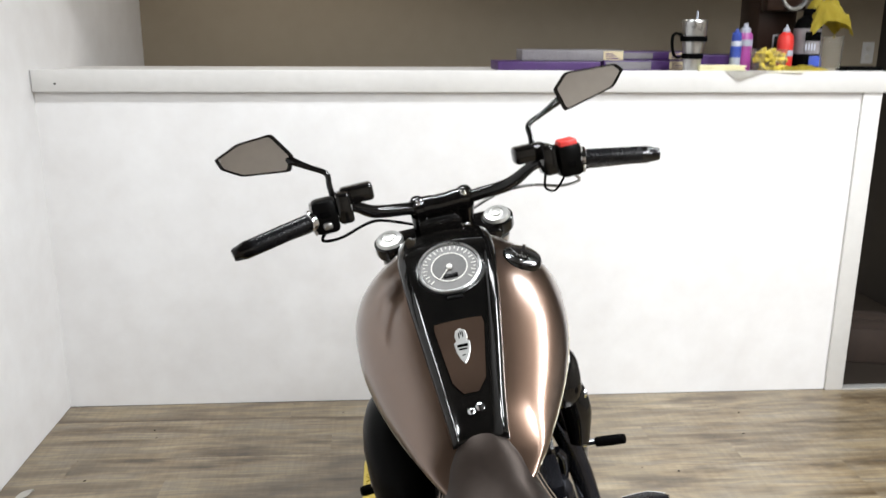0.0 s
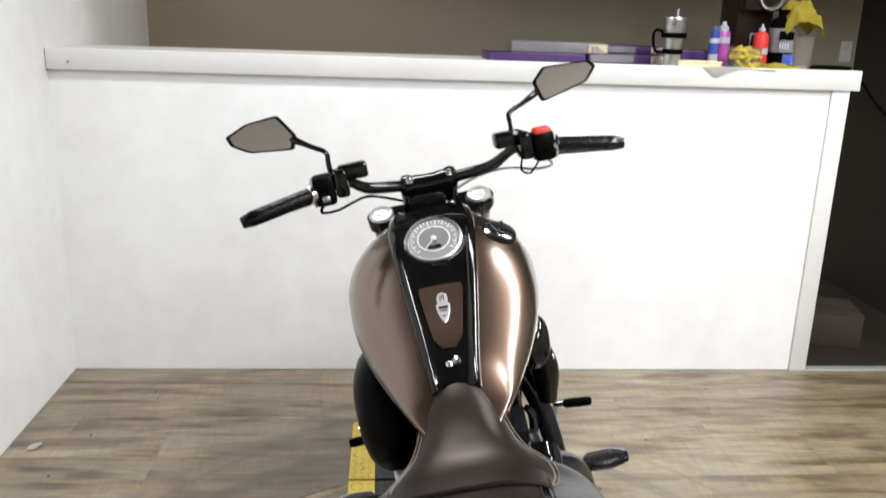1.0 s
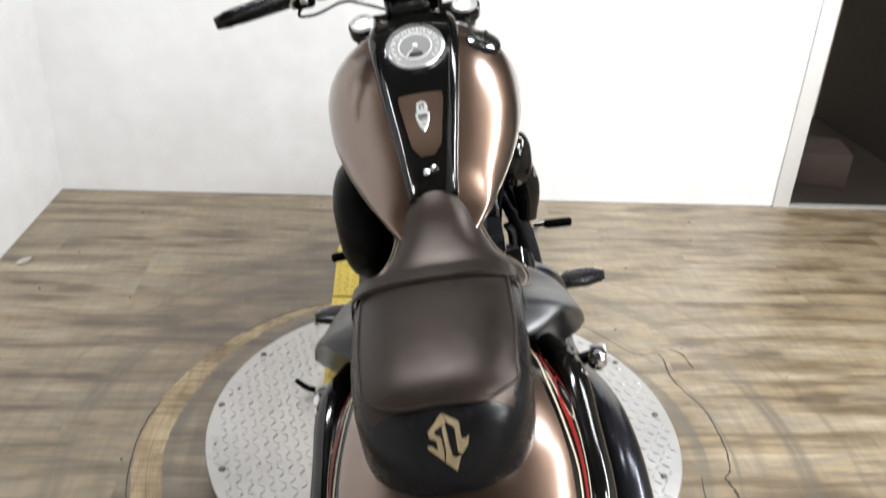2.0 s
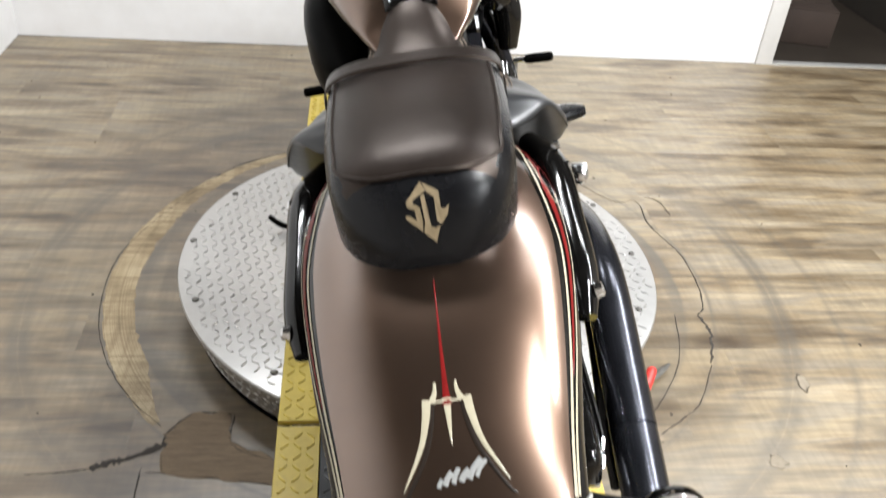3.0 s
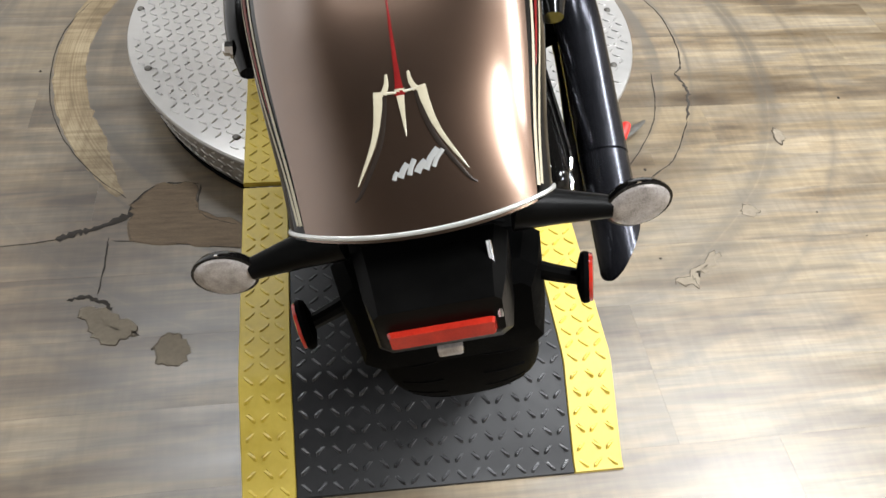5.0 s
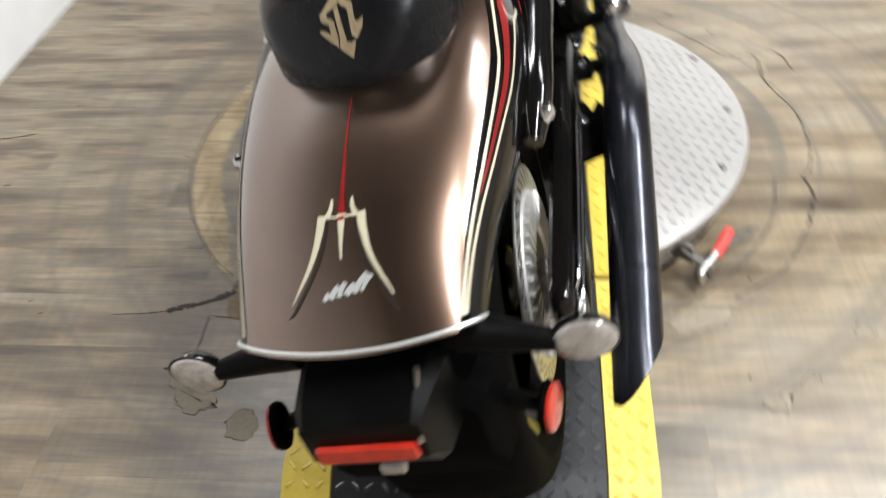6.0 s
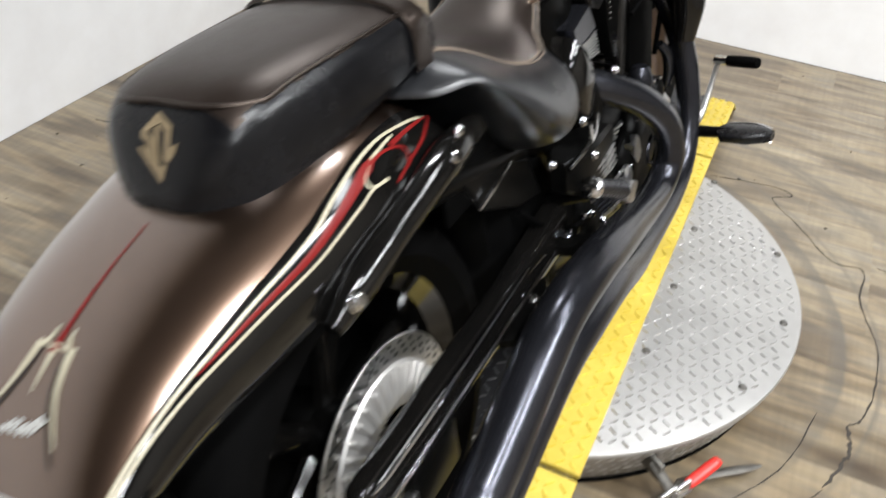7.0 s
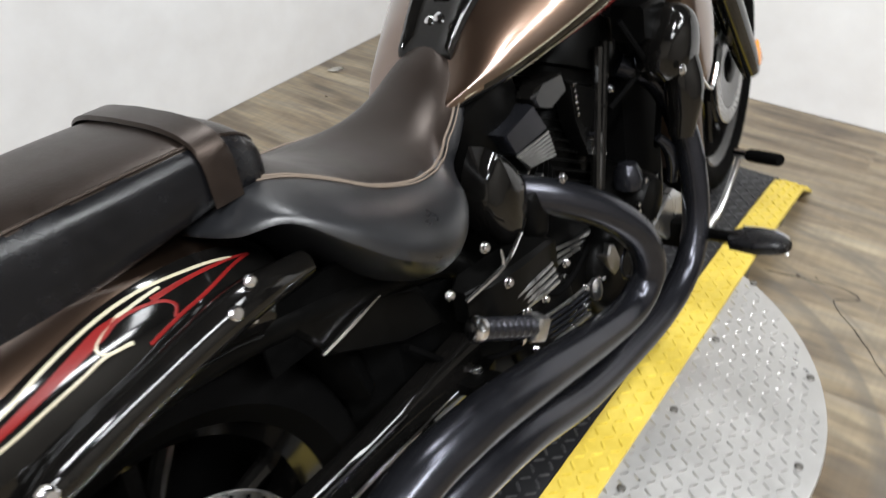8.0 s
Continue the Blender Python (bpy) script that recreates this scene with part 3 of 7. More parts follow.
def brake_disc(parent, turn, r_out, r_in, fins, label):
    disc = part("brake_disc", lathed([(r_in, -0.0025), (r_out - 0.002, -0.0025), (r_out, -0.001), (r_out, 0.001), (r_out - 0.002, 0.0025), (r_in, 0.0025)], turn, 72, True), M_STEEL, parent, label)
    holes = bmesh.new()
    for i in range(36):
        for k in range(3):
            a = 2 * math.pi * (i + 0.33 * k) / 36
            rr = r_in + 0.01 + (r_out - r_in - 0.018) * k / 2
            lathe(holes, [(0.0032, -0.0028), (0.0032, 0.0028)], turn @ Matrix.Translation((rr * math.cos(a), rr * math.sin(a), 0)), 6)
    tagged(part("drill_hole", holes, M_MATT, disc), kind="stuff")
    return disc


# rear wheel: local z of the wheel is the bike's x
REAR = Matrix.Translation(AXLE) @ Matrix.Rotation(radians(90), 4, "Y")
rear_wheel = wheel("rear_wheel", AXLE, 0.312, 0.205, 0.232, REAR, 5, "wide black rear wheel")
disc = brake_disc(rear_wheel, REAR @ Matrix.Translation((0, 0, 0.105)), 0.155, 0.122, 36, "drilled steel rear brake disc")
carrier = part("disc_carrier", lathed([(0.062, 0.100), (0.118, 0.100), (0.124, 0.104), (0.118, 0.110), (0.066, 0.116), (0.062, 0.112)], REAR, 64, True), M_PLATE, rear_wheel, "pale finned alloy disc carrier")
for i in range(36):
    a = 2 * math.pi * i / 36
    m = REAR @ Matrix.Rotation(a, 4, "Z")
    part("fin", boxed((0.066, -0.0022, 0.110), (0.118, 0.0022, 0.1185), 0.001, m), M_PLATE, carrier)
part("axle_nut", lathed([(0.024, 0.10), (0.024, 0.125), (0.018, 0.13), (0.018, 0.16), (0.012, 0.168)], REAR @ Matrix.Translation((0, 0, 0.0)), 12), M_CHROME, rear_wheel, "bright axle nut")
# added disc: closes the wheel so that the gaps look dark
part("wheel_gap_disc", lathed([(0.04, -0.06), (0.21, -0.075), (0.225, -0.07), (0.225, -0.066), (0.04, -0.05)], REAR, 40, True), M_MATT, rear_wheel, "black disc added to darken the view through the wheel")
part("drive_pulley", lathed([(0.05, -0.13), (0.105, -0.13), (0.105, -0.105), (0.05, -0.105)], REAR, 48, True), M_SATIN, rear_wheel, "black drive belt pulley")


def swingarm():
    bm = bmesh.new()
    rows = table([(-0.148, 0.372, 0.008, 0.016), (-0.138, 0.372, 0.015, 0.030), (-0.10, 0.373, 0.018, 0.034), (0.10, 0.374, 0.020, 0.034), (0.30, 0.376, 0.022, 0.036), (0.46, 0.38, 0.024, 0.045)], 4)
    for side in (1, -1):
        rings = []
        for y, z, hw, hh in rows:
            x = side * (0.156 - 0.02 * max(0, y - 0.2))
            ring = []
            for k in range(16):
                a = 2 * math.pi * k / 16
                ring.append((x + hw * math.copysign(abs(math.cos(a)) ** 0.6, math.cos(a)), y, z + hh * math.copysign(abs(math.sin(a)) ** 0.6, math.sin(a))))
            rings.append(ring)
        loft(bm, rings)
    arm = part("swingarm", bm, M_BLACK, bike, "black swingarm with polished edges")
    for z, far in ((0.402, 0.30), (0.366, 0.40)):
        for side in (1, -1):
            pts = [(side * 0.174, -0.128, z - 0.004), (side * 0.178, -0.09, z), (side * 0.178, 0.10, z + 0.001), (side * 0.176, far, z + 0.004)]
            part("polished_edge", tubed(pts, [0.0025, 0.0042, 0.0042, 0.0030], 8, 4), M_CHROME, arm, "thin polished edge")
    part("axle_block", boxed((0.150, -0.055, 0.275), (0.178, 0.05, 0.352), 0.008), M_SATIN, arm)
    part("axle_adjuster", boxed((0.160, -0.10, 0.285), (0.176, -0.052, 0.32), 0.004), M_STEEL, arm)


swingarm()

# ---- rear fender ----
FENDER = table([  # angle back from the top, half width, crown radius, drop of the sides
    (-34, 0.136, 0.430, 0.09), (-22, 0.150, 0.441, 0.105), (-6, 0.163, 0.438, 0.115), (8, 0.163, 0.433, 0.112), (18, 0.157, 0.433, 0.105),
    (30, 0.146, 0.445, 0.098), (38, 0.136, 0.457, 0.085), (45, 0.127, 0.467, 0.068), (51.5, 0.121, 0.478, 0.050)], 4)


def fender_point(ang, t, lift=0.0):
    """A place on the rear fender: ang degrees back from its top, t from -1 (left edge) over 0 (crown) to 1."""
    rows = FENDER
    i = max(0, min(len(rows) - 2, next((k for k in range(len(rows) - 1) if rows[k + 1][0] >= ang), len(rows) - 2)))
    f = (ang - rows[i][0]) / (rows[i + 1][0] - rows[i][0])
    _, w, r, d = rows[i] * (1 - f) + rows[i + 1] * f
    a = t * math.pi / 2
    s, c = math.sin(a), math.cos(a)
    x = (w + lift) * math.copysign(abs(s) ** 0.72, s)
    rr = r - d + d * max(c, 0.0) ** 0.62 + lift
    # the tail's middle reaches further back
    e = radians(ang + 2.0 * max(0.0, (ang - 42) / 9.5) * (1 - min(1, abs(x) / w) ** 2))
    return Vector((x, AXLE.y - rr * math.sin(e), AXLE.z + rr * math.cos(e)))


def fender():
    bm = bmesh.new()
    angs = [-34 + 85.5 * i / 46 for i in range(47)]

    def columns(a):
        """Columns across: the bronze band narrows towards the front."""
        e = float(np.interp(a, [-34, -24, -16, -9, -2, 4.5, 12, 20], [0.34, 0.385, 0.425, 0.455, 0.485, 0.535, 0.578, 0.598]))
        half = [e * k / 13 for k in range(14)] + [e + (1 - e) * k / 11 for k in range(1, 12)]
        return [-t for t in half[:0:-1]] + half

    ts = columns(30.0)
    outer = [[bm.verts.new(fender_point(a, t)) for t in columns(a)] for a in angs]
    inner = [[bm.verts.new(fender_point(a, t, -0.004)) for t in columns(a)] for a in angs]
    for i in range(len(angs) - 1):
        for k in range(len(ts) - 1):
            f = bm.faces.new((outer[i][k], outer[i][k + 1], outer[i + 1][k + 1], outer[i + 1][k]))
            mid = abs(0.5 * (ts[k] + ts[k + 1]))
            f.material_index = 0 if mid < 0.60 else 1
            g = bm.faces.new((inner[i][k], inner[i + 1][k], inner[i + 1][k + 1], inner[i][k + 1]))
            g.material_index = 1
    for i in range(len(angs) - 1):
        for k in (0, len(ts) - 1):
            bm.faces.new((outer[i][k], outer[i + 1][k], inner[i + 1][k], inner[i][k])).material_index = 1
    for k in range(len(ts) - 1):
        for i in (0, len(angs) - 1):
            bm.faces.new((outer[i][k], outer[i][k + 1], inner[i][k + 1], inner[i][k])).material_index = 1
    body = part("rear_fender", bm, [M_BRONZE, M_BLACK], bike, "satin bronze rear fender with gloss black sides", 50)
    # bright lip along the tail
    lip = bmesh.new()
    tube(lip, [fender_point(51.0, -0.97 + 1.94 * k / 24, 0.001) for k in range(25)], 0.0022, 8, 2, 1.0)
    part("tail_lip", lip, M_SILVERPAINT, body, "bright silver lip along the tail")

    def on(ang, x):
        """The t at which the fender's surface is x metres off its middle."""
        i = max(0, min(len(FENDER) - 2, next((k for k in range(len(FENDER) - 1) if FENDER[k + 1][0] >= ang), len(FENDER) - 2)))
        f = (ang - FENDER[i][0]) / (FENDER[i + 1][0] - FENDER[i][0])
        w = FENDER[i][1] * (1 - f) + FENDER[i + 1][1] * f
        return math.copysign(math.asin(min(1.0, abs(x) / w) ** (1 / 0.72)) * 2 / math.pi, x)

    def stripe(line, half, mat, name, middle=False, lift=0.0008):
        """A painted line on the fender: (angle, t) pairs, or (angle, x) with middle; half its width in metres."""
        s = bmesh.new()
        rows = table(line, 8)
        pts = [(float(a), on(float(a), float(t)) if middle else float(t)) for a, t in rows]
        places = [fender_point(a, t) for a, t in pts]
        rings = []
        for i, (a, t) in enumerate(pts):
            d = (places[min(i + 1, len(pts) - 1)] - places[max(i - 1, 0)]).normalized()
            eps = 0.01 if t < 0.98 else -0.01
            n = (fender_point(a + 0.5, t) - places[i]).cross(fender_point(a, t + eps) - places[i])
            n = n.normalized()
            if n.dot(places[i] - AXLE) < 0:
                n = -n
            side = n.cross(d).normalized()
            u = i / (len(pts) - 1)
            h = half(u) if callable(half) else half
            rings.append([places[i] + side * h * f + n * (lift + 0.0004 * (1 - abs(f))) for f in (-1, 0, 1)])
        loft(s, rings, closed=False)
        part(name, s, mat, body)

    for side in (1, -1):
        stripe([(-24, side * 0.505), (-16, side * 0.52), (-8, side * 0.515), (-1.5, side * 0.54), (6.5, side * 0.595), (13, side * 0.645), (21, side * 0.66), (32, side * 0.65), (42, side * 0.635), (50, side * 0.62)], 0.0018, M_CREAM, "pinstripe")
        stripe([(-4, side * 0.755), (0, side * 0.735), (4, side * 0.755), (10, side * 0.772), (17, side * 0.785), (26, side * 0.76), (40, side * 0.70), (50, side * 0.66)], 0.0015, M_CREAM, "pinstripe")
        stripe([(-4, side * 0.59), (0, side * 0.625), (4.5, side * 0.665), (9.5, side * 0.697), (17, side * 0.725), (26, side * 0.708), (36, side * 0.672)], lambda u: 0.0060 * (1 - u) ** 0.7 * min(1.0, 0.3 + 6 * u) + 0.0006, M_RED, "red_pinstripe")
        stripe([(-28, side * 0.46), (-20.5, side * 0.545), (-13, side * 0.585), (-9, side * 0.60)], lambda u: 0.0014 + 0.0016 * u, M_RED, "red_pinstripe")
        stripe([(-28, side * 0.46), (-18.5, side * 0.68), (-11.5, side * 0.76), (-6, side * 0.81)], 0.0018, M_RED, "red_pinstripe")
        stripe([(-3, side * 0.61), (-6, side * 0.60), (-10, side * 0.63), (-11.7, side * 0.69), (-11, side * 0.755)], 0.0017, M_RED, "red_pinstripe")
        stripe([(-4, side * 0.75), (-0.3, side * 0.73), (0.2, side * 0.66), (-3.5, side * 0.59), (-6, side * 0.575), (-11, side * 0.55)], 0.0016, M_CREAM, "pinstripe")
    # painted ornament on the tail: long red spike, cream wings and dagger
    stripe([(20, 0.0), (28, 0.0), (35.5, 0.0), (38, 0.0)], lambda u: 0.0008 + 0.0042 * u ** 2, M_RED, "red_spike", True)
    for s in (1, -1):
        stripe([(37.2, s * 0.019), (39.5, s * 0.022), (42.5, s * 0.029), (46.4, s * 0.049)], lambda u: 0.0042 * (1 - u) ** 0.7 + 0.0005, M_CREAM, "painted_wing", True)
        stripe([(37.8, s * 0.0155), (40, s * 0.0175), (43, s * 0.0245), (46.9, s * 0.046), (47.8, s * 0.054)], lambda u: 0.0030 * (1 - u) ** 0.6 + 0.0004, M_SHADE, "painted_shade", True, 0.0005)
        stripe([(35.2, s * 0.010), (36.5, s * 0.011), (37.6, s * 0.015)], lambda u: 0.0012 + 0.002 * u, M_CREAM, "painted_wing", True)
        stripe([(37.3, s * 0.020), (37.5, s * 0.012), (37.6, s * 0.003)], 0.0012, M_CREAM, "painted_wing", True)
    stripe([(37.2, 0.0), (39, 0.0), (42.6, 0.0)], lambda u: 0.0042 * (1 - u) ** 0.8 + 0.0004, M_CREAM, "painted_dagger", True)
    for k, (x, tall, slant, wide) in enumerate(((-0.017, 0.9, 0.003, 0.0022), (-0.011, 1.5, 0.006, 0.0030), (-0.003, 1.7, 0.005, 0.0026), (0.004, 1.2, 0.007, 0.0034), (0.012, 2.2, 0.010, 0.0030), (0.019, 1.8, 0.008, 0.0022))):
        a = 46.3 - 0.12 * k
        stripe([(a, x), (a - 0.40 * tall, x + 0.5 * slant), (a - 0.78 * tall, x + 1.3 * slant)], wide * 0.9, M_SILVERPAINT, "badge_bar", True)
    return body


fender()


def fender_strut(side):
    """The curved bar that carries the fender, with its two bolts."""
    x = side
    mat = M_BLACK
    bar = part("fender_strut", tubed([(x * 0.150, 0.23, 0.66), (x * 0.168, 0.13, 0.672), (x * 0.170, 0.02, 0.655), (x * 0.168, -0.070, 0.634), (x * 0.164, -0.118, 0.612)],
                                     [0.016, 0.022, 0.020, 0.020, 0.012], 14, 6), mat, bike, "gloss black curved fender strut")
    for p in ((0.186, 0.113, 0.678), (0.184, -0.096, 0.632)):
        part("strut_bolt", bolt(bmesh.new(), (x * (p[0] - 0.006), p[1], p[2]), (x, 0, 0.25), 0.0085, 0.011), M_CHROME, bar, "chrome bolt")
    if side > 0:
        for q in ((0.176, 0.145, 0.695), (0.178, 0.15, 0.675), (0.178, 0.135, 0.66)):
            part("strut_bolt", bolt(bmesh.new(), q, (1, 0, 0.3), 0.0055, 0.006), M_CHROME, bar, "chrome bolt")
    return bar


fender_strut(1)
fender_strut(-1)

# inner fender and frame tubes between wheel and frame
part("inner_fender", tubed([(0, 0.33, 0.42), (0, 0.28, 0.56), (0, 0.16, 0.64), (0, 0.0, 0.665)], [0.115, 0.13, 0.13, 0.11], 16, 5, 0.35), M_MATT, bike, "matt black inner fender")
for s in (1, -1):
    part("frame_rail", tubed([(s * 0.10, -0.10, 0.60), (s * 0.12, 0.12, 0.61), (s * 0.125, 0.34, 0.56), (s * 0.12, 0.50, 0.50), (s * 0.11, 0.58, 0.30)], 0.022, 12), M_SATIN, bike, "black frame tube")
    part("frame_gusset", boxed((s * 0.135 - 0.004, 0.16, 0.55), (s * 0.135 + 0.004, 0.36, 0.63), 0.003, None), M_MATT, bike)

# ---- tail lamp, plate bracket and signals ----


def tail():
    lamp = part("tail_lamp_housing", loft_box([(-0.345, 0.075, 0.45, 0.555), (-0.40, 0.066, 0.455, 0.56), (-0.425, 0.058, 0.495, 0.548)]), M_SATIN, bike, "satin black tail lamp housing")
    part("red_lens", loft_box([(-0.4255, 0.050, 0.500, 0.522), (-0.431, 0.048, 0.502, 0.520)]), M_REDLENS, lamp, "red lens bar")
    part("bright_edge", tubed([(0.055, -0.375, 0.566), (0.056, -0.405, 0.548), (0.055, -0.428, 0.522)], 0.0025, 6, 3), M_CHROME, lamp)
    plate = part("plate_bracket", loft_box([(-0.30, 0.11, 0.36, 0.50), (-0.345, 0.10, 0.35, 0.50), (-0.36, 0.09, 0.40, 0.48)]), M_MATT, bike, "matt black plate bracket under the fender")
    part("plate_lamp", boxed((-0.012, -0.405, 0.44), (0.014, -0.385, 0.455), 0.003), M_LENS, plate)
    for s in (1, -1):
        part("signal_stalk", tubed([(s * 0.085, -0.318, 0.545), (s * 0.13, -0.322, 0.538), (s * 0.178, -0.328, 0.532)], [0.024, 0.017, 0.011], 12, 4), M_SATIN, bike, "black turn signal stalk")
        way = Vector((s * 0.08, -1.0, 0.04)).normalized()
        m = along(Vector((s * 0.2035, -0.330, 0.531)) - way * 0.017, Vector((s * 0.2035, -0.330, 0.531)) + way)
        m = m @ Matrix.Diagonal((0.98, 0.80, 0.55, 1))
        shell = part("turn_signal", lathed([(0.006, -0.012), (0.020, -0.004), (0.031, 0.012), (0.0345, 0.026), (0.0345, 0.031), (0.031, 0.033)], m, 28), M_BLACK, bike, "round turn signal with a smoked clear lens")
        part("lens", lathed([(0.0315, 0.0325), (0.029, 0.037), (0.020, 0.0405), (0.006, 0.042)], m, 28), M_LENS, shell, "smoked clear lens")
        part("rim_screw", lathed([(0.003, 0), (0.003, 0.003)], m @ Matrix.Translation((0, 0.0335, 0.028)), 6), M_CHROME, shell)
        # red reflector on its own arm
        arm = part("reflector_arm", tubed([(s * 0.08, -0.30, 0.44), (s * 0.115, -0.315, 0.435), (s * 0.146, -0.325, 0.43)], [0.012, 0.010, 0.009], 10, 3), M_SATIN, bike)
        rm = along((s * 0.146, -0.325, 0.43), (s * 0.246, -0.345, 0.43))
        part("reflector_back", lathed([(0.012, -0.004), (0.026, 0.0), (0.028, 0.004), (0.027, 0.009)], rm, 24), M_MATT, arm)
        part("side_reflector", lathed([(0.0262, 0.0085), (0.0255, 0.0125), (0.02, 0.0135)], rm, 24), M_REDLENS, arm, "round red side reflector")


def loft_box(rows):
    """Rounded box along y from rows (y, half width, bottom, top)."""
    bm = bmesh.new()
    rings = []
    for y, w, b, t in rows:
        c = min(w, (t - b) / 2) * 0.22
        rings.append([(w - c, y, b), (w, y, b + c), (w, y, t - c), (w - c, y, t), (-w + c, y, t), (-w, y, t - c), (-w, y, b + c), (-w + c, y, b)])
    loft(bm, rings)
    return bm


tail()

# ---- seats ----


def seat_rings(rows, n=40, power=2.6):
    rings = []
    for y, w, zt, zb, droop in rows:
        ring = []
        for k in range(n):
            a = 2 * math.pi * k / n
            c, s = math.cos(a), math.sin(a)
            x = w * math.copysign(abs(c) ** (2 / power), c)
            zm = 0.5 * (zt + zb)
            u = abs(x) / w
            if s >= 0:
                z = zm + (zt - zm) * abs(s) ** (2 / power) - droop * u ** 2.2
            else:
                z = zm - (zm - zb) * abs(s) ** (2 / power) - droop * 0.4 * u ** 2.2
            ring.append((x, y, z))
        rings.append(ring)
    return rings


def rider_seat():
    rows = table([(0.690, 0.026, 0.748, 0.70, 0.0), (0.674, 0.050, 0.762, 0.68, 0.010), (0.635, 0.074, 0.746, 0.65, 0.020), (0.59, 0.092, 0.718, 0.62, 0.022), (0.545, 0.112, 0.696, 0.60, 0.014),
                  (0.505, 0.148, 0.681, 0.585, 0.006), (0.465, 0.192, 0.676, 0.570, 0.004), (0.42, 0.215, 0.681, 0.548, 0.008), (0.37, 0.222, 0.699, 0.550, 0.016), (0.315, 0.221, 0.730, 0.590, 0.028),
                  (0.26, 0.205, 0.752, 0.658, 0.026), (0.21, 0.178, 0.757, 0.716, 0.012), (0.17, 0.14, 0.745, 0.715, 0.008), (0.15, 0.09, 0.735, 0.720, 0.004)], 5)

    def panel(y):
        return float(np.interp(y, [0.15, 0.28, 0.36, 0.43, 0.47, 0.51, 0.55, 0.60, 0.66, 0.69], [0.08, 0.105, 0.132, 0.144, 0.140, 0.122, 0.098, 0.080, 0.058, 0.03]))

    bm = bmesh.new()
    n = 40
    loft(bm, seat_rings(rows, n))
    ys = [r[0] for r in rows]
    for f in bm.faces:
        c = f.calc_center_median()
        i = min(range(len(ys)), key=lambda q: abs(ys[q] - c.y))
        w = rows[i][1]
        lim = min(0.94, panel(c.y) / w)
        top = 0.5 * (rows[i][2] + rows[i][3]) - rows[i][4]
        f.material_index = 0 if (abs(c.x) < lim * w and c.z > top) else 1
    seat = part("rider_seat", bm, [M_BROWN, M_SADDLE], bike, "brown and black leather rider's saddle with stitched panel", 60)
    # stitched seam round the brown panel
    for side in (1, -1):
        pts = []
        for y, w, zt, zb, droop in rows[3:-10:2]:
            lim = min(0.94, panel(y) / w)
            s = (1 - lim ** 2.6) ** (1 / 2.6)
            zm = 0.5 * (zt + zb)
            pts.append((side * lim * w, y, zm + (zt - zm) * s - droop * lim ** 2.2 + 0.0005))
        part("seam", tubed(pts, 0.0020, 6, 3), M_THREAD, seat, "raised stitched seam")
        part("stitching", tubed([(x + side * 0.007, y, z - 0.0012) for x, y, z in pts], 0.0012, 6, 3), M_THREAD, seat, "line of pale stitches")
    return seat


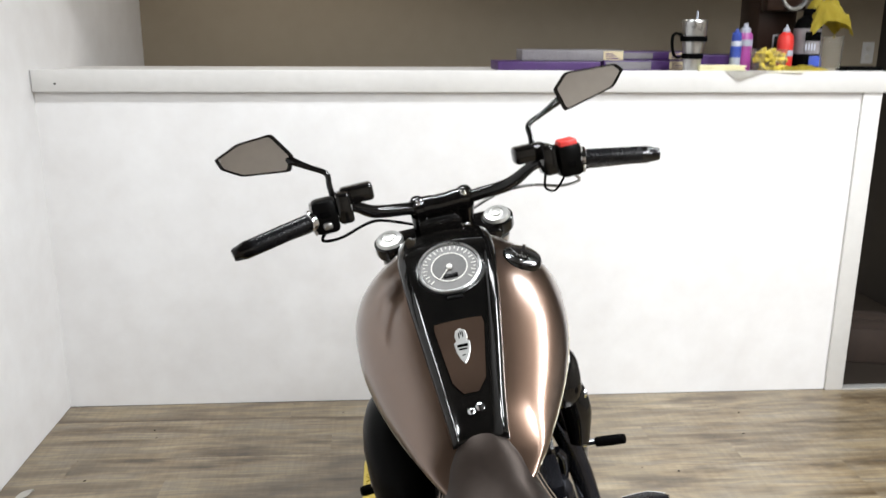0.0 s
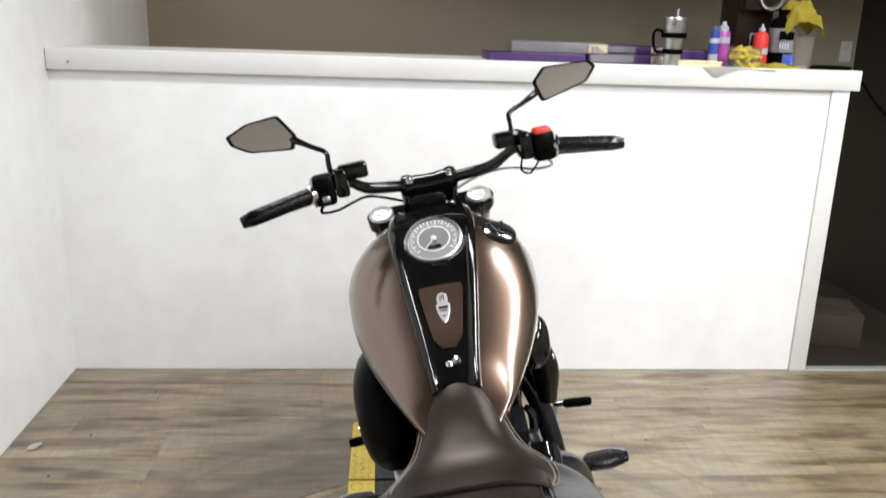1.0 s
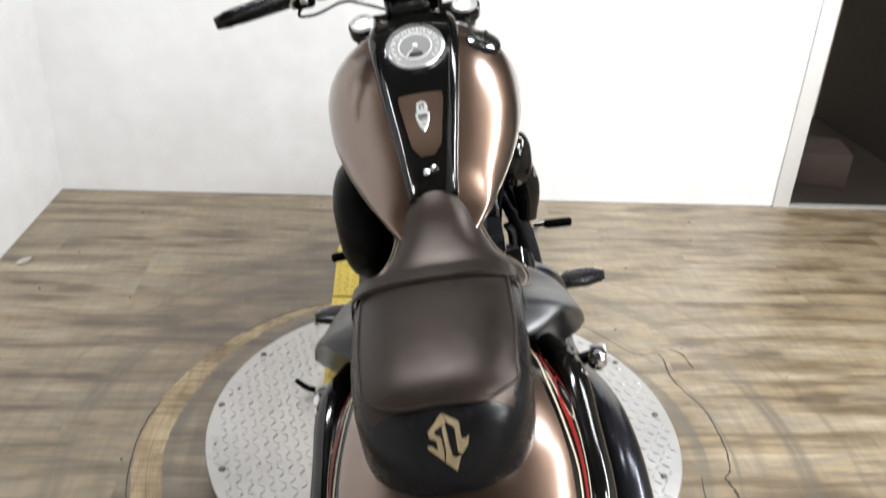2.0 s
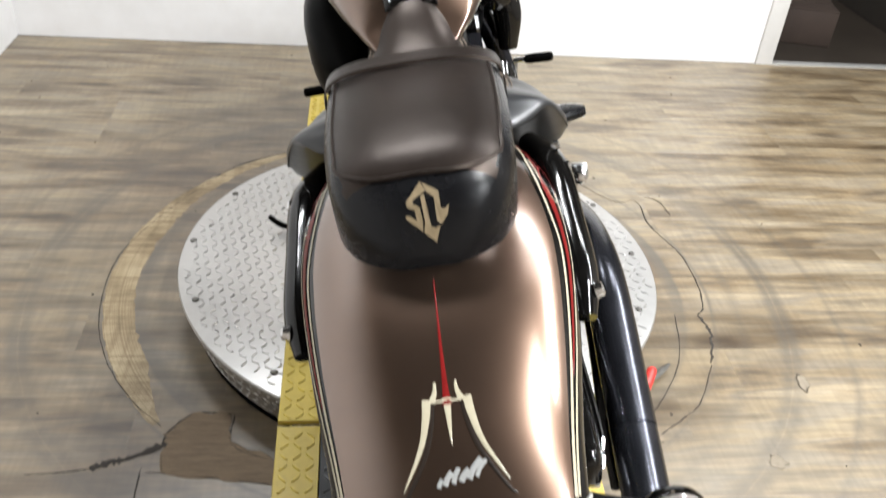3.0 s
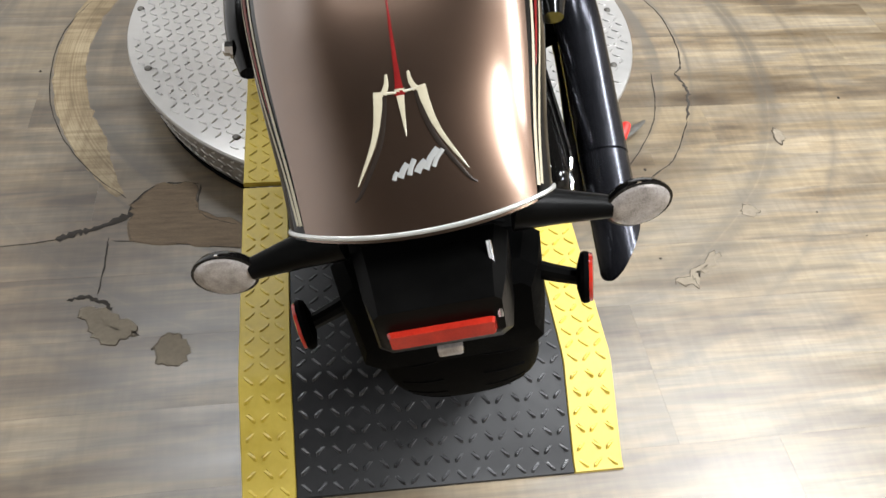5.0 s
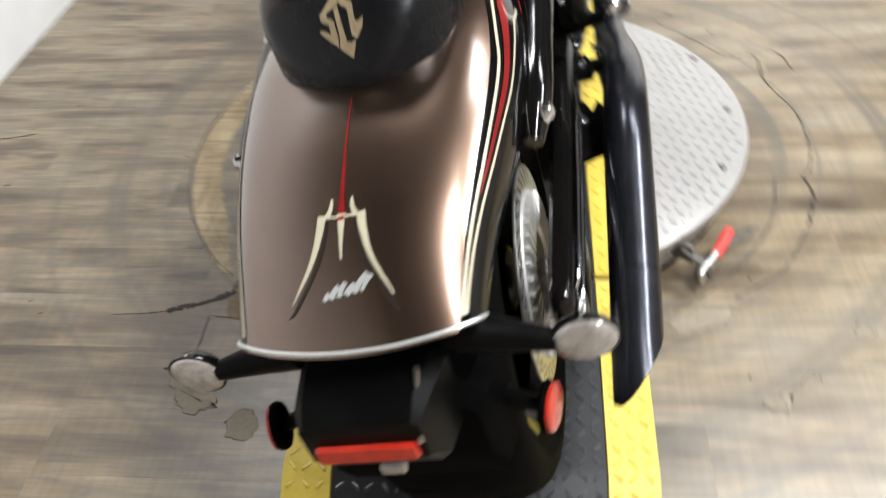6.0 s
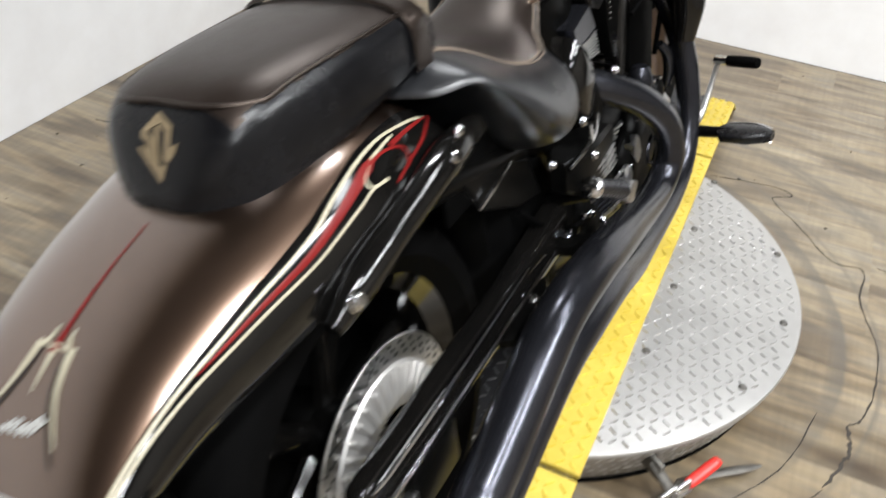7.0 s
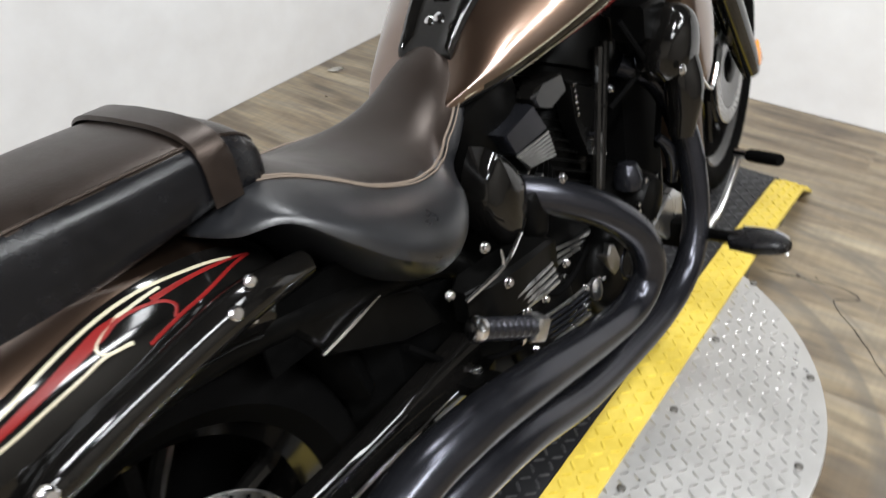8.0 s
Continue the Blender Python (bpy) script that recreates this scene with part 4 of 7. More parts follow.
def pillion():
    rows = table([(0.272, 0.060, 0.768, 0.735, 0.004), (0.262, 0.088, 0.790, 0.735, 0.008), (0.238, 0.106, 0.812, 0.738, 0.010), (0.19, 0.115, 0.828, 0.742, 0.012), (0.08, 0.115, 0.833, 0.728, 0.014),
                  (0.0, 0.110, 0.833, 0.712, 0.014), (-0.055, 0.102, 0.828, 0.70, 0.013), (-0.088, 0.089, 0.814, 0.695, 0.012), (-0.108, 0.072, 0.790, 0.69, 0.010), (-0.122, 0.050, 0.760, 0.69, 0.006), (-0.130, 0.028, 0.735, 0.695, 0.004)], 5)
    bm = bmesh.new()
    loft(bm, seat_rings(rows, 56, 4.6))
    for f in bm.faces:
        c = f.calc_center_median()
        f.material_index = 0 if f.normal.z > 0.62 and c.z > 0.79 and c.y > -0.10 else 1
    bm.normal_update()
    for f in bm.faces:
        c = f.calc_center_median()
        i = min(range(len(rows)), key=lambda q: abs(rows[q][0] - c.y))
        f.material_index = 0 if abs(f.normal.z) > 0.5 and c.z > 0.77 and c.y > -0.088 and abs(c.x) < 0.88 * rows[i][1] else 1
    seat = part("pillion_seat", bm, [M_BROWN, M_VINYL], bike, "brown passenger pad with black sides and a strap", 60)
    # piping round the top panel
    for side in (1, -1):
        pts = []
        for y, w, zt, zb, droop in rows[3:33:3]:
            pts.append((side * w * 0.87, y, 0.5 * (zt + zb) + 0.5 * (zt - zb) * (1 - 0.87 ** 4.6) ** (1 / 4.6) - droop * 0.87 ** 2.2))
        pts.append((side * 0.05, -0.089, 0.814))
        pts.append((side * 0.0, -0.091, 0.816))
        part("piping", tubed(pts, 0.0025, 6, 3), M_BROWN, seat, "brown piping")
    # strap across the pad
    bm = bmesh.new()
    rings = []
    for k in range(25):
        a = math.pi * k / 24
        c, s = math.cos(a), math.sin(a)
        x = 0.1205 * math.copysign(abs(c) ** (2 / 4.8), c)
        z = 0.773 + 0.0600 * abs(s) ** (2 / 4.8) - 0.011 * (abs(x) / 0.1195) ** 2 - (0.012 if k in (0, 24) else 0)
        y = 0.180 + 0.008 * (abs(x) / 0.1195) ** 2
        rings.append([(x, y - 0.018, z), (x, y - 0.016, z + 0.0045), (x, y + 0.016, z + 0.0045), (x, y + 0.018, z)])
    loft(bm, rings)
    part("strap", bm, M_BROWN, seat, "dark brown leather strap")
    # badge on the rear face, laid onto the pad
    way = Vector((0, -0.86, 0.51)).normalized()
    xa = Vector((1, 0, 0))
    ya = xa.cross(-way).normalized()
    if ya.z < 0:
        ya = -ya
    skin = BVHTree.FromPolygons([v.co for v in seat.data.vertices], [p.vertices[:] for p in seat.data.polygons])
    bm = bmesh.new()

    def flat(outline):
        lo, hi = [], []
        for x, y in outline:
            p = Vector((0.004, -0.117, 0.783)) + xa * x * 0.95 + ya * y * 0.82
            at, normal, _, _ = skin.ray_cast(p + way * 0.1, -way)
            at = at or p
            lo.append(bm.verts.new(at))
            hi.append(bm.verts.new(at + way * 0.0012))
        bm.faces.new(hi)
        for i in range(len(lo)):
            j = (i + 1) % len(lo)
            bm.faces.new((lo[i], lo[j], hi[j], hi[i]))

    u = 0.00022
    for o in ([(-18, 180), (5, 125), (-65, 80), (-67, 60), (-35, 35), (-28, -45), (-35, -110), (-108, -25), (-112, -5), (-90, -10), (-58, -40), (-60, 20), (-97, 40), (-100, 75)],
              [(-25, 95), (-5, 110), (5, 5), (10, -85), (30, -95), (55, -85), (25, -180), (-30, -115), (-18, -55)],
              [(-10, 175), (68, 115), (70, 15), (90, 10), (112, 30), (100, -25), (62, -80), (42, -55), (42, 85), (12, 112), (8, 125)]):
        o = [(x * u, y * u) for x, y in o]
        flat(o)
    part("seat_badge", bm, M_GOLD, seat, "gold embroidered diamond-shaped badge", 0)
    return seat


rider_seat()
pillion()

# ---- tank ----
TANK = table([  # y, half width, height of widest line, top, bottom
    (0.590, 0.070, 0.690, 0.695, 0.66), (0.630, 0.096, 0.712, 0.722, 0.665), (0.662, 0.114, 0.722, 0.755, 0.67), (0.70, 0.132, 0.735, 0.795, 0.68), (0.78, 0.168, 0.765, 0.855, 0.70), (0.87, 0.198, 0.80, 0.925, 0.715),
    (0.95, 0.212, 0.83, 0.975, 0.735), (1.02, 0.213, 0.842, 0.997, 0.76), (1.09, 0.188, 0.835, 1.000, 0.785), (1.14, 0.145, 0.83, 0.990, 0.80), (1.18, 0.105, 0.85, 0.965, 0.82), (1.20, 0.07, 0.88, 0.940, 0.85)], 4)


def tank_row(y):
    i = max(0, min(len(TANK) - 2, next((k for k in range(len(TANK) - 1) if TANK[k + 1][0] >= y), len(TANK) - 2)))
    f = (y - TANK[i][0]) / (TANK[i + 1][0] - TANK[i][0])
    return TANK[i] * (1 - f) + TANK[i + 1] * f


def tank_top(x, y, lift=0.0):
    _, w, zm, zt, _ = tank_row(y)
    u = min(1.0, abs(x) / w)
    return Vector((x, y, zm + (zt - zm) * (1 - u ** 2.3) ** (1 / 2.0) + lift))


def fuel_tank():
    bm = bmesh.new()
    n = 56
    rings = []
    for y, w, zm, zt, zb in TANK:
        ring = []
        for k in range(n):
            a = 2 * math.pi * k / n
            c, s = math.cos(a), math.sin(a)
            x = w * math.copysign(abs(c) ** (2 / 2.3), c)
            z = zm + (zt - zm) * max(0, s) ** 1.0 if s >= 0 else zm + (zm - zb) * math.copysign(abs(s) ** 0.8, s)
            if s >= 0:
                z = zm + (zt - zm) * (1 - min(1, abs(x) / w) ** 2.3) ** 0.5
            ring.append((x, y, z))
        rings.append(ring)
    faces = loft(bm, rings)
    for f in bm.faces:
        c = f.calc_center_median()
        _, w, zm, zt, zb = tank_row(c.y)
        f.material_index = 0 if c.z > zm - 0.012 else 1
    tank = part("fuel_tank", bm, [M_BRONZE, M_BLACK], bike, "satin bronze teardrop fuel tank with gloss black lower edge", 60)
    # pinstripes along the lower edge
    for side in (1, -1):
        for dz, r, mat, nm in ((-0.010, 0.0016, M_CREAM, "pinstripe"), (-0.024, 0.0040, M_BLACK, "stripe_gap"), (-0.034, 0.0014, M_CREAM, "pinstripe"), (-0.046, 0.0030, M_RED, "red_pinstripe")):
            pts = []
            for y in (0.62, 0.70, 0.78, 0.86, 0.94, 1.02, 1.09, 1.14):
                _, w, zm, zt, zb = tank_row(y)
                s = min(1, -dz / (zm - zb)) ** (1 / 0.8)
                x = w * (1 - s ** 2) ** (1 / 2.3)
                pts.append((side * (x - 0.0005), y, zm + dz))
            if mat is not M_BLACK:
                part(nm, tubed(pts, r, 6, 3, 0.5), mat, tank)

    # console: raised black spine with rails
    def half(y):
        return float(np.interp(y, [0.60, 0.66, 0.75, 0.88, 0.98, 1.06, 1.14], [0.045, 0.050, 0.066, 0.088, 0.100, 0.098, 0.080]))

    bm = bmesh.new()
    rings = []
    ys = [0.650 + (1.15 - 0.650) * i / 30 for i in range(31)]
    for y in ys:
        h = half(y)
        ring = []
        for u, lift in ((-1.0, -0.004), (-0.98, 0.008), (-0.93, 0.015), (-0.82, 0.017), (-0.74, 0.010), (-0.4, 0.008), (0, 0.008), (0.4, 0.008), (0.74, 0.010), (0.82, 0.017), (0.93, 0.015), (0.98, 0.008), (1.0, -0.004)):
            p = tank_top(u * h, y, lift)
            ring.append(p)
        ring.append(tank_top(0.5 * h, y, -0.02))
        ring.append(tank_top(-0.5 * h, y, -0.02))
        rings.append(ring)
    loft(bm, rings)
    con = part("tank_console", bm, M_BLACK, tank, "gloss black console along the tank", 50)
    # bronze inlay with badge
    bm = bmesh.new()
    rows = []
    for y in [0.705 + 0.12 * i / 12 for i in range(13)]:
        f = (y - 0.705) / 0.12
        h = (0.026 + 0.022 * f) * min(1, (0.25 + 4.5 * f)) ** 0.5 * (1 if f < 0.93 else 0.92)
        rows.append([tank_top(u * h, y, 0.0115) for u in (-1, -0.6, -0.2, 0.2, 0.6, 1)])
    loft(bm, rows, closed=False)
    part("inlay", bm, M_BRONZE, con, "bronze inlay panel")
    bm = bmesh.new()
    shield = [(0.0, 0.750), (0.007, 0.758), (0.013, 0.772), (0.015, 0.786), (0.010, 0.789), (0.012, 0.797), (0.009, 0.806), (0.0, 0.810)]
    shield = shield + [(-x, y) for x, y in shield[-2:0:-1]]
    low = [bm.verts.new(tank_top(x, y, 0.0122)) for x, y in shield]
    top = [bm.verts.new(tank_top(x * 0.9, 0.781 + (y - 0.781) * 0.92, 0.0142)) for x, y in shield]
    for i in range(len(low)):
        j = (i + 1) % len(low)
        bm.faces.new((low[i], low[j], top[j], top[i]))
    bm.faces.new(top)
    badge = part("tank_badge", bm, M_SILVERPAINT, con, "small chrome shield badge", 0)
    bm = bmesh.new()
    for x, y, hx, hy in ((0, 0.779, 0.0095, 0.0024), (0, 0.773, 0.0075, 0.0012), (-0.0035, 0.796, 0.0010, 0.0050), (0.0035, 0.797, 0.0010, 0.0050), (0.0, 0.800, 0.0008, 0.0035), (0.0, 0.763, 0.0035, 0.0008)):
        bm.faces.new([bm.verts.new(tank_top(x + p * hx, y + q * hy, 0.0150)) for p, q in ((-1, -1), (1, -1), (1, 1), (-1, 1))])
    bmesh.ops.solidify(bm, geom=bm.faces[:], thickness=0.0006)
    part("badge_bar", bm, M_SATIN, badge, "dark bars on the badge", 0)
    part("console_screw", lathe(lathed([(0.007, 0), (0.007, 0.004), (0.004, 0.006)], along(tank_top(-0.006, 0.683, 0.006), tank_top(-0.006, 0.683, 0.006) + Vector((0, -0.6, 0.8))), 12),
                                [(0.008, 0), (0.008, 0.005), (0.003, 0.007)], along(tank_top(0.010, 0.686, 0.006), tank_top(0.010, 0.686, 0.006) + Vector((0, -0.6, 0.8))), 12), M_CHROME, con, "chrome screws")
    # speedometer
    c = Vector((0.003, 0.930, 0.968))
    way = Vector((0, -0.56, 0.83)).normalized()
    m = along(c - way * 0.006, c + way)
    g = part("speedometer", lathed([(0.050, -0.02), (0.061, 0.0), (0.0630, 0.010), (0.0625, 0.016), (0.0600, 0.018), (0.0575, 0.0172), (0.0562, 0.013)], m, 56), M_STEEL, con, "round speedometer with a chrome bezel")
    part("dial", lathed([(0.0555, 0.012), (0.0555, 0.0142), (0.002, 0.0142)], m, 48), M_DIALPALE, g, "pale grey dial face")
    part("dial_centre", lathed([(0.034, 0.0142), (0.034, 0.0146), (0.002, 0.0146)], m, 40), M_DIAL, g, "dark grey dial centre")
    part("dial_ring", lathed([(0.0335, 0.0143), (0.0335, 0.0152), (0.036, 0.0152), (0.036, 0.0143)], m, 48, True), M_DIALMARK, g)
    for i in range(27):
        a = radians(-130 + 260 * i / 26 + 90)
        mm = m @ Matrix.Rotation(a, 4, "Z")
        l = 0.009 if i % 2 == 0 else 0.005
        part("dial_mark", boxed((0.052 - l, -0.0011, 0.0143), (0.052, 0.0011, 0.0150), 0, mm), M_DIALMARK, g)
    part("needle", boxed((-0.006, -0.0009, 0.0156), (0.036, 0.0009, 0.0166), 0, m @ Matrix.Rotation(radians(-128), 4, "Z")), M_DIALMARK, g)
    part("needle_hub", lathed([(0.006, 0.015), (0.006, 0.018), (0.003, 0.019)], m, 16), M_DIALMARK, g)
    part("dial_window", boxed((-0.014, -0.027, 0.0144), (0.014, -0.017, 0.0151), 0.001, m), M_SATIN, g)
    part("trip_button", boxed((-0.016, -0.076, 0.004), (0.016, -0.067, 0.012), 0.003, m), M_SATIN, g)
    # filler cap
    c = tank_top(0.147, 0.975, 0.0)
    way = Vector((0.35, -0.30, 0.88)).normalized()
    m = along(c - way * 0.010, c + way)
    cap = part("filler_cap", lathed([(0.040, -0.004), (0.041, 0.010), (0.038, 0.015), (0.030, 0.018), (0.006, 0.0195)], m, 36), M_BLACK, tank, "gloss black filler cap with a bright top")
    part("cap_top", lathed([(0.036, 0.0160), (0.030, 0.0192), (0.006, 0.0206)], m, 36), M_CHROME, cap, "polished cap top")
    part("cap_lever", boxed((-0.032, -0.0035, 0.0185), (0.032, 0.0035, 0.0225), 0.001, m @ Matrix.Rotation(0.5, 4, "Z")), M_CHROME, cap)
    return tank


fuel_tank()

# ---- engine and frame ----


def cylinder_stack(name, base, top, r, label):
    """A finned engine cylinder with its head and rocker cover."""
    base, top = Vector(base), Vector(top)
    m = along(base, top)
    length = (top - base).length
    prof = [(r * 0.8, 0.0)]
    fins = 13
    for i in range(fins):
        z = length * (0.08 + 0.60 * i / fins)
        rr = r * (1.0 + 0.06 * math.sin(i * 0.5))
        prof += [(r * 0.82, z), (rr, z + 0.001), (rr, z + 0.0035), (r * 0.82, z + 0.0045)]
    prof += [(r * 0.85, length * 0.70), (r * 1.02, length * 0.71), (r * 1.04, length * 0.80), (r * 0.94, length * 0.97), (r * 0.6, length)]
    jug = part(name, lathed(prof, m @ Matrix.Diagonal((0.92, 1.08, 1, 1)), 40), M_SATIN, bike, label)
    for i in range(4):
        z = length * (0.30 + 0.10 * i)
        part("fin_edge", boxed((r * 0.55, -0.024, z), (r * 1.02, 0.022, z + 0.0035), 0.001, m), M_STEEL, jug, "polished fin edge")
    for a in (40, 140, 220, 320):
        p = m @ Vector((0.7 * r * math.cos(radians(a)), 0.7 * r * math.sin(radians(a)), length * 0.985))
        part("head_bolt", bolt(bmesh.new(), p, m.to_3x3() @ Vector((0, 0, 1)), 0.007, 0.008), M_CHROME, jug, "chrome bolt")
    return jug


cylinder_stack("rear_cylinder", (0.0, 0.80, 0.38), (0.0, 0.66, 0.70), 0.105, "black finned engine cylinder with polished fin edges")
cylinder_stack("front_cylinder", (0.0, 0.88, 0.38), (0.0, 1.04, 0.70), 0.105, "black finned engine cylinder with polished fin edges")


def crankcase():
    bm = bmesh.new()
    rows = []
    for y, w, b, t in ((0.44, 0.08, 0.28, 0.44), (0.50, 0.125, 0.22, 0.47), (0.62, 0.140, 0.18, 0.46), (0.80, 0.145, 0.14, 0.44), (0.98, 0.140, 0.14, 0.43), (1.08, 0.11, 0.18, 0.40), (1.12, 0.07, 0.22, 0.34)):
        rows.append((y, w, b, t))
    rings = []
    for y, w, b, t in table(rows, 4):
        zm, hh = (b + t) / 2, (t - b) / 2
        ring = []
        for k in range(24):
            a = 2 * math.pi * k / 24
            c, s = math.cos(a), math.sin(a)
            ring.append((w * math.copysign(abs(c) ** 0.55, c), y, zm + hh * math.copysign(abs(s) ** 0.55, s)))
        rings.append(ring)
    loft(bm, rings)
    case = part("crankcase", bm, M_SATIN, bike, "black crankcase with round side covers")
    right = Matrix.Rotation(radians(90), 4, "Y")
    for y, z, r, d in ((0.90, 0.29, 0.105, 0.055), (0.66, 0.31, 0.085, 0.045), (1.02, 0.36, 0.05, 0.05)):
        for s in (1, -1):
            m = Matrix.Translation((s * 0.12, y, z)) @ (right if s > 0 else Matrix.Rotation(radians(-90), 4, "Y"))
            cover = part("side_cover", lathed([(r, 0), (r, d * 0.45), (r * 0.93, d * 0.75), (r * 0.80, d * 0.95), (r * 0.5, d), (0.004, d * 1.03)], m, 36), M_SATIN, case, "satin black round cover")
            for i in range(6):
                a = 2 * math.pi * i / 6 + 0.3
                part("cover_bolt", lathed([(0.0055, 0), (0.0055, 0.006), (0.004, 0.0075)], m @ Matrix.Translation((0.93 * r * math.cos(a), 0.93 * r * math.sin(a), d * 0.74)), 8), M_CHROME, cover, "small chrome bolt")
    # ribbed lower cover beside the saddle
    rib = part("ribbed_cover", loft_box([(0.44, 0.012, 0.455, 0.505), (0.47, 0.030, 0.435, 0.508), (0.54, 0.032, 0.42, 0.500), (0.62, 0.026, 0.41, 0.490), (0.66, 0.012, 0.42, 0.47)]), M_SATIN, case, "black ribbed cover")
    rib.location = (0.172, 0, 0)
    for a, b in (((0.502, 0.452), (0.625, 0.450)), ((0.512, 0.442), (0.630, 0.437)), ((0.524, 0.432), (0.634, 0.424)), ((0.538, 0.423), (0.638, 0.412))):
        mid = ((a[0] + b[0]) / 2, (a[1] + b[1]) / 2 + 0.004)
        part("rib", tubed([(0.026, *a), (0.031, *mid), (0.024, *b)], 0.0034, 8, 4), M_STEEL, rib, "bare polished rib")
    # bright bracket, plug and ribs on the right of the case
    part("alloy_bracket", prism(bmesh.new(), [(0.815, 0.352), (0.828, 0.349), (0.838, 0.364), (0.852, 0.356), (0.870, 0.316), (0.862, 0.300), (0.845, 0.297), (0.826, 0.322)], 0.018, Matrix(((0, 0, 1, 0.158), (1, 0, 0, 0), (0, 1, 0, 0), (0, 0, 0, 1))), 0.15), M_STEEL, case, "bright alloy bracket")
    part("oval_plug", lathed([(0.016, 0), (0.016, 0.008), (0.012, 0.011), (0.004, 0.012)], along((0.168, 0.783, 0.306), (0.268, 0.763, 0.316)) @ Matrix.Diagonal((0.8, 1.25, 1, 1)), 20), M_STEEL, case, "pale oval plug")
    for i in range(6):
        f = i / 5
        a = Vector((0.164, 0.607 + 0.045 * f, 0.345 - 0.062 * f))
        b = Vector((0.168, 0.770 - 0.008 * f, 0.322 - 0.055 * f))
        part("case_rib", tubed([a, a.lerp(b, 0.5) + Vector((0.005, 0, 0.002)), b], 0.0030, 8, 4), M_STEEL if i in (0, 5) else M_EXHAUST, case, "raised case rib")
    for y, z in ((0.708, 0.274), (0.756, 0.322), (0.751, 0.289), (0.816, 0.306), (0.707, 0.399), (0.640, 0.372), (0.590, 0.330)):
        part("case_bolt", bolt(bmesh.new(), (0.166, y, z), (1, -0.2, 0.2), 0.0058, 0.008), M_CHROME, case, "small chrome bolt")
    for k in range(3):
        part("linkage_rod", tubed([(0.150, 0.705 - 0.012 * k, 0.420 - 0.012 * k), (0.156, 0.760, 0.410 - 0.009 * k), (0.152, 0.812 - 0.02 * k, 0.399 - 0.006 * k)], [0.0035, 0.003, 0.006 if k == 0 else 0.003], 8, 3), M_STEEL, case, "bare steel linkage rod")
    part("case_dome", lathed([(0.026, 0), (0.027, 0.02), (0.022, 0.034), (0.016, 0.044), (0.004, 0.048)], along((0.138, 0.980, 0.402), (0.142, 0.984, 0.502)), 24), M_EXHAUST, case, "grey domed cap")
    part("coolant_pipe", tubed([(0.150, 1.085, 0.455), (0.162, 1.100, 0.430), (0.164, 1.113, 0.395), (0.158, 1.121, 0.352)], [0.009, 0.0125, 0.0125, 0.010], 14, 4), M_EXHAUST, case, "short grey pipe")
    part("front_plate", prism(bmesh.new(), [(1.042, 0.285), (1.100, 0.310), (1.147, 0.320), (1.190, 0.287), (1.187, 0.213), (1.110, 0.225)], 0.016, Matrix(((0, 0, 1, 0.135), (1, 0, 0, 0), (0, 1, 0, 0), (0, 0, 0, 1))), 0.10), M_STEEL, case, "grey cast side plate")
    # pushrod tubes
    for p, q in (((0.118, 0.90, 0.42), (0.105, 0.97, 0.66)), ((0.115, 0.92, 0.42), (0.10, 1.0, 0.66))):
        part("pushrod_tube", tubed([p, q], 0.010, 10, 2), M_BLACK, case)
    return case


crankcase()

# airbox covers either side, below the tank
for side, x, y, z, sx, sy, sz in ((-1, -0.150, 0.90, 0.63, 0.085, 0.17, 0.125), (1, 0.180, 1.07, 0.645, 0.052, 0.060, 0.062)):
    bm = bmesh.new()
    rings = []
    for i in range(13):
        f = -1 + 2 * i / 12
        k = max(0.03, 1 - abs(f) ** 2.6) ** 0.5
        ring = []
        for j in range(24):
            a = 2 * math.pi * j / 24
            c, s = math.cos(a), math.sin(a)
            ring.append((x + sx * k * math.copysign(abs(c) ** 0.7, c), y + sy * f, z + sz * k * math.copysign(abs(s) ** 0.7, s) - 0.03 * f * f))
        rings.append(ring)
    loft(bm, rings)
    cov = part("airbox_cover" if side < 0 else "horn_cover", bm, M_SATIN if side < 0 else M_BLACK, bike, "black rounded cover below the tank")
    part("cover_screw", bolt(bmesh.new(), (x + side * sx * 0.93, y - 0.05, z - 0.035), (side, -0.2, 0), 0.007, 0.006), M_CHROME, cov)
    if side > 0:
        part("horn_body", tubed([(0.196, 1.075, 0.63), (0.210, 1.07, 0.56), (0.204, 1.065, 0.475)], [0.030, 0.034, 0.022], 16, 4), M_BLACK, cov, "gloss black lower body")


# side panel between saddle and engine
SIDE = Matrix(((0, 0, 1, 0), (1, 0, 0, 0), (0, 1, 0, 0), (0, 0, 0, 1)))      # (y, z, depth) to the bike's axes


def pillow(outline, x, depth):
    """A rounded panel facing right: a smooth outline of (y, z) pairs, swelling by depth."""
    loop = spline([(*p, 0) for p in outline + outline[:1]], 6)[:-1]
    cy, cz = sum(p.x for p in loop) / len(loop), sum(p.y for p in loop) / len(loop)
    rings = []
    for k, d in ((0.98, -0.6), (1.0, 0.0), (0.99, 0.25), (0.94, 0.52), (0.84, 0.75), (0.66, 0.9), (0.4, 0.98), (0.08, 1.0)):
        rings.append([(x + depth * d, cy + (p.x - cy) * k, cz + (p.y - cz) * k) for p in loop])
    bm = bmesh.new()
    loft(bm, rings)
    return bm


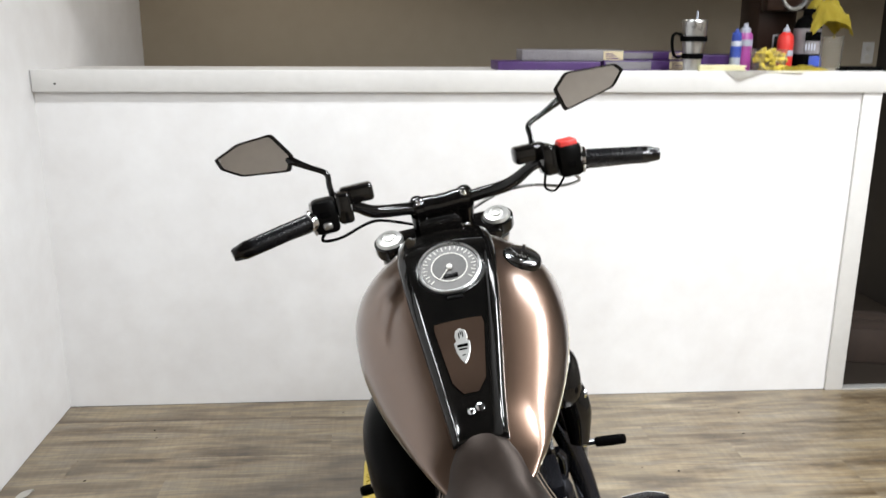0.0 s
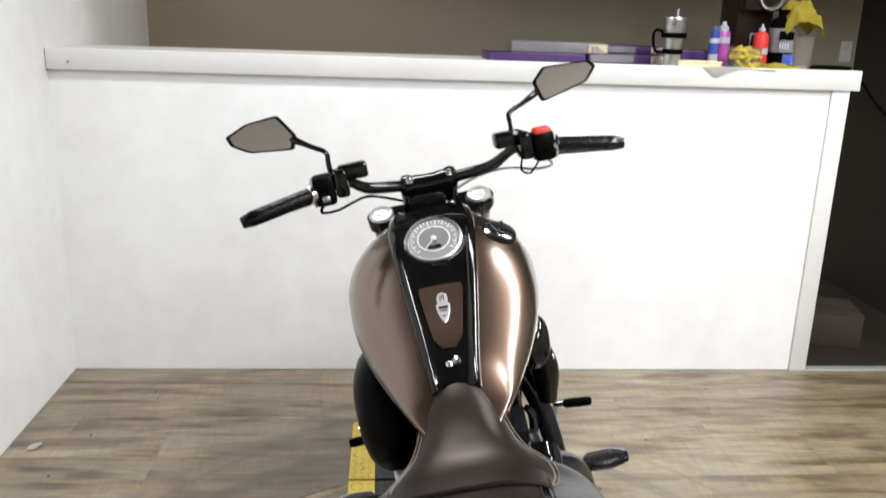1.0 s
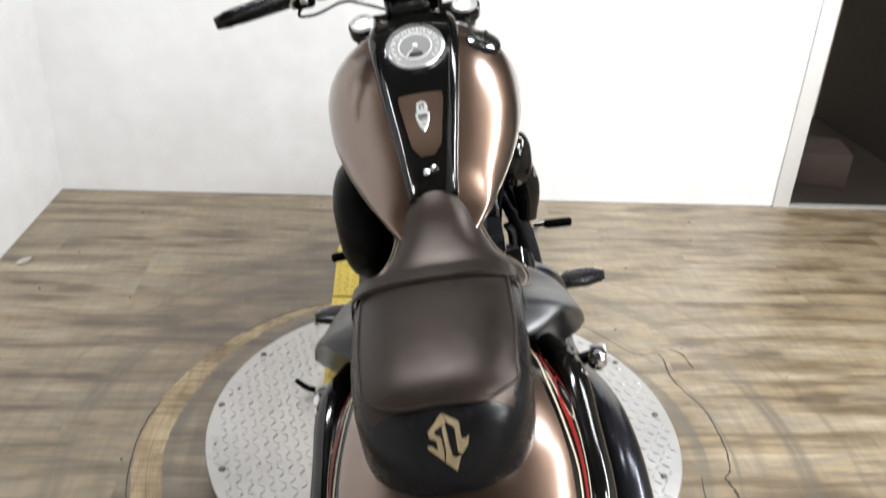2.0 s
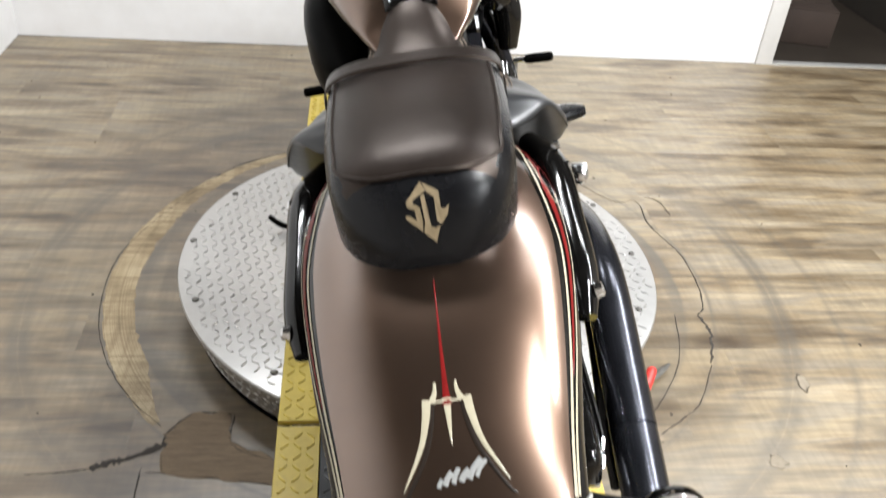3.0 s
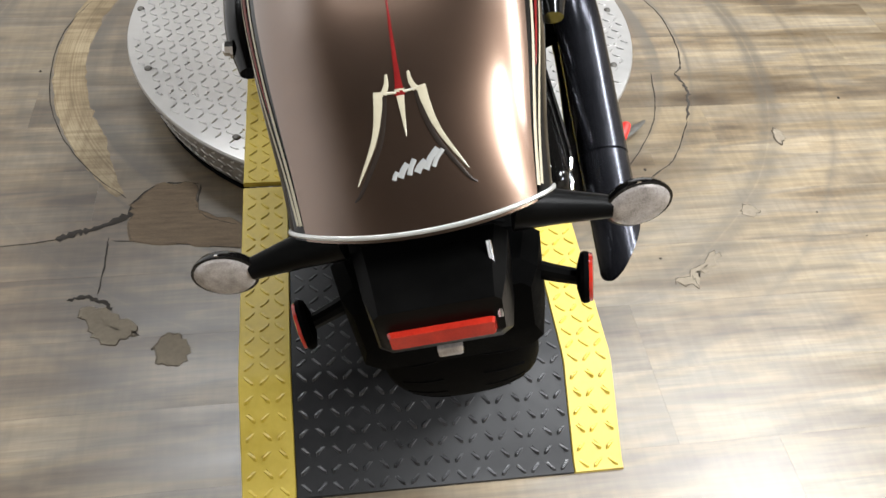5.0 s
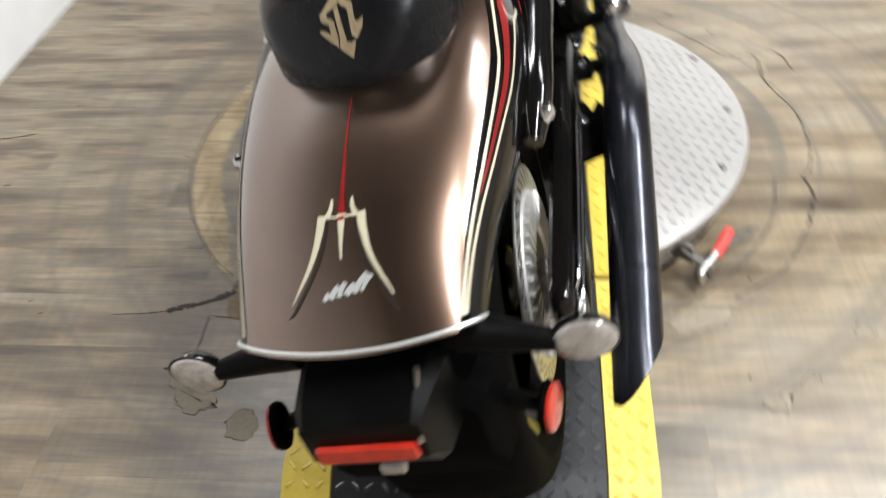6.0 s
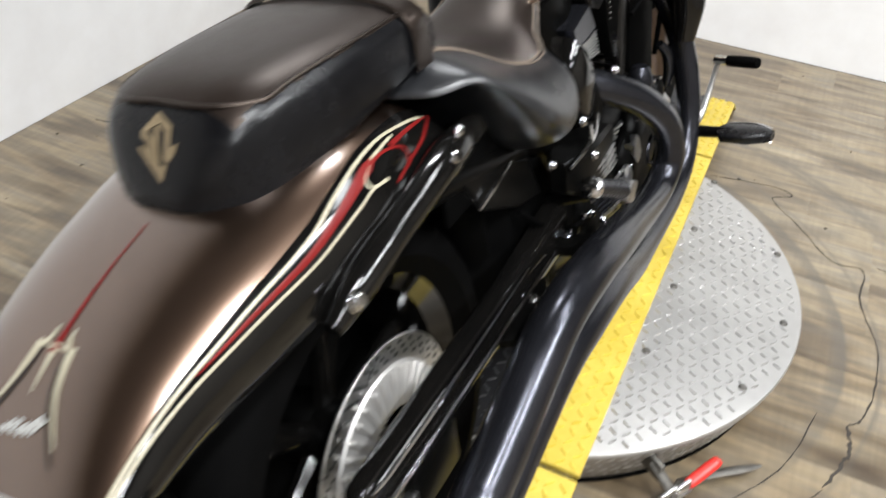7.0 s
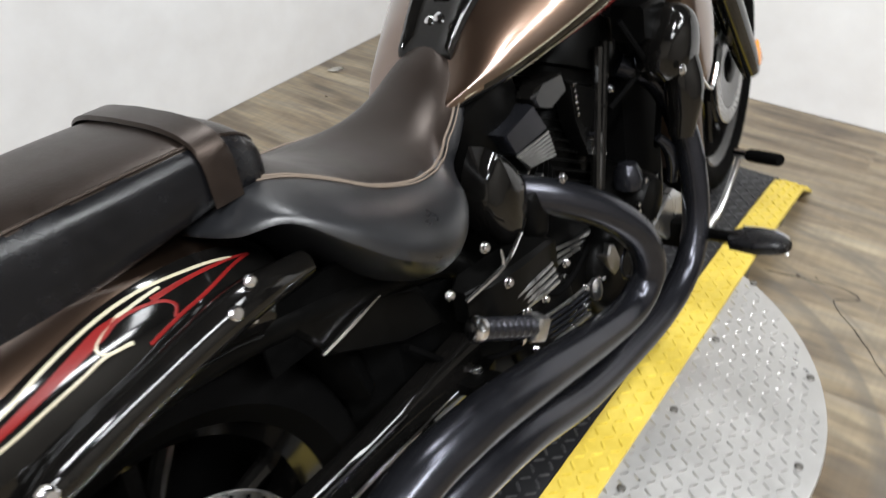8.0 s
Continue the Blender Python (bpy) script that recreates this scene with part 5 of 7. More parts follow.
for side in (1,):
    pan = part("side_panel", pillow([(0.572, 0.650), (0.606, 0.622), (0.634, 0.578), (0.634, 0.532), (0.612, 0.490), (0.572, 0.500), (0.540, 0.560), (0.545, 0.612)], 0.140, 0.034), M_BLACK, bike, "gloss black rounded side panel", 50)
    part("panel_edge", pillow([(0.648, 0.540), (0.676, 0.545), (0.694, 0.533), (0.697, 0.488), (0.688, 0.455), (0.664, 0.462), (0.644, 0.480)], 0.140, 0.020), M_SATIN, pan, "satin black edge piece")
    part("panel_trim", tubed([(0.196, 0.425, 0.505), (0.203, 0.503, 0.516), (0.190, 0.569, 0.529)], [0.0035, 0.0045, 0.0028], 8, 4), M_CHROME, pan, "thin bright trim")
    part("panel_trim", tubed([(0.203, 0.503, 0.516), (0.202, 0.505, 0.527), (0.200, 0.506, 0.540)], [0.0040, 0.0032, 0.002], 8, 3), M_CHROME, pan, "thin bright trim")
    for x, y, z in ((0.200, 0.472, 0.560), (0.205, 0.504, 0.490), (0.200, 0.542, 0.419), (0.166, 0.428, 0.505), (0.170, 0.716, 0.542), (0.198, 0.555, 0.342)):
        part("panel_bolt", bolt(bmesh.new(), (side * x, y, z), (side, -0.1, 0.2), 0.0060, 0.008), M_CHROME, pan, "chrome bolt")
    bm = bmesh.new()
    line = [(0.19, 0.60), (0.30, 0.575), (0.40, 0.53), (0.44, 0.45), (0.36, 0.47), (0.24, 0.53)]
    prism(bm, line, 0.02, Matrix(((0, 0, side, side * 0.125), (1, 0, 0, 0), (0, 1, 0, 0), (0, 0, 0, 1))), 0.1)
    cover = part("frame_cover", bm, M_SATIN, bike, "satin black frame cover", 25)
    part("cover_edge", tubed([(side * 0.150, 0.222, 0.545), (side * 0.152, 0.27, 0.555), (side * 0.150, 0.325, 0.563)], [0.003, 0.004, 0.002], 6, 3), M_CHROME, cover, "bright edge")

# finned cover over the rear cylinder
head = part("head_cover", prism(bmesh.new(), [(0.652, 0.630), (0.732, 0.648), (0.765, 0.598), (0.673, 0.592)], 0.030, Matrix.Translation((0.094, 0, 0)) @ SIDE, 0.06), M_EXHAUST, bike, "grey cylinder head cover", 25)
part("head_block", prism(bmesh.new(), [(0.735, 0.655), (0.760, 0.672), (0.821, 0.668), (0.832, 0.636), (0.780, 0.622), (0.745, 0.636)], 0.034, Matrix.Translation((0.090, 0, 0)) @ SIDE, 0.12), M_BLACK, head, "gloss black upper block", 25)
fin_cover = part("finned_cover", prism(bmesh.new(), [(0.672, 0.590), (0.767, 0.595), (0.784, 0.545), (0.704, 0.550)], 0.030, Matrix.Translation((0.090, 0, 0)) @ SIDE, 0.05), M_SATIN, bike, "black cover with bare fins", 25)
for i in range(7):
    f = i / 6
    a = Vector((0.122, 0.676 + 0.030 * f, 0.588 - 0.030 * f))
    b = Vector((0.122, 0.766 + 0.014 * f, 0.591 - 0.043 * f))
    part("fin", tubed([a, a.lerp(b, 0.5) + Vector((0.003, 0, 0.002)), b], 0.0022, 8, 3), M_STEEL, fin_cover, "bare fin edge")
fin_cover2 = part("finned_cover", prism(bmesh.new(), [(0.858, 0.640), (0.940, 0.60), (0.966, 0.52), (0.962, 0.465), (0.900, 0.490), (0.866, 0.57)], 0.030, Matrix.Translation((0.080, 0, 0)) @ SIDE, 0.06), M_SATIN, bike, "black cover with bare fins", 25)
for i in range(5):
    f = i / 4
    part("fin", tubed([(0.113, 0.902 + 0.003 * f, 0.532 - 0.036 * f), (0.115, 0.930, 0.520 - 0.036 * f), (0.113, 0.956, 0.508 - 0.036 * f)], 0.0026, 8, 2), M_CHROME if i else M_EXHAUST, fin_cover2, "bright fin edge")
for i in range(6):
    f = i / 5
    part("fin_end", boxed((0.1105, 0.865 + 0.006 * f, 0.628 - 0.053 * f), (0.1145, 0.874 + 0.006 * f, 0.6325 - 0.053 * f), 0.0012), M_CHROME, fin_cover2, "bright fin end")
part("choke_rod", tubed([(0.148, 1.005, 0.601), (0.152, 1.03, 0.600), (0.150, 1.088, 0.594)], [0.005, 0.0028, 0.004], 8, 3), M_CHROME, fin_cover2, "thin bright rod")
part("cover_bolt", bolt(bmesh.new(), (0.112, 0.988, 0.581), (1, -0.2, 0.2), 0.006, 0.008), M_CHROME, fin_cover2, "chrome bolt")
# added block in place of the shade under the seat
part("frame_gap_filler", loft_box([(0.30, 0.07, 0.25, 0.50), (0.36, 0.125, 0.20, 0.53), (0.52, 0.125, 0.17, 0.52), (0.56, 0.10, 0.20, 0.50)]), M_MATT, bike, "matt black block added to darken the gap inside the frame")

# frame spine, down tubes, radiator
part("frame_spine", tubed([(0, 0.45, 0.60), (0, 0.70, 0.72), (0, 1.0, 0.86), (0, 1.16, 0.93)], 0.035, 12), M_SATIN, bike, "black frame spine")
for s in (1, -1):
    part("down_tube", tubed([(s * 0.03, 1.19, 0.88), (s * 0.06, 1.20, 0.60), (s * 0.09, 1.18, 0.30), (s * 0.10, 1.08, 0.14), (s * 0.11, 0.80, 0.11), (s * 0.11, 0.50, 0.16)], 0.019, 12), M_SATIN, bike, "black frame down tube")
part("steering_head", tubed([(0, 1.16, 0.98), (0, 1.24, 0.86)], 0.036, 20, 2), M_SATIN, bike, "black steering head")
# block added to hide the floor and keep the engine's front gap dark
part("engine_gap_filler", loft_box([(1.07, 0.09, 0.20, 0.66), (1.12, 0.105, 0.16, 0.72), (1.19, 0.105, 0.18, 0.76), (1.224, 0.085, 0.30, 0.74)]), M_MATT, bike, "matt black block darkening the gap ahead of the engine")
shroud = part("radiator_shroud", loft_box([(1.225, 0.085, 0.48, 0.76), (1.26, 0.115, 0.47, 0.78), (1.30, 0.115, 0.49, 0.76)]), M_MATT, bike, "matt black oil cooler shroud")
for i in range(9):
    part("cooler_fin", boxed((-0.085, 1.30, 0.51 + 0.026 * i), (0.085, 1.306, 0.518 + 0.026 * i), 0.001), M_STEEL, shroud)

# ignition coil cover and hoses on the right, behind the fork
part("coil_cover", loft_box([(1.00, 0.03, 0.66, 0.72), (1.06, 0.035, 0.64, 0.72), (1.12, 0.03, 0.62, 0.69)]), M_SATIN, bike).location = (0.145, 0, 0)
bronze_scoop = bmesh.new()
rings = []
for y, z, hw, hh in table([(1.22, 0.76, 0.02, 0.045), (1.27, 0.70, 0.03, 0.07), (1.31, 0.60, 0.03, 0.075), (1.33, 0.51, 0.025, 0.05), (1.335, 0.46, 0.014, 0.02)], 4):
    rings.append([(0.125 + hw * math.copysign(abs(math.cos(2 * math.pi * k / 16)) ** 0.7, math.cos(2 * math.pi * k / 16)), y + hh * 0.9 * math.sin(2 * math.pi * k / 16), z) for k in range(16)])
loft(bronze_scoop, rings)
scoop = part("frame_scoop", bronze_scoop, M_BRONZE, bike, "satin bronze scoop beside the down tube")
part("scoop_edge", tubed([(0.15, 1.285, 0.50), (0.153, 1.33, 0.462), (0.15, 1.37, 0.50)], 0.004, 8, 3), M_CHROME, scoop, "bright lower edge")
for pts, r in (([(0.13, 1.04, 0.74), (0.16, 1.08, 0.66), (0.15, 1.02, 0.60), (0.13, 0.95, 0.56)], 0.005), ([(0.14, 0.98, 0.70), (0.165, 1.02, 0.62), (0.15, 1.10, 0.55), (0.13, 1.12, 0.42)], 0.006),
               ([(0.15, 0.60, 0.42), (0.165, 0.68, 0.36), (0.16, 0.78, 0.38), (0.15, 0.86, 0.44)], 0.006), ([(0.14, 0.36, 0.46), (0.16, 0.42, 0.40), (0.155, 0.52, 0.34), (0.15, 0.62, 0.30)], 0.005),
               ([(-0.14, 0.98, 0.70), (-0.165, 1.02, 0.60), (-0.15, 1.08, 0.50)], 0.006)):
    part("hose", tubed(pts, r, 8, 5), M_RUBBER, bike, "thin black rubber hose")

# ---- exhaust ----
upper = part("upper_exhaust", tubed([(0.09, 0.62, 0.560), (0.120, 0.665, 0.535), (0.159, 0.715, 0.508), (0.199, 0.775, 0.464), (0.226, 0.832, 0.40), (0.234, 0.855, 0.335), (0.230, 0.842, 0.292), (0.226, 0.785, 0.272), (0.231, 0.66, 0.298),
                                     (0.249, 0.45, 0.366), (0.253, 0.32, 0.394), (0.250, 0.20, 0.392), (0.243, 0.04, 0.330), (0.240, -0.02, 0.307)],
                                    [0.027, 0.028, 0.029, 0.029, 0.029, 0.029, 0.029, 0.0295, 0.031, 0.0335, 0.034, 0.0345, 0.0345, 0.0345], 28, 6), M_EXHAUST, bike, "dark grey upper exhaust pipe")


def slash_tip(bm, at, r, length, fall):
    """An open slash-cut end; its upper side runs on to a point, so that it opens downwards."""
    n = 28
    rings = []
    for f, rr in ((0.0, r), (0.35, r), (0.7, r * 0.99), (1.0, r * 0.97), (1.0, r * 0.88), (0.05, r * 0.86)):
        ring = []
        for k in range(n):
            a = 2 * math.pi * k / n
            reach = f * length * (0.34 + 0.66 * (0.5 + 0.5 * math.cos(a - radians(128))))
            ring.append((at[0] + rr * math.cos(a) - 0.05 * reach, at[1] - reach, at[2] + rr * math.sin(a) - fall * reach))
        rings.append(ring)
    faces = loft(bm, rings, caps=False)
    for f in faces[3 * n:]:
        f.material_index = 1
    return bm


part("slash_tip", slash_tip(bmesh.new(), (0.240, -0.018, 0.3065), 0.0345, 0.19, 0.33), [M_EXHAUST, M_SOOT], upper, "slash-cut tip")
lower = part("lower_exhaust", tubed([(0.09, 1.06, 0.60), (0.145, 1.10, 0.56), (0.178, 1.125, 0.47), (0.200, 1.125, 0.37), (0.210, 1.105, 0.27), (0.212, 1.05, 0.200), (0.212, 0.94, 0.172), (0.218, 0.75, 0.190),
                                     (0.232, 0.60, 0.230), (0.245, 0.45, 0.290), (0.250, 0.32, 0.318), (0.247, 0.20, 0.318), (0.236, 0.06, 0.262)],
                                    [0.024, 0.025, 0.026, 0.026, 0.026, 0.027, 0.028, 0.029, 0.030, 0.032, 0.033, 0.033, 0.033], 28, 6), M_EXHAUST, bike, "dark grey lower exhaust pipe")
part("slash_tip", slash_tip(bmesh.new(), (0.236, 0.062, 0.2625), 0.033, 0.13, 0.36), [M_EXHAUST, M_SOOT], lower, "slash-cut tip")
for outline, z in (([(0.170, 0.190), (0.222, 0.215), (0.222, 0.322), (0.206, 0.345), (0.196, 0.318), (0.182, 0.352), (0.165, 0.345), (0.160, 0.240)], 0.345),
                   ([(0.166, 0.400), (0.200, 0.405), (0.205, 0.425), (0.222, 0.428), (0.222, 0.452), (0.196, 0.448), (0.190, 0.470), (0.166, 0.470)], 0.365)):
    hanger = part("pipe_bracket", prism(bmesh.new(), outline, 0.016, Matrix.Translation((0, 0, z)), 0.06), M_SATIN, upper, "black pipe hanger")
    part("hanger_bolt", bolt(bmesh.new(), (0.182, sum(p[1] for p in outline) / 8, z + 0.016), (0.1, 0, 1), 0.007, 0.008), M_CHROME, hanger, "small chrome bolt")
part("heat_shield_clamp", tubed([(0.20, 0.852 + 0.03 * math.cos(a), 0.33 + 0.03 * math.sin(a)) for a in [2 * math.pi * k / 8 for k in range(9)]], 0.003, 6, 2), M_EXHAUST, upper)

# ---- pegs, pedals, stand ----


def passenger_peg(s):
    a, b = Vector((s * 0.261, 0.468, 0.457)), Vector((s * 0.2455, 0.384, 0.503))
    peg = part("passenger_peg", tubed([a, a.lerp(b, 0.5), b], [0.0145, 0.0145, 0.015], 16, 2), M_EXHAUST, bike, "ribbed passenger foot peg with chrome end, folded back")
    part("peg_end", lathed([(0.0165, 0), (0.0175, 0.003), (0.0165, 0.009), (0.012, 0.013), (0.003, 0.0145)], along(b, b + (b - a)), 20), M_CHROME, peg, "chrome domed end")
    part("peg_mount", boxed((-0.015, -0.017, -0.020), (0.015, 0.017, 0.004), 0.005, along(a, b)), M_STEEL, peg, "bare metal mount")
    part("peg_arm", tubed([(s * 0.14, 0.47, 0.42), (s * 0.20, 0.478, 0.436), a - (b - a) * 0.1], [0.014, 0.012, 0.012], 10, 3), M_SATIN, peg)
    for k in range(8):
        p = a.lerp(b, 0.06 + 0.115 * k)
        part("peg_rib", lathed([(0.0146, 0), (0.0154, 0.0015), (0.0154, 0.0045), (0.0146, 0.006)], along(p, b), 16), M_EXHAUST, peg)


def rider_peg(s):
    # flat forward foot peg with a tapered rubber pad
    peg = part("foot_peg", tubed([(s * 0.19, 1.14, 0.235), (s * 0.245, 1.125, 0.245), (s * 0.29, 1.115, 0.252)], [0.014, 0.013, 0.012], 12, 3), M_SATIN, bike, "folding foot peg with a black rubber pad")
    m = Matrix.Translation((s * 0.275, 1.118, 0.250)) @ Matrix((Vector((0.16 * s, 0.98, 0.10)), Vector((-0.12 * s, -0.08, 0.99)), Vector((s * 0.967, -0.218, 0.126)))).transposed().to_4x4()
    bm = bmesh.new()
    rings = []
    for z, w, h in ((0, 0.014, 0.010), (0.012, 0.030, 0.011), (0.07, 0.034, 0.011), (0.106, 0.020, 0.010), (0.118, 0.012, 0.008)):
        rings.append([(m @ Vector((w * math.copysign(abs(math.cos(2 * math.pi * k / 12)) ** 0.35, math.cos(2 * math.pi * k / 12)), h * math.copysign(abs(math.sin(2 * math.pi * k / 12)) ** 0.6, math.sin(2 * math.pi * k / 12)), z))) for k in range(12)])
    loft(bm, rings)
    part("peg_pad", bm, M_VINYL, peg, "black rubber pad")
    part("peg_feeler", tubed([m @ Vector((0.0, -0.008, 0.10)), m @ Vector((0.004, -0.02, 0.112))], 0.003, 6, 2), M_STEEL, peg)
    part("pad_edge", tubed([m @ Vector((0.030, 0.004, 0.010)), m @ Vector((0.034, 0.004, 0.07)), m @ Vector((0.017, 0.003, 0.110))], 0.0050, 6, 2), M_CHROME, peg, "bright alloy edge")
    part("peg_bracket", boxed((0.11 if s > 0 else -0.19, 1.12, 0.20), (0.19 if s > 0 else -0.11, 1.165, 0.26), 0.008), M_SATIN, peg)
    # pedal
    lever = part("brake_pedal" if s > 0 else "gear_pedal", tubed([(s * 0.215, 1.150, 0.240), (s * 0.222, 1.20, 0.262), (s * 0.230, 1.245, 0.315), (s * 0.238, 1.26, 0.355)], [0.0075, 0.007, 0.006, 0.0065], 10, 4), M_STEEL, bike, "bare steel foot lever with a rubber tip")
    part("pedal_pivot", tubed([(s * 0.232, 1.252, 0.362), (s * 0.262, 1.243, 0.364)], 0.0095, 12, 2), M_CHROME, lever)
    part("pedal_rubber", tubed([(s * 0.262, 1.243, 0.364), (s * 0.268, 1.241, 0.365), (s * 0.322, 1.222, 0.371), (s * 0.330, 1.219, 0.372)], [0.010, 0.0125, 0.0125, 0.010], 14, 2), M_RUBBER, lever, "black rubber tip")


for s in (1, -1):
    passenger_peg(s)
    rider_peg(s)
stand = part("side_stand", tubed([(-0.13, 0.84, 0.17), (-0.22, 0.90, 0.115), (-0.32, 0.96, 0.085), (-0.385, 1.0, 0.078)], [0.016, 0.014, 0.013, 0.012], 12, 4), M_SATIN, bike, "black side stand, folded out")
part("stand_foot", boxed((-0.025, -0.03, -0.008), (0.025, 0.035, 0.006), 0.005, Matrix.Translation((-0.392, 1.003, 0.079)) @ Matrix.Rotation(radians(12), 4, "Y")), M_SATIN, stand)
part("stand_lug", tubed([(-0.385, 1.0, 0.09), (-0.43, 0.99, 0.115), (-0.455, 0.985, 0.15)], [0.007, 0.008, 0.006], 8, 3), M_SATIN, stand)

# ---- front end, turned a little to the left ----
STEER = radians(7.5)
HEAD = Vector((0.004, 1.185, 0.985))
F_AXLE = Vector((-0.055, 1.80, 0.345))
RIGHT = Vector((math.cos(STEER), math.sin(STEER), 0))
AHEAD = Vector((-math.sin(STEER), math.cos(STEER), 0))


def st(r, f, u=0.0):
    """A place in the steered part: right, ahead and up from the steering head's top."""
    return HEAD + RIGHT * r + AHEAD * f + Vector((0, 0, u))


FRONT = Matrix.Translation(F_AXLE) @ Matrix.Rotation(STEER, 4, "Z") @ Matrix.Rotation(radians(90), 4, "Y")
front_wheel = wheel("front_wheel", F_AXLE, 0.340, 0.125, 0.270, FRONT, 5, "black front wheel")
for s in (1, -1):
    brake_disc(front_wheel, FRONT @ Matrix.Translation((0, 0, s * 0.068)), 0.149, 0.112, 30, "drilled steel front brake disc")
    part("disc_spider", lathed([(0.03, s * 0.060), (0.114, s * 0.066), (0.114, s * 0.070), (0.03, s * 0.066)], FRONT, 10, True), M_BLACK, front_wheel)
    top = st(s * 0.123, 0.0, 0.004)
    low = F_AXLE + RIGHT * s * 0.112
    fork = part("fork_leg", tubed([top - Vector((0, 0, 0.03)), top.lerp(low, 0.30), top.lerp(low, 0.52)], 0.0245, 20, 2), M_STEEL, bike, "polished fork tube with black slider")
    part("fork_slider", tubed([top.lerp(low, 0.46), top.lerp(low, 0.50), top.lerp(low, 0.90), low + (low - top) * 0.03], [0.036, 0.033, 0.031, 0.024], 20, 2), M_BLACK, fork, "gloss black fork slider")
    part("fork_cap", lathed([(0.030, -0.012), (0.031, 0.004), (0.027, 0.010), (0.018, 0.012), (0.016, 0.009), (0.012, 0.009), (0.010, 0.013), (0.004, 0.014)],
                            along(top, top + Vector((0, -0.42, 0.90))), 28), M_SILVERPAINT, fork, "brushed fork cap")
    part("fork_cap_collar", lathed([(0.034, -0.028), (0.036, -0.024), (0.036, 0.0), (0.032, 0.003)], along(top, top + Vector((0, -0.42, 0.90))), 28), M_BLACK, fork)
    cal = part("brake_caliper", boxed((-0.02, -0.075, -0.03), (0.022, 0.075, 0.03), 0.010, Matrix.Translation(F_AXLE + RIGHT * s * 0.085 + Vector((0, -0.06, 0.125))) @ Matrix.Rotation(radians(-40), 4, "X")), M_SATIN, fork, "black brake caliper")
    part("caliper_bolt", bolt(bmesh.new(), F_AXLE + RIGHT * s * 0.107 + Vector((0, -0.03, 0.13)), RIGHT * s, 0.007, 0.007), M_CHROME, cal)
    part("side_reflector", boxed((-0.004, -0.013, -0.034), (0.004, 0.013, 0.034), 0.003, Matrix.Translation(F_AXLE + RIGHT * s * 0.139 + Vector((0, -0.012, 0.035))) @ Matrix.Rotation(radians(30), 4, "X")), M_AMBER, fork, "amber side reflector")
# lower and upper yokes
bm = bmesh.new()
for dz, dy in ((-0.014, 0.004), (-0.20, 0.155)):
    c = st(0, dy, dz)
    box(bm, (-0.125, -0.045, -0.016), (0.125, 0.045, 0.016), 0.014, Matrix.Translation(c) @ Matrix.Rotation(STEER, 4, "Z") @ Matrix.Rotation(radians(25), 4, "X"))
yoke = part("fork_yoke", bm, M_BLACK, bike, "black fork yokes")
part("stem_nut", lathed([(0.02, 0), (0.02, 0.012), (0.012, 0.016)], along(st(0, 0.0, -0.004), st(0, -0.42, 0.90)), 12), M_CHROME, yoke)
for s in (1, -1):
    part("yoke_screw", bolt(bmesh.new(), st(s * 0.075, -0.044, -0.02), -AHEAD, 0.006, 0.006), M_CHROME, yoke)

# front fender
bm = bmesh.new()
outer = []
for i in range(21):
    a = radians(-38 + 150 * i / 20)
    row = []
    for k in range(13):
        t = -1 + 2 * k / 12
        x = 0.078 * math.copysign(abs(math.sin(t * math.pi / 2)) ** 0.8, t)
        r = 0.372 - 0.055 * (1 - math.cos(t * math.pi / 2) ** 0.7)
        row.append(FRONT @ Vector((-r * math.cos(a), r * math.sin(a) * -1, x)))
    outer.append(row)
loft(bm, outer, closed=False)
bmesh.ops.solidify(bm, geom=bm.faces[:], thickness=0.003)
part("front_fender", bm, M_BRONZE, bike, "satin bronze front fender", 60)

# headlamp, ahead of the yokes
lm = along(st(0, 0.12, -0.09), st(0, 0.30, -0.12))
lamp = part("headlamp", lathed([(0.02, -0.02), (0.07, 0.0), (0.09, 0.05), (0.092, 0.10), (0.086, 0.106)], lm, 36), M_BLACK, bike, "gloss black round headlamp")
part("headlamp_glass", lathed([(0.085, 0.104), (0.07, 0.115), (0.01, 0.122)], lm, 32), M_LENS, lamp)

# risers, clamp and handlebar
bar_l = [st(-0.03, -0.055, 0.074), st(-0.085, -0.07, 0.083), st(-0.145, -0.10, 0.098), st(-0.185, -0.135, 0.125), st(-0.225, -0.175, 0.132), st(-0.27, -0.20, 0.127), st(-0.40, -0.235, 0.110)]
bar_r = [st(0.03, -0.055, 0.072), st(0.085, -0.07, 0.078), st(0.145, -0.10, 0.090), st(0.195, -0.14, 0.125), st(0.235, -0.175, 0.132), st(0.275, -0.20, 0.128), st(0.395, -0.223, 0.110)]
bar = part("handlebar", tubed(bar_l[::-1] + bar_r, [0.011] * 4 + [0.0135] * 6 + [0.011] * 4, 16, 6), M_BLACK, bike, "gloss black swept handlebar")
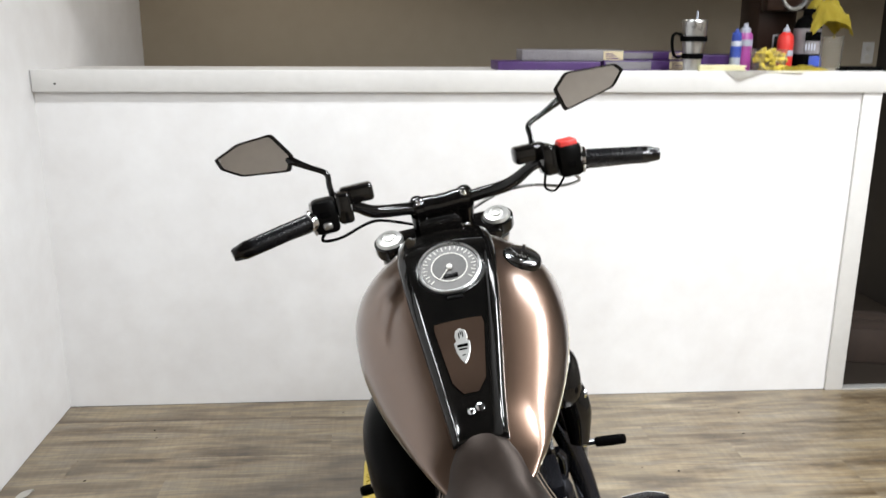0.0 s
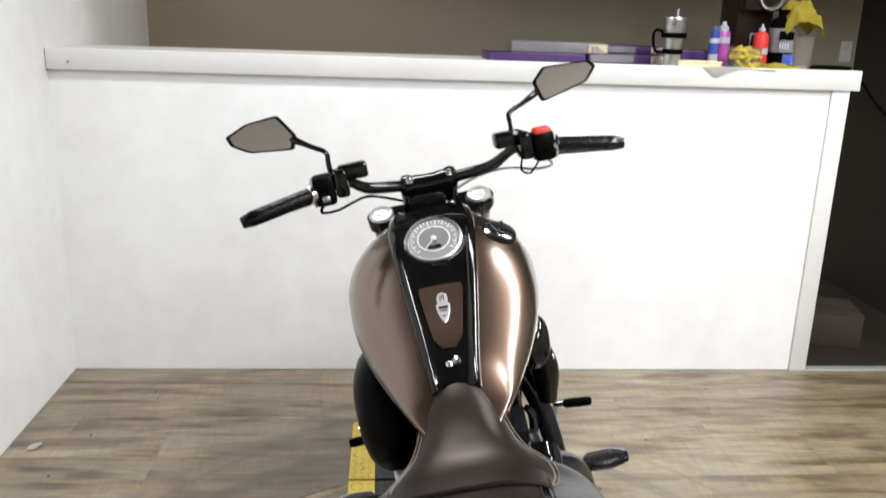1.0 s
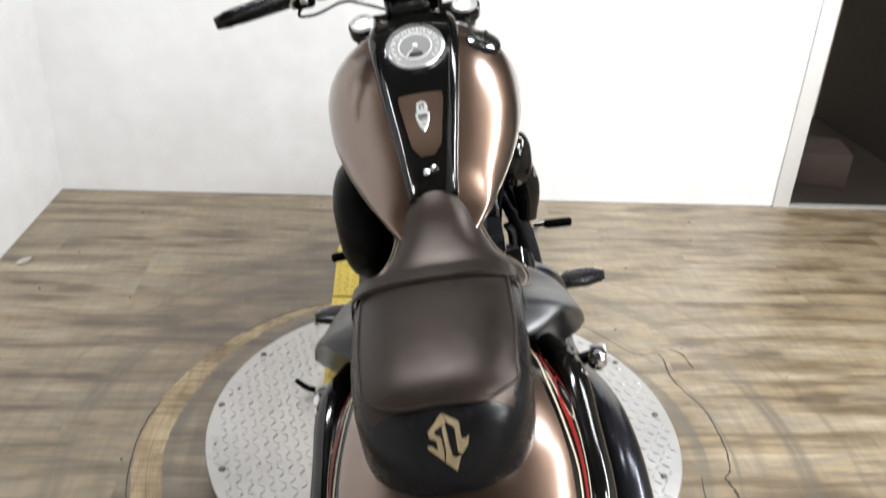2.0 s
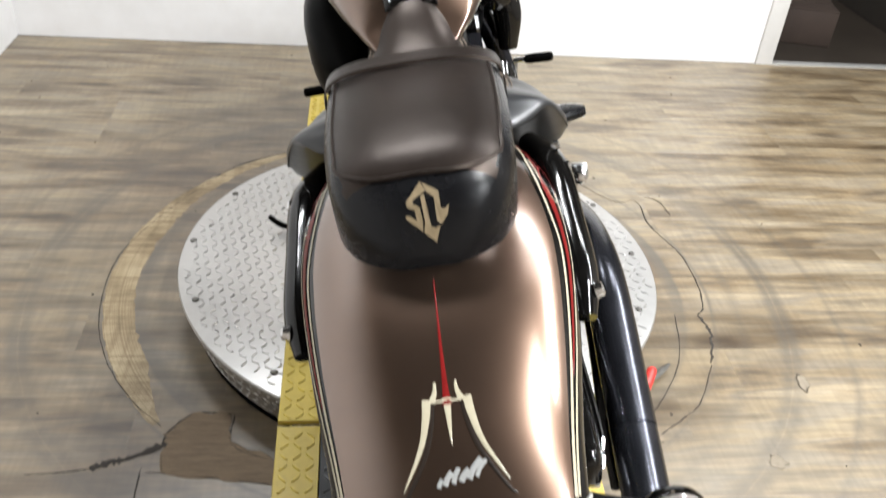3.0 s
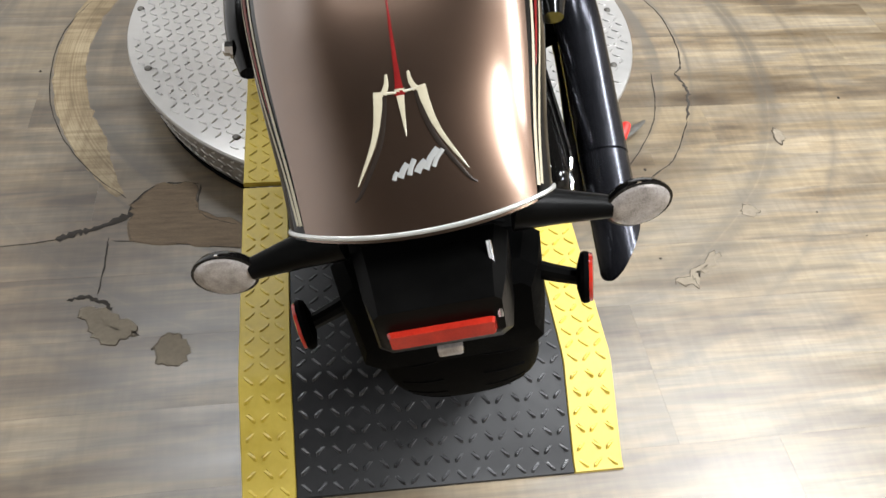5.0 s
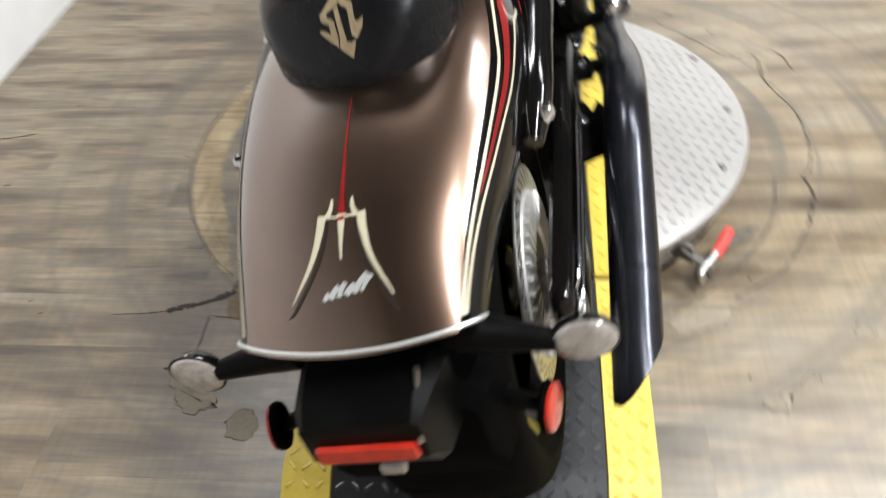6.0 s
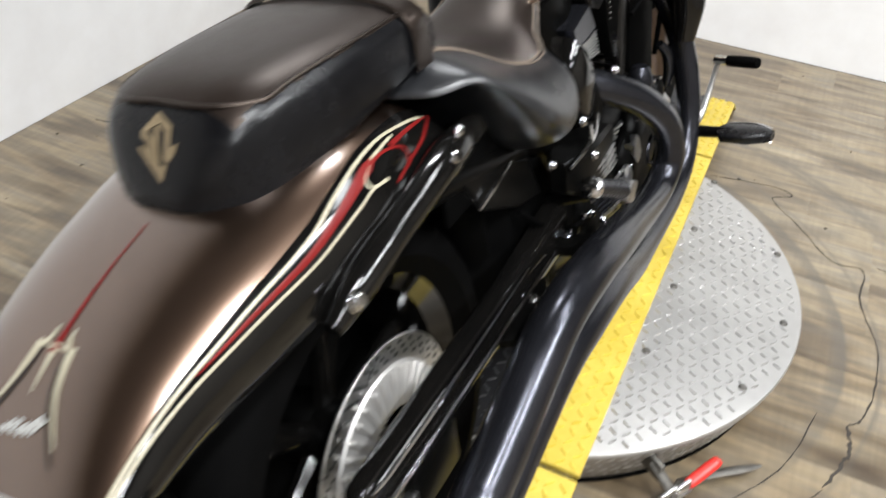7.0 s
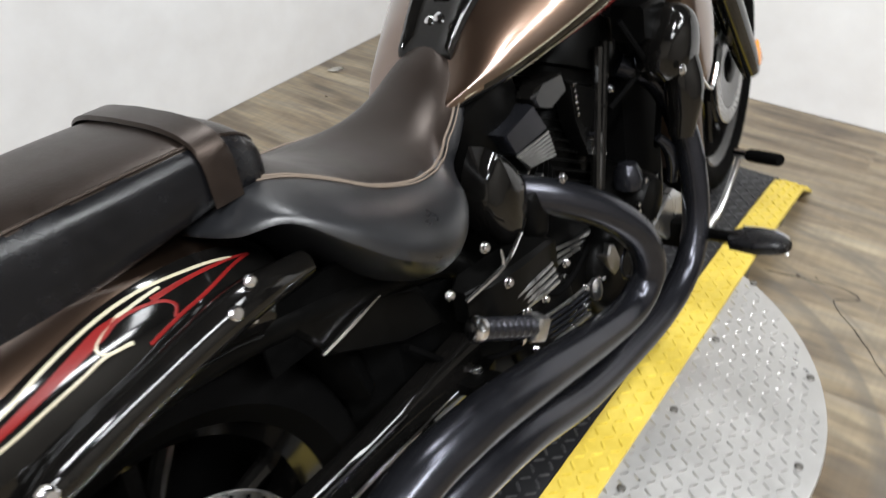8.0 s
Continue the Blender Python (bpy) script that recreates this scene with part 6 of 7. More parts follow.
for s in (1, -1):
    riser = part("riser", tubed([st(s * 0.045, -0.012, -0.01), st(s * 0.047, -0.03, 0.025), st(s * 0.048, -0.055, 0.064)], [0.024, 0.020, 0.022], 16, 4), M_BLACK, bike, "gloss black handlebar riser")
    part("clamp_cap", lathed([(0.012, -0.016), (0.023, -0.012), (0.024, 0.012), (0.012, 0.016)], along(st(s * 0.030, -0.058, 0.074), st(s * 0.2, -0.058, 0.074)), 18), M_BLACK, riser)
    for f in (-0.014, 0.014):
        part("clamp_bolt", bolt(bmesh.new(), st(s * 0.048, -0.060 + f, 0.088), (0, -0.35, 1), 0.0075, 0.010), M_CHROME, riser, "chrome clamp bolt")
    part("clamp_dome", lathed([(0.004, 0.018), (0.012, 0.015), (0.0175, 0.006), (0.0185, -0.004), (0.017, -0.016)][::-1], along(st(s * 0.052, -0.062, 0.084), st(s * 0.052, -0.10, 0.170)), 18), M_BLACK, riser, "gloss black domed clamp nut")
    part("riser_screw", bolt(bmesh.new(), st(s * 0.046, -0.045, 0.012), -AHEAD, 0.0065, 0.006), M_CHROME, riser)
part("bar_clamp", tubed([st(-0.058, -0.058, 0.072), st(0.058, -0.058, 0.074)], 0.0225, 18, 2), M_BLACK, bar, "gloss black bar clamp")
part("riser_cover", loft_box([(1.110, 0.045, 0.93, 1.035), (1.135, 0.050, 0.93, 1.050), (1.185, 0.048, 0.93, 1.045), (1.22, 0.040, 0.93, 1.02)]), M_BLACK, bar, "gloss black cover between the risers")
part("key_switch", lathed([(0.016, 0), (0.016, 0.012), (0.010, 0.014)], along(st(0, -0.045, 0.02), st(0, -0.4, 0.25)), 16), M_CHROME, bar, "chrome key switch")


def grip(pts, s, name_red):
    """Grip, end weight, switch housing, clutch or brake perch and lever on one side."""
    inner, outer = Vector(pts[0]), Vector(pts[1])
    d = (outer - inner).normalized()
    g = part("grip", tubed([inner, inner.lerp(outer, 0.05), inner.lerp(outer, 0.9), outer], [0.0165, 0.0172, 0.0172, 0.016], 18, 2), M_VINYL, bike, "black rubber handlebar grip")
    for k in range(10):
        p = inner.lerp(outer, 0.12 + 0.078 * k)
        part("grip_rib", lathed([(0.0171, 0), (0.0175, 0.0015), (0.0171, 0.003)], along(p, outer + d), 16), M_VINYL, g)
    part("bar_end", lathed([(0.0168, -0.03), (0.0172, -0.004), (0.013, 0.018), (0.011, 0.022), (0.004, 0.0225)], along(outer + d * 0.006, outer + d), 18), M_BLACK, g, "gloss black tapered bar end")
    part("grip_collar", lathed([(0.021, -0.006), (0.0225, -0.003), (0.0225, 0.005), (0.018, 0.008)], along(inner - d * 0.004, inner + d), 20), M_CHROME, g, "chrome collar")
    m = along(inner - d * 0.052, inner)
    m = Matrix.Translation(inner - d * 0.052) @ Matrix((RIGHT * s, AHEAD, Vector((0, 0, 1)))).transposed().to_4x4()
    house = part("switch_housing", boxed((-0.004, -0.031, -0.036), (0.044, 0.026, 0.030), 0.010, m), M_SATIN, bike, "black switch housing")
    part("housing_rim", boxed((0.040, -0.025, -0.034), (0.047, 0.022, 0.025), 0.003, m), M_STEEL, house, "bare worn edge")
    if name_red:
        part("stop_switch", boxed((0.002, -0.028, 0.014), (0.038, 0.010, 0.038), 0.005, m), M_REDPLASTIC, house, "red engine stop switch")
        part("start_button", boxed((0.010, -0.032, -0.018), (0.028, -0.025, -0.004), 0.003, m), M_MATT, house)
    else:
        part("dip_switch", boxed((0.008, -0.033, -0.004), (0.030, -0.025, 0.010), 0.003, m), M_MATT, house)
        part("signal_switch", boxed((0.010, -0.036, -0.026), (0.028, -0.025, -0.012), 0.004, m), M_STEEL, house)
    perch = part("lever_perch", boxed((-0.034, -0.024, -0.026), (-0.005, 0.034, 0.034), 0.007, m), M_BLACK, bike, "black lever perch")
    part("reservoir" if s > 0 else "clutch_perch", boxed((-0.082, 0.004, 0.004), (-0.016, 0.046, 0.038), 0.007, m), M_BLACK, perch, "gloss black master cylinder" if s > 0 else "gloss black clutch perch")
    part("hand_lever", tubed([m @ Vector((-0.02, 0.034, -0.02)), m @ Vector((0.03, 0.058, -0.034)), m @ Vector((0.11, 0.060, -0.046)), m @ Vector((0.165, 0.046, -0.050))], [0.008, 0.007, 0.006, 0.007], 10, 4, 0.6), M_BLACK, perch, "black hand lever")
    # throttle or clutch cable looped under the housing
    part("control_cable", tubed([m @ Vector((0.02, 0.0, -0.028)), m @ Vector((0.036, -0.004, -0.050)), m @ Vector((0.0, 0.01, -0.056)), m @ Vector((-0.06, 0.04, -0.046)), st(s * 0.12, -0.04, 0.060), st(s * 0.05, 0.02, 0.02)], 0.0032, 8, 6), M_STEEL if s > 0 else M_RUBBER, perch, "thin control cable")
    if s > 0:
        part("brake_switch_wire", tubed([m @ Vector((-0.03, -0.004, -0.022)), m @ Vector((-0.036, -0.008, -0.048)), m @ Vector((-0.018, -0.010, -0.058)), m @ Vector((0.004, -0.010, -0.036)), m @ Vector((0.006, -0.006, -0.026))], 0.0025, 6, 5), M_RUBBER, perch, "thin black wire")
    return m


grip((st(-0.272, -0.2, 0.127), st(-0.398, -0.234, 0.110)), -1, False)
grip((st(0.280, -0.203, 0.127), st(0.398, -0.224, 0.109)), 1, True)


def mirror(base, bend, neck, outline, s):
    """A rear-view mirror: stem, shell and glass; the outline is given across and up from the neck."""
    stem = part("mirror_stem", tubed([base, base.lerp(bend, 0.6), bend, bend.lerp(neck, 0.5), neck, neck + Vector((0.022 * s, 0.016, 0.008))], [0.0068, 0.006, 0.0058, 0.006, 0.0085, 0.0105], 12, 6), M_BLACK, bike, "black mirror stem")
    part("stem_nut", lathed([(0.011, -0.006), (0.011, 0.008), (0.008, 0.012)], along(base, bend), 6), M_BLACK, stem)
    face = Vector((-0.06 * s, -0.96, 0.10)).normalized()
    xa = Vector((1, 0, 0)) - face * face.x
    xa.normalize()
    ya = face.cross(xa)
    if ya.z < 0:
        ya = -ya
    pts = [neck + xa * x + ya * y for x, y in outline]
    cen = sum(pts, Vector()) / len(pts)
    smooth = []
    for i, p in enumerate(pts):
        q, r = pts[i - 1], pts[(i + 1) % len(pts)]
        smooth += [p.lerp(q, 0.14), p.lerp(p.lerp(q, 0.5).lerp(p.lerp(r, 0.5), 0.5), 0.10), p.lerp(r, 0.14)]
    bm = bmesh.new()
    rings = [[cen.lerp(p, k) - face * d for p in smooth] for k, d in ((0.35, 0.026), (0.75, 0.022), (0.97, 0.010), (1.0, 0.0), (0.99, -0.004), (0.91, -0.004), (0.90, 0.0))]
    loft(bm, rings)
    shell = part("mirror_shell", bm, M_BLACK, bike, "black angular mirror shell", 40)
    bm = bmesh.new()
    loft(bm, [[cen.lerp(p, k) - face * d for p in smooth] for k, d in ((0.895, 0.004), (0.895, -0.0022), (0.88, -0.0032))])
    part("mirror_glass", bm, M_MIRROR, shell, "mirror glass", 20)


mirror(Vector((-0.199, 1.040, 1.122)), Vector((-0.202, 1.045, 1.184)), Vector((-0.262, 1.045, 1.222)),
       [(0.006, 0.010), (-0.028, 0.062), (-0.100, 0.056), (-0.150, 0.034), (-0.142, 0.012), (-0.104, -0.010), (-0.006, -0.020)], -1)
mirror(Vector((0.221, 1.110, 1.122)), Vector((0.226, 1.150, 1.182)), Vector((0.292, 1.172, 1.212)),
       [(0.0, 0.028), (0.030, 0.060), (0.140, 0.056), (0.154, 0.040), (0.128, 0.008), (0.016, -0.022)], 1)

# ---- things on the counter ----
TOP = 1.3665
M_PURPLE = worn(material("purple_card", (0.08, 0.02, 0.2), 0.4), (0.035, 0.010, 0.075), (0.06, 0.02, 0.12), 8.0)
M_CARDLABEL = worn(material("cream_label", (0.5, 0.42, 0.25), 0.5), (0.42, 0.34, 0.2), (0.58, 0.5, 0.33), 30.0)
M_CARDGREY = worn(material("grey_card", (0.16, 0.15, 0.16), 0.5), (0.13, 0.12, 0.13), (0.2, 0.19, 0.2), 14.0)
M_YCLOTH = worn(material("yellow_microfibre", (0.6, 0.5, 0.05), 0.9), (0.36, 0.27, 0.02), (0.5, 0.4, 0.05), 20.0, None, 0.4, 300)
M_PAPER = worn(material("pale_yellow_paper", (0.7, 0.66, 0.4), 0.7), (0.64, 0.6, 0.36), (0.74, 0.7, 0.45), 10.0)
M_PAPERW = worn(material("off_white_paper", (0.6, 0.58, 0.53), 0.7), (0.55, 0.53, 0.48), (0.64, 0.62, 0.57), 10.0)
M_BLUE = worn(material("blue_plastic", (0.03, 0.06, 0.3), 0.35), (0.025, 0.05, 0.26), (0.035, 0.07, 0.34), 10.0)
M_LABELW = worn(material("pale_label", (0.55, 0.58, 0.65), 0.4), (0.28, 0.30, 0.36), (0.38, 0.40, 0.46), 20.0)
M_PINK = worn(material("magenta_can", (0.3, 0.05, 0.25), 0.3), (0.25, 0.04, 0.2), (0.36, 0.07, 0.3), 15.0)
M_COFFEE = worn(material("dark_brown_plastic", (0.035, 0.015, 0.01), 0.3, 0, 0, 0.2), (0.012, 0.006, 0.004), (0.02, 0.010, 0.007), 8.0)
# cardboard brown is lowered to stand for the shade it sits in
M_CARDBOARD = worn(material("shaded_cardboard", (0.12, 0.07, 0.04), 0.8), (0.022, 0.013, 0.009), (0.035, 0.021, 0.014), 6.0)
M_CLEAR = material("clear_plastic", (0.86, 0.83, 0.76), 0.08, 0)
bsdf(M_CLEAR).inputs["Transmission Weight"].default_value = 0.97
bsdf(M_CLEAR).inputs["IOR"].default_value = 1.2


def carton(x, y, z, sx, sy, sz, turn, mat, label, ends):
    root = empty("carton", pose(x, y, z, 0, 0, turn))
    tagged(root, label, "carton", "cartons on the counter")
    part("box", boxed((-sx / 2, -sy / 2, 0), (sx / 2, sy / 2, sz), 0.002), mat, root)
    part("front_panel", boxed((-sx / 2 + 0.008, -sy / 2 - 0.0012, 0.005), (sx / 2 * (0.1 if ends else 0.92), -sy / 2 + 0.001, sz - 0.005), 0), M_CARDGREY if ends else mat, root)
    if ends:
        part("label_panel", boxed((sx / 2 - 0.085, -sy / 2 - 0.0016, 0.004), (sx / 2 - 0.004, -sy / 2 + 0.001, sz - 0.004), 0), M_CARDLABEL, root, "cream printed label")
        for k in range(3):
            part("print_bar", boxed((sx / 2 - 0.075, -sy / 2 - 0.0022, 0.009 + 0.009 * k), (sx / 2 - 0.02 - 0.012 * k, -sy / 2, 0.013 + 0.009 * k), 0), M_PURPLE, root)
    return root


Y0 = WY + 0.12
carton(0.99, Y0 + 0.10, TOP, 0.42, 0.20, 0.036, 1.5, M_PURPLE, "purple carton lying on the counter", False)
carton(1.10, Y0 + 0.14, TOP + 0.037, 0.42, 0.18, 0.044, -1.0, M_CARDGREY, "grey and purple carton on another carton", True)
carton(1.40, Y0 + 0.12, TOP, 0.36, 0.18, 0.040, 0.8, M_PURPLE, "purple carton with a cream label", True)
carton(1.42, Y0 + 0.15, TOP + 0.041, 0.34, 0.16, 0.034, -0.6, M_PURPLE, "purple carton with a cream label", True)
carton(1.72, Y0 + 0.18, TOP, 0.24, 0.16, 0.062, 0.6, M_PURPLE, "dark purple carton behind the tumbler", False)


def tumbler():
    root = empty("tumbler", pose(1.545, WY + 0.03, TOP, 0, 0, -8))
    tagged(root, "steel travel tumbler with a black carrying handle", "tumbler")
    part("cup", lathed([(0.031, 0), (0.033, 0.003), (0.036, 0.07), (0.046, 0.13), (0.048, 0.185), (0.049, 0.19), (0.046, 0.19), (0.044, 0.18)], None, 40), M_STEEL, root)
    part("lid", lathed([(0.0485, 0.186), (0.0495, 0.192), (0.046, 0.2), (0.01, 0.201)], None, 40), M_STEEL, root, "steel lid")
    part("straw", tubed([(0.008, 0, 0.18), (0.009, 0.004, 0.232)], 0.0045, 10, 2), M_LABELW, root)
    for z, r in ((0.128, 0.0475), (0.062, 0.037)):
        part("handle_band", lathed([(r, z - 0.011), (r + 0.004, z - 0.010), (r + 0.004, z + 0.010), (r, z + 0.011)], None, 32, True), M_MATT, root, "black band")
    part("handle", tubed([(-0.046, -0.006, 0.142), (-0.075, -0.012, 0.148), (-0.086, -0.014, 0.125), (-0.080, -0.012, 0.08), (-0.064, -0.008, 0.058), (-0.038, 0, 0.060)], 0.006, 10, 5), M_MATT, root, "black handle")


tumbler()


def bottle(name, x, y, prof, mat, label, cap, cap_mat, band=None):
    root = empty(name, pose(x, y, TOP))
    tagged(root, label, name.replace("_", " ").split()[-1])
    part("body", lathed(prof, None, 28), mat, root)
    part("cap", lathed(cap, None, 20), cap_mat, root)
    if band:
        part("wrap_label", lathed([(band[0], band[1]), (band[0] + 0.0006, band[1]), (band[0] + 0.0006, band[2]), (band[0], band[2])], None, 28, True), band[3], root)
    return root


bottle("spray_bottle", 1.748, WY + 0.10, [(0.020, 0), (0.021, 0.004), (0.021, 0.11), (0.018, 0.122), (0.010, 0.13)], M_LABELW, "pale blue bottle with a blue cap",
       [(0.018, 0.118), (0.020, 0.122), (0.018, 0.15), (0.009, 0.156), (0.006, 0.168)], M_BLUE, (0.0211, 0.055, 0.10, M_BLUE))
bottle("aerosol_can", 1.812, WY + 0.17, [(0.030, 0), (0.031, 0.003), (0.031, 0.14), (0.026, 0.152)], M_PINK, "magenta aerosol can with a pale nozzle",
       [(0.022, 0.15), (0.022, 0.168), (0.010, 0.176), (0.009, 0.19)], M_LABELW, (0.0312, 0.10, 0.125, M_LABELW))
bottle("squeeze_bottle", 1.962, WY + 0.12, [(0.030, 0), (0.032, 0.005), (0.032, 0.12), (0.028, 0.142), (0.014, 0.155)], M_REDPLASTIC, "red squeeze bottle with a white tip",
       [(0.014, 0.153), (0.014, 0.166), (0.006, 0.172), (0.004, 0.186)], M_LABELW, (0.0322, 0.06, 0.085, M_LABELW))
jug = bottle("oil_jug", 2.060, WY + 0.14, [(0.050, 0), (0.053, 0.006), (0.053, 0.175), (0.044, 0.205), (0.022, 0.222)], M_MATT, "black jug with a grey printed label",
             [(0.022, 0.22), (0.024, 0.224), (0.024, 0.245), (0.020, 0.248)], M_MATT, (0.0532, 0.07, 0.17, M_CARDGREY))
for k in range(4):
    part("label_bar", boxed((-0.03 + 0.012 * k, -0.0555, 0.085), (-0.024 + 0.012 * k, -0.053, 0.110), 0), M_LABELW, jug)
part("label_patch", boxed((-0.034, -0.0552, 0.122), (0.03, -0.053, 0.158), 0.001), M_MATT, jug)
part("blue_patch", boxed((-0.010, -0.0553, 0.02), (0.035, -0.053, 0.062), 0.001), M_BLUE, jug)


def crumpled(name, x, y, z, sx, sy, sz, seed, label, category, ground):
    """A crumpled cloth: a folded sheet with thickness."""
    rng = np.random.RandomState(seed)
    bm = bmesh.new()
    n = 26
    rows = []
    for i in range(n):
        row = []
        for j in range(n):
            u, v = i / (n - 1) - 0.5, j / (n - 1) - 0.5
            p = Vector((u * 3.1 + seed, v * 3.1, seed * 0.7))
            h = noise.noise(p) * 0.5 + 0.35 * noise.noise(p * 2.3) + 0.2 * noise.noise(p * 5)
            edge = max(0.0, 1 - (2 * max(abs(u), abs(v))) ** 4)
            wob = 1 + 0.22 * noise.noise(Vector((u * 4, v * 4, 9 + seed)))
            row.append((u * sx * wob, v * sy * wob, ground(u, v) + sz * max(0.02, 0.55 + 0.9 * h) * (0.15 + 0.85 * edge)))
        rows.append(row)
    loft(bm, rows, closed=False)
    bmesh.ops.solidify(bm, geom=bm.faces[:], thickness=0.004)
    ob = part(name, bm, M_YCLOTH, None, "", 60)
    ob.matrix_world = pose(x, y, z)
    return tagged(ob, label, category)


crumpled("microfibre_cloth", 2.125, WY + 0.13, TOP + 0.225, 0.17, 0.15, 0.09, 3, "crumpled yellow microfibre cloth draped over the jug", "cloth", lambda u, v: -0.06 * (2 * abs(u)) ** 2 - 0.03 * (2 * abs(v)) ** 2)
crumpled("dust_rag", 1.99, WY + 0.045, TOP, 0.20, 0.09, 0.030, 8, "crumpled yellow rag on the counter", "cloth", lambda u, v: 0.003)


def tub():
    root = empty("plastic_tub", pose(1.868, WY + 0.06, TOP))
    tagged(root, "clear plastic tub full of yellow sponge cloths", "tub")
    part("tub", lathed([(0.066, 0), (0.068, 0.003), (0.076, 0.088), (0.078, 0.090), (0.075, 0.090), (0.066, 0.006), (0.01, 0.005)], Matrix.Rotation(radians(45), 4, "Z"), 4), M_CLEAR, root, "clear plastic wall").visible_shadow = False
    rng = random.Random(7)
    for k in range(26):
        c = Vector((rng.uniform(-0.035, 0.045), rng.uniform(-0.05, 0.03), rng.uniform(0.016, 0.085)))
        pts = [c + Vector((rng.uniform(-0.022, 0.022), rng.uniform(-0.022, 0.022), rng.uniform(-0.01, 0.01))) for _ in range(4)]
        part("sponge_strand", tubed(pts, 0.0085, 8, 4), M_YCLOTH, root)


tub()
cup = part("plastic_cup", lathed([(0.034, 0), (0.036, 0.002), (0.041, 0.14), (0.042, 0.142), (0.040, 0.142), (0.034, 0.005), (0.004, 0.004)], None, 28), M_CLEAR)
cup.matrix_world, cup.visible_shadow = pose(2.118, WY + 0.04, TOP), False
tagged(cup, "tall clear plastic cup on the counter", "cup")


def papers():
    for nm, x, y, sx, sy, sz, turn, mat, label in (("folded_towel", 1.655, WY + 0.055, 0.20, 0.12, 0.026, 6, M_PAPER, "folded pale yellow towel on the counter edge"),
                                                   ("paper_sheet", 1.84, WY + 0.02, 0.28, 0.10, 0.004, -4, M_PAPER, "pale yellow paper lying on the counter")):
        bm = bmesh.new()
        layers = 4 if sz > 0.01 else 1
        for k in range(layers):
            z0, z1 = sz * k / layers, sz * (k + 0.92) / layers
            box(bm, (-sx / 2 + 0.002 * (k % 2), -sy / 2 + 0.002 * ((k + 1) % 2), z0), (sx / 2 - 0.003 * (k % 3), sy / 2, z1), min(0.0025, (z1 - z0) * 0.45))
        ob = part(nm, bm, mat)
        ob.matrix_world = pose(x, y, TOP + 0.001, 0, 0, turn)
        tagged(ob, label, nm.split("_")[1])
    # a sheet hanging over the front board
    bm = bmesh.new()
    yf = WY - 0.0295
    loft(bm, [[(1.655, WY + 0.03, 1.3735), (1.75, WY + 0.02, 1.3735), (1.855, WY + 0.03, 1.3735)], [(1.658, yf, 1.374), (1.75, yf - 0.001, 1.374), (1.852, yf, 1.3735)],
              [(1.69, yf - 0.003, 1.352), (1.74, yf - 0.004, 1.354), (1.80, yf - 0.003, 1.362)], [(1.712, yf - 0.004, 1.337), (1.722, yf - 0.005, 1.334), (1.745, yf - 0.004, 1.343)]], closed=False)
    bmesh.ops.solidify(bm, geom=bm.faces[:], thickness=0.0008)
    tagged(part("hanging_paper", bm, M_PAPERW), "thin off-white paper hanging over the counter edge", "paper")


papers()


def coffee_machine():
    root = empty("coffee_machine", pose(1.995, WY + 0.34, TOP - 0.0005))
    tagged(root, "dark brown coffee machine with a steel ring", "coffee machine")
    part("body", boxed((-0.085, -0.06, 0), (0.085, 0.14, 0.43), 0.012), M_COFFEE, root)
    part("drip_tray", boxed((-0.075, -0.13, 0), (0.075, -0.061, 0.03), 0.006), M_COFFEE, root)
    part("head", boxed((-0.085, -0.13, 0.24), (0.085, -0.061, 0.43), 0.012), M_COFFEE, root)
    part("ring", lathed([(0.044, 0), (0.058, 0.002), (0.056, 0.012), (0.046, 0.012)], along((0.03, -0.13, 0.30), (0.03, -0.2, 0.30)), 32, True), M_STEEL, root, "steel ring")
    part("window", boxed((-0.01, -0.064, 0.06), (0.05, -0.058, 0.14), 0.004), M_SATIN, root)
    part("window_frame", boxed((-0.016, -0.0625, 0.054), (0.056, -0.0595, 0.146), 0.004), M_CARDGREY, root)


coffee_machine()
tagged(part("black_tray", boxed((2.175, WY + 0.02, TOP), (2.335, WY + 0.11, TOP + 0.022), 0.008), M_MATT), "flat black tray at the counter's end", "tray")


def outlet():
    root = empty("wall_outlet", pose(3.115, BACK_Y, 1.41))
    tagged(root, "white plastic wall outlet on the beige wall", "outlet")
    part("plate", boxed((-0.035, -0.008, -0.06), (0.035, 0, 0.06), 0.003), M_TRIM, root)
    for z in (-0.025, 0.025):
        part("socket", lathed([(0.016, 0), (0.016, 0.002), (0.014, 0.003)], along((0, -0.008, z), (0, -0.1, z)), 16), M_PAPERW, root)


outlet()


def wall_box():
    """A small box hung on the back wall near the corner."""
    root = empty("wall_box", pose(3.05, BACK_Y, 1.80))
    tagged(root, "dark red and grey box hung on the wall", "box")
    part("case", boxed((-0.075, -0.09, 0), (0.02, 0, 0.16), 0.006), M_COFFEE, root, "dark red case")
    part("grey_end", boxed((0.0205, -0.085, 0.003), (0.12, 0, 0.155), 0.006), M_CARDGREY, root, "grey end")


wall_box()


def passage_box():
    root = empty("cardboard_box", pose(2.60, WY + 0.42, 0, 0, 0, -14))
    tagged(root, "brown cardboard box, darkened for the passage's shade", "box")
    part("box", boxed((-0.17, -0.14, 0), (0.17, 0.14, 0.17), 0.003), M_CARDBOARD, root)
    part("flap", boxed((-0.17, -0.14, 0.1705), (0.17, -0.004, 0.1735), 0.0008), M_CARDBOARD, root)
    part("flap", boxed((-0.17, 0.004, 0.1705), (0.17, 0.14, 0.1735), 0.0008), M_CARDBOARD, root)


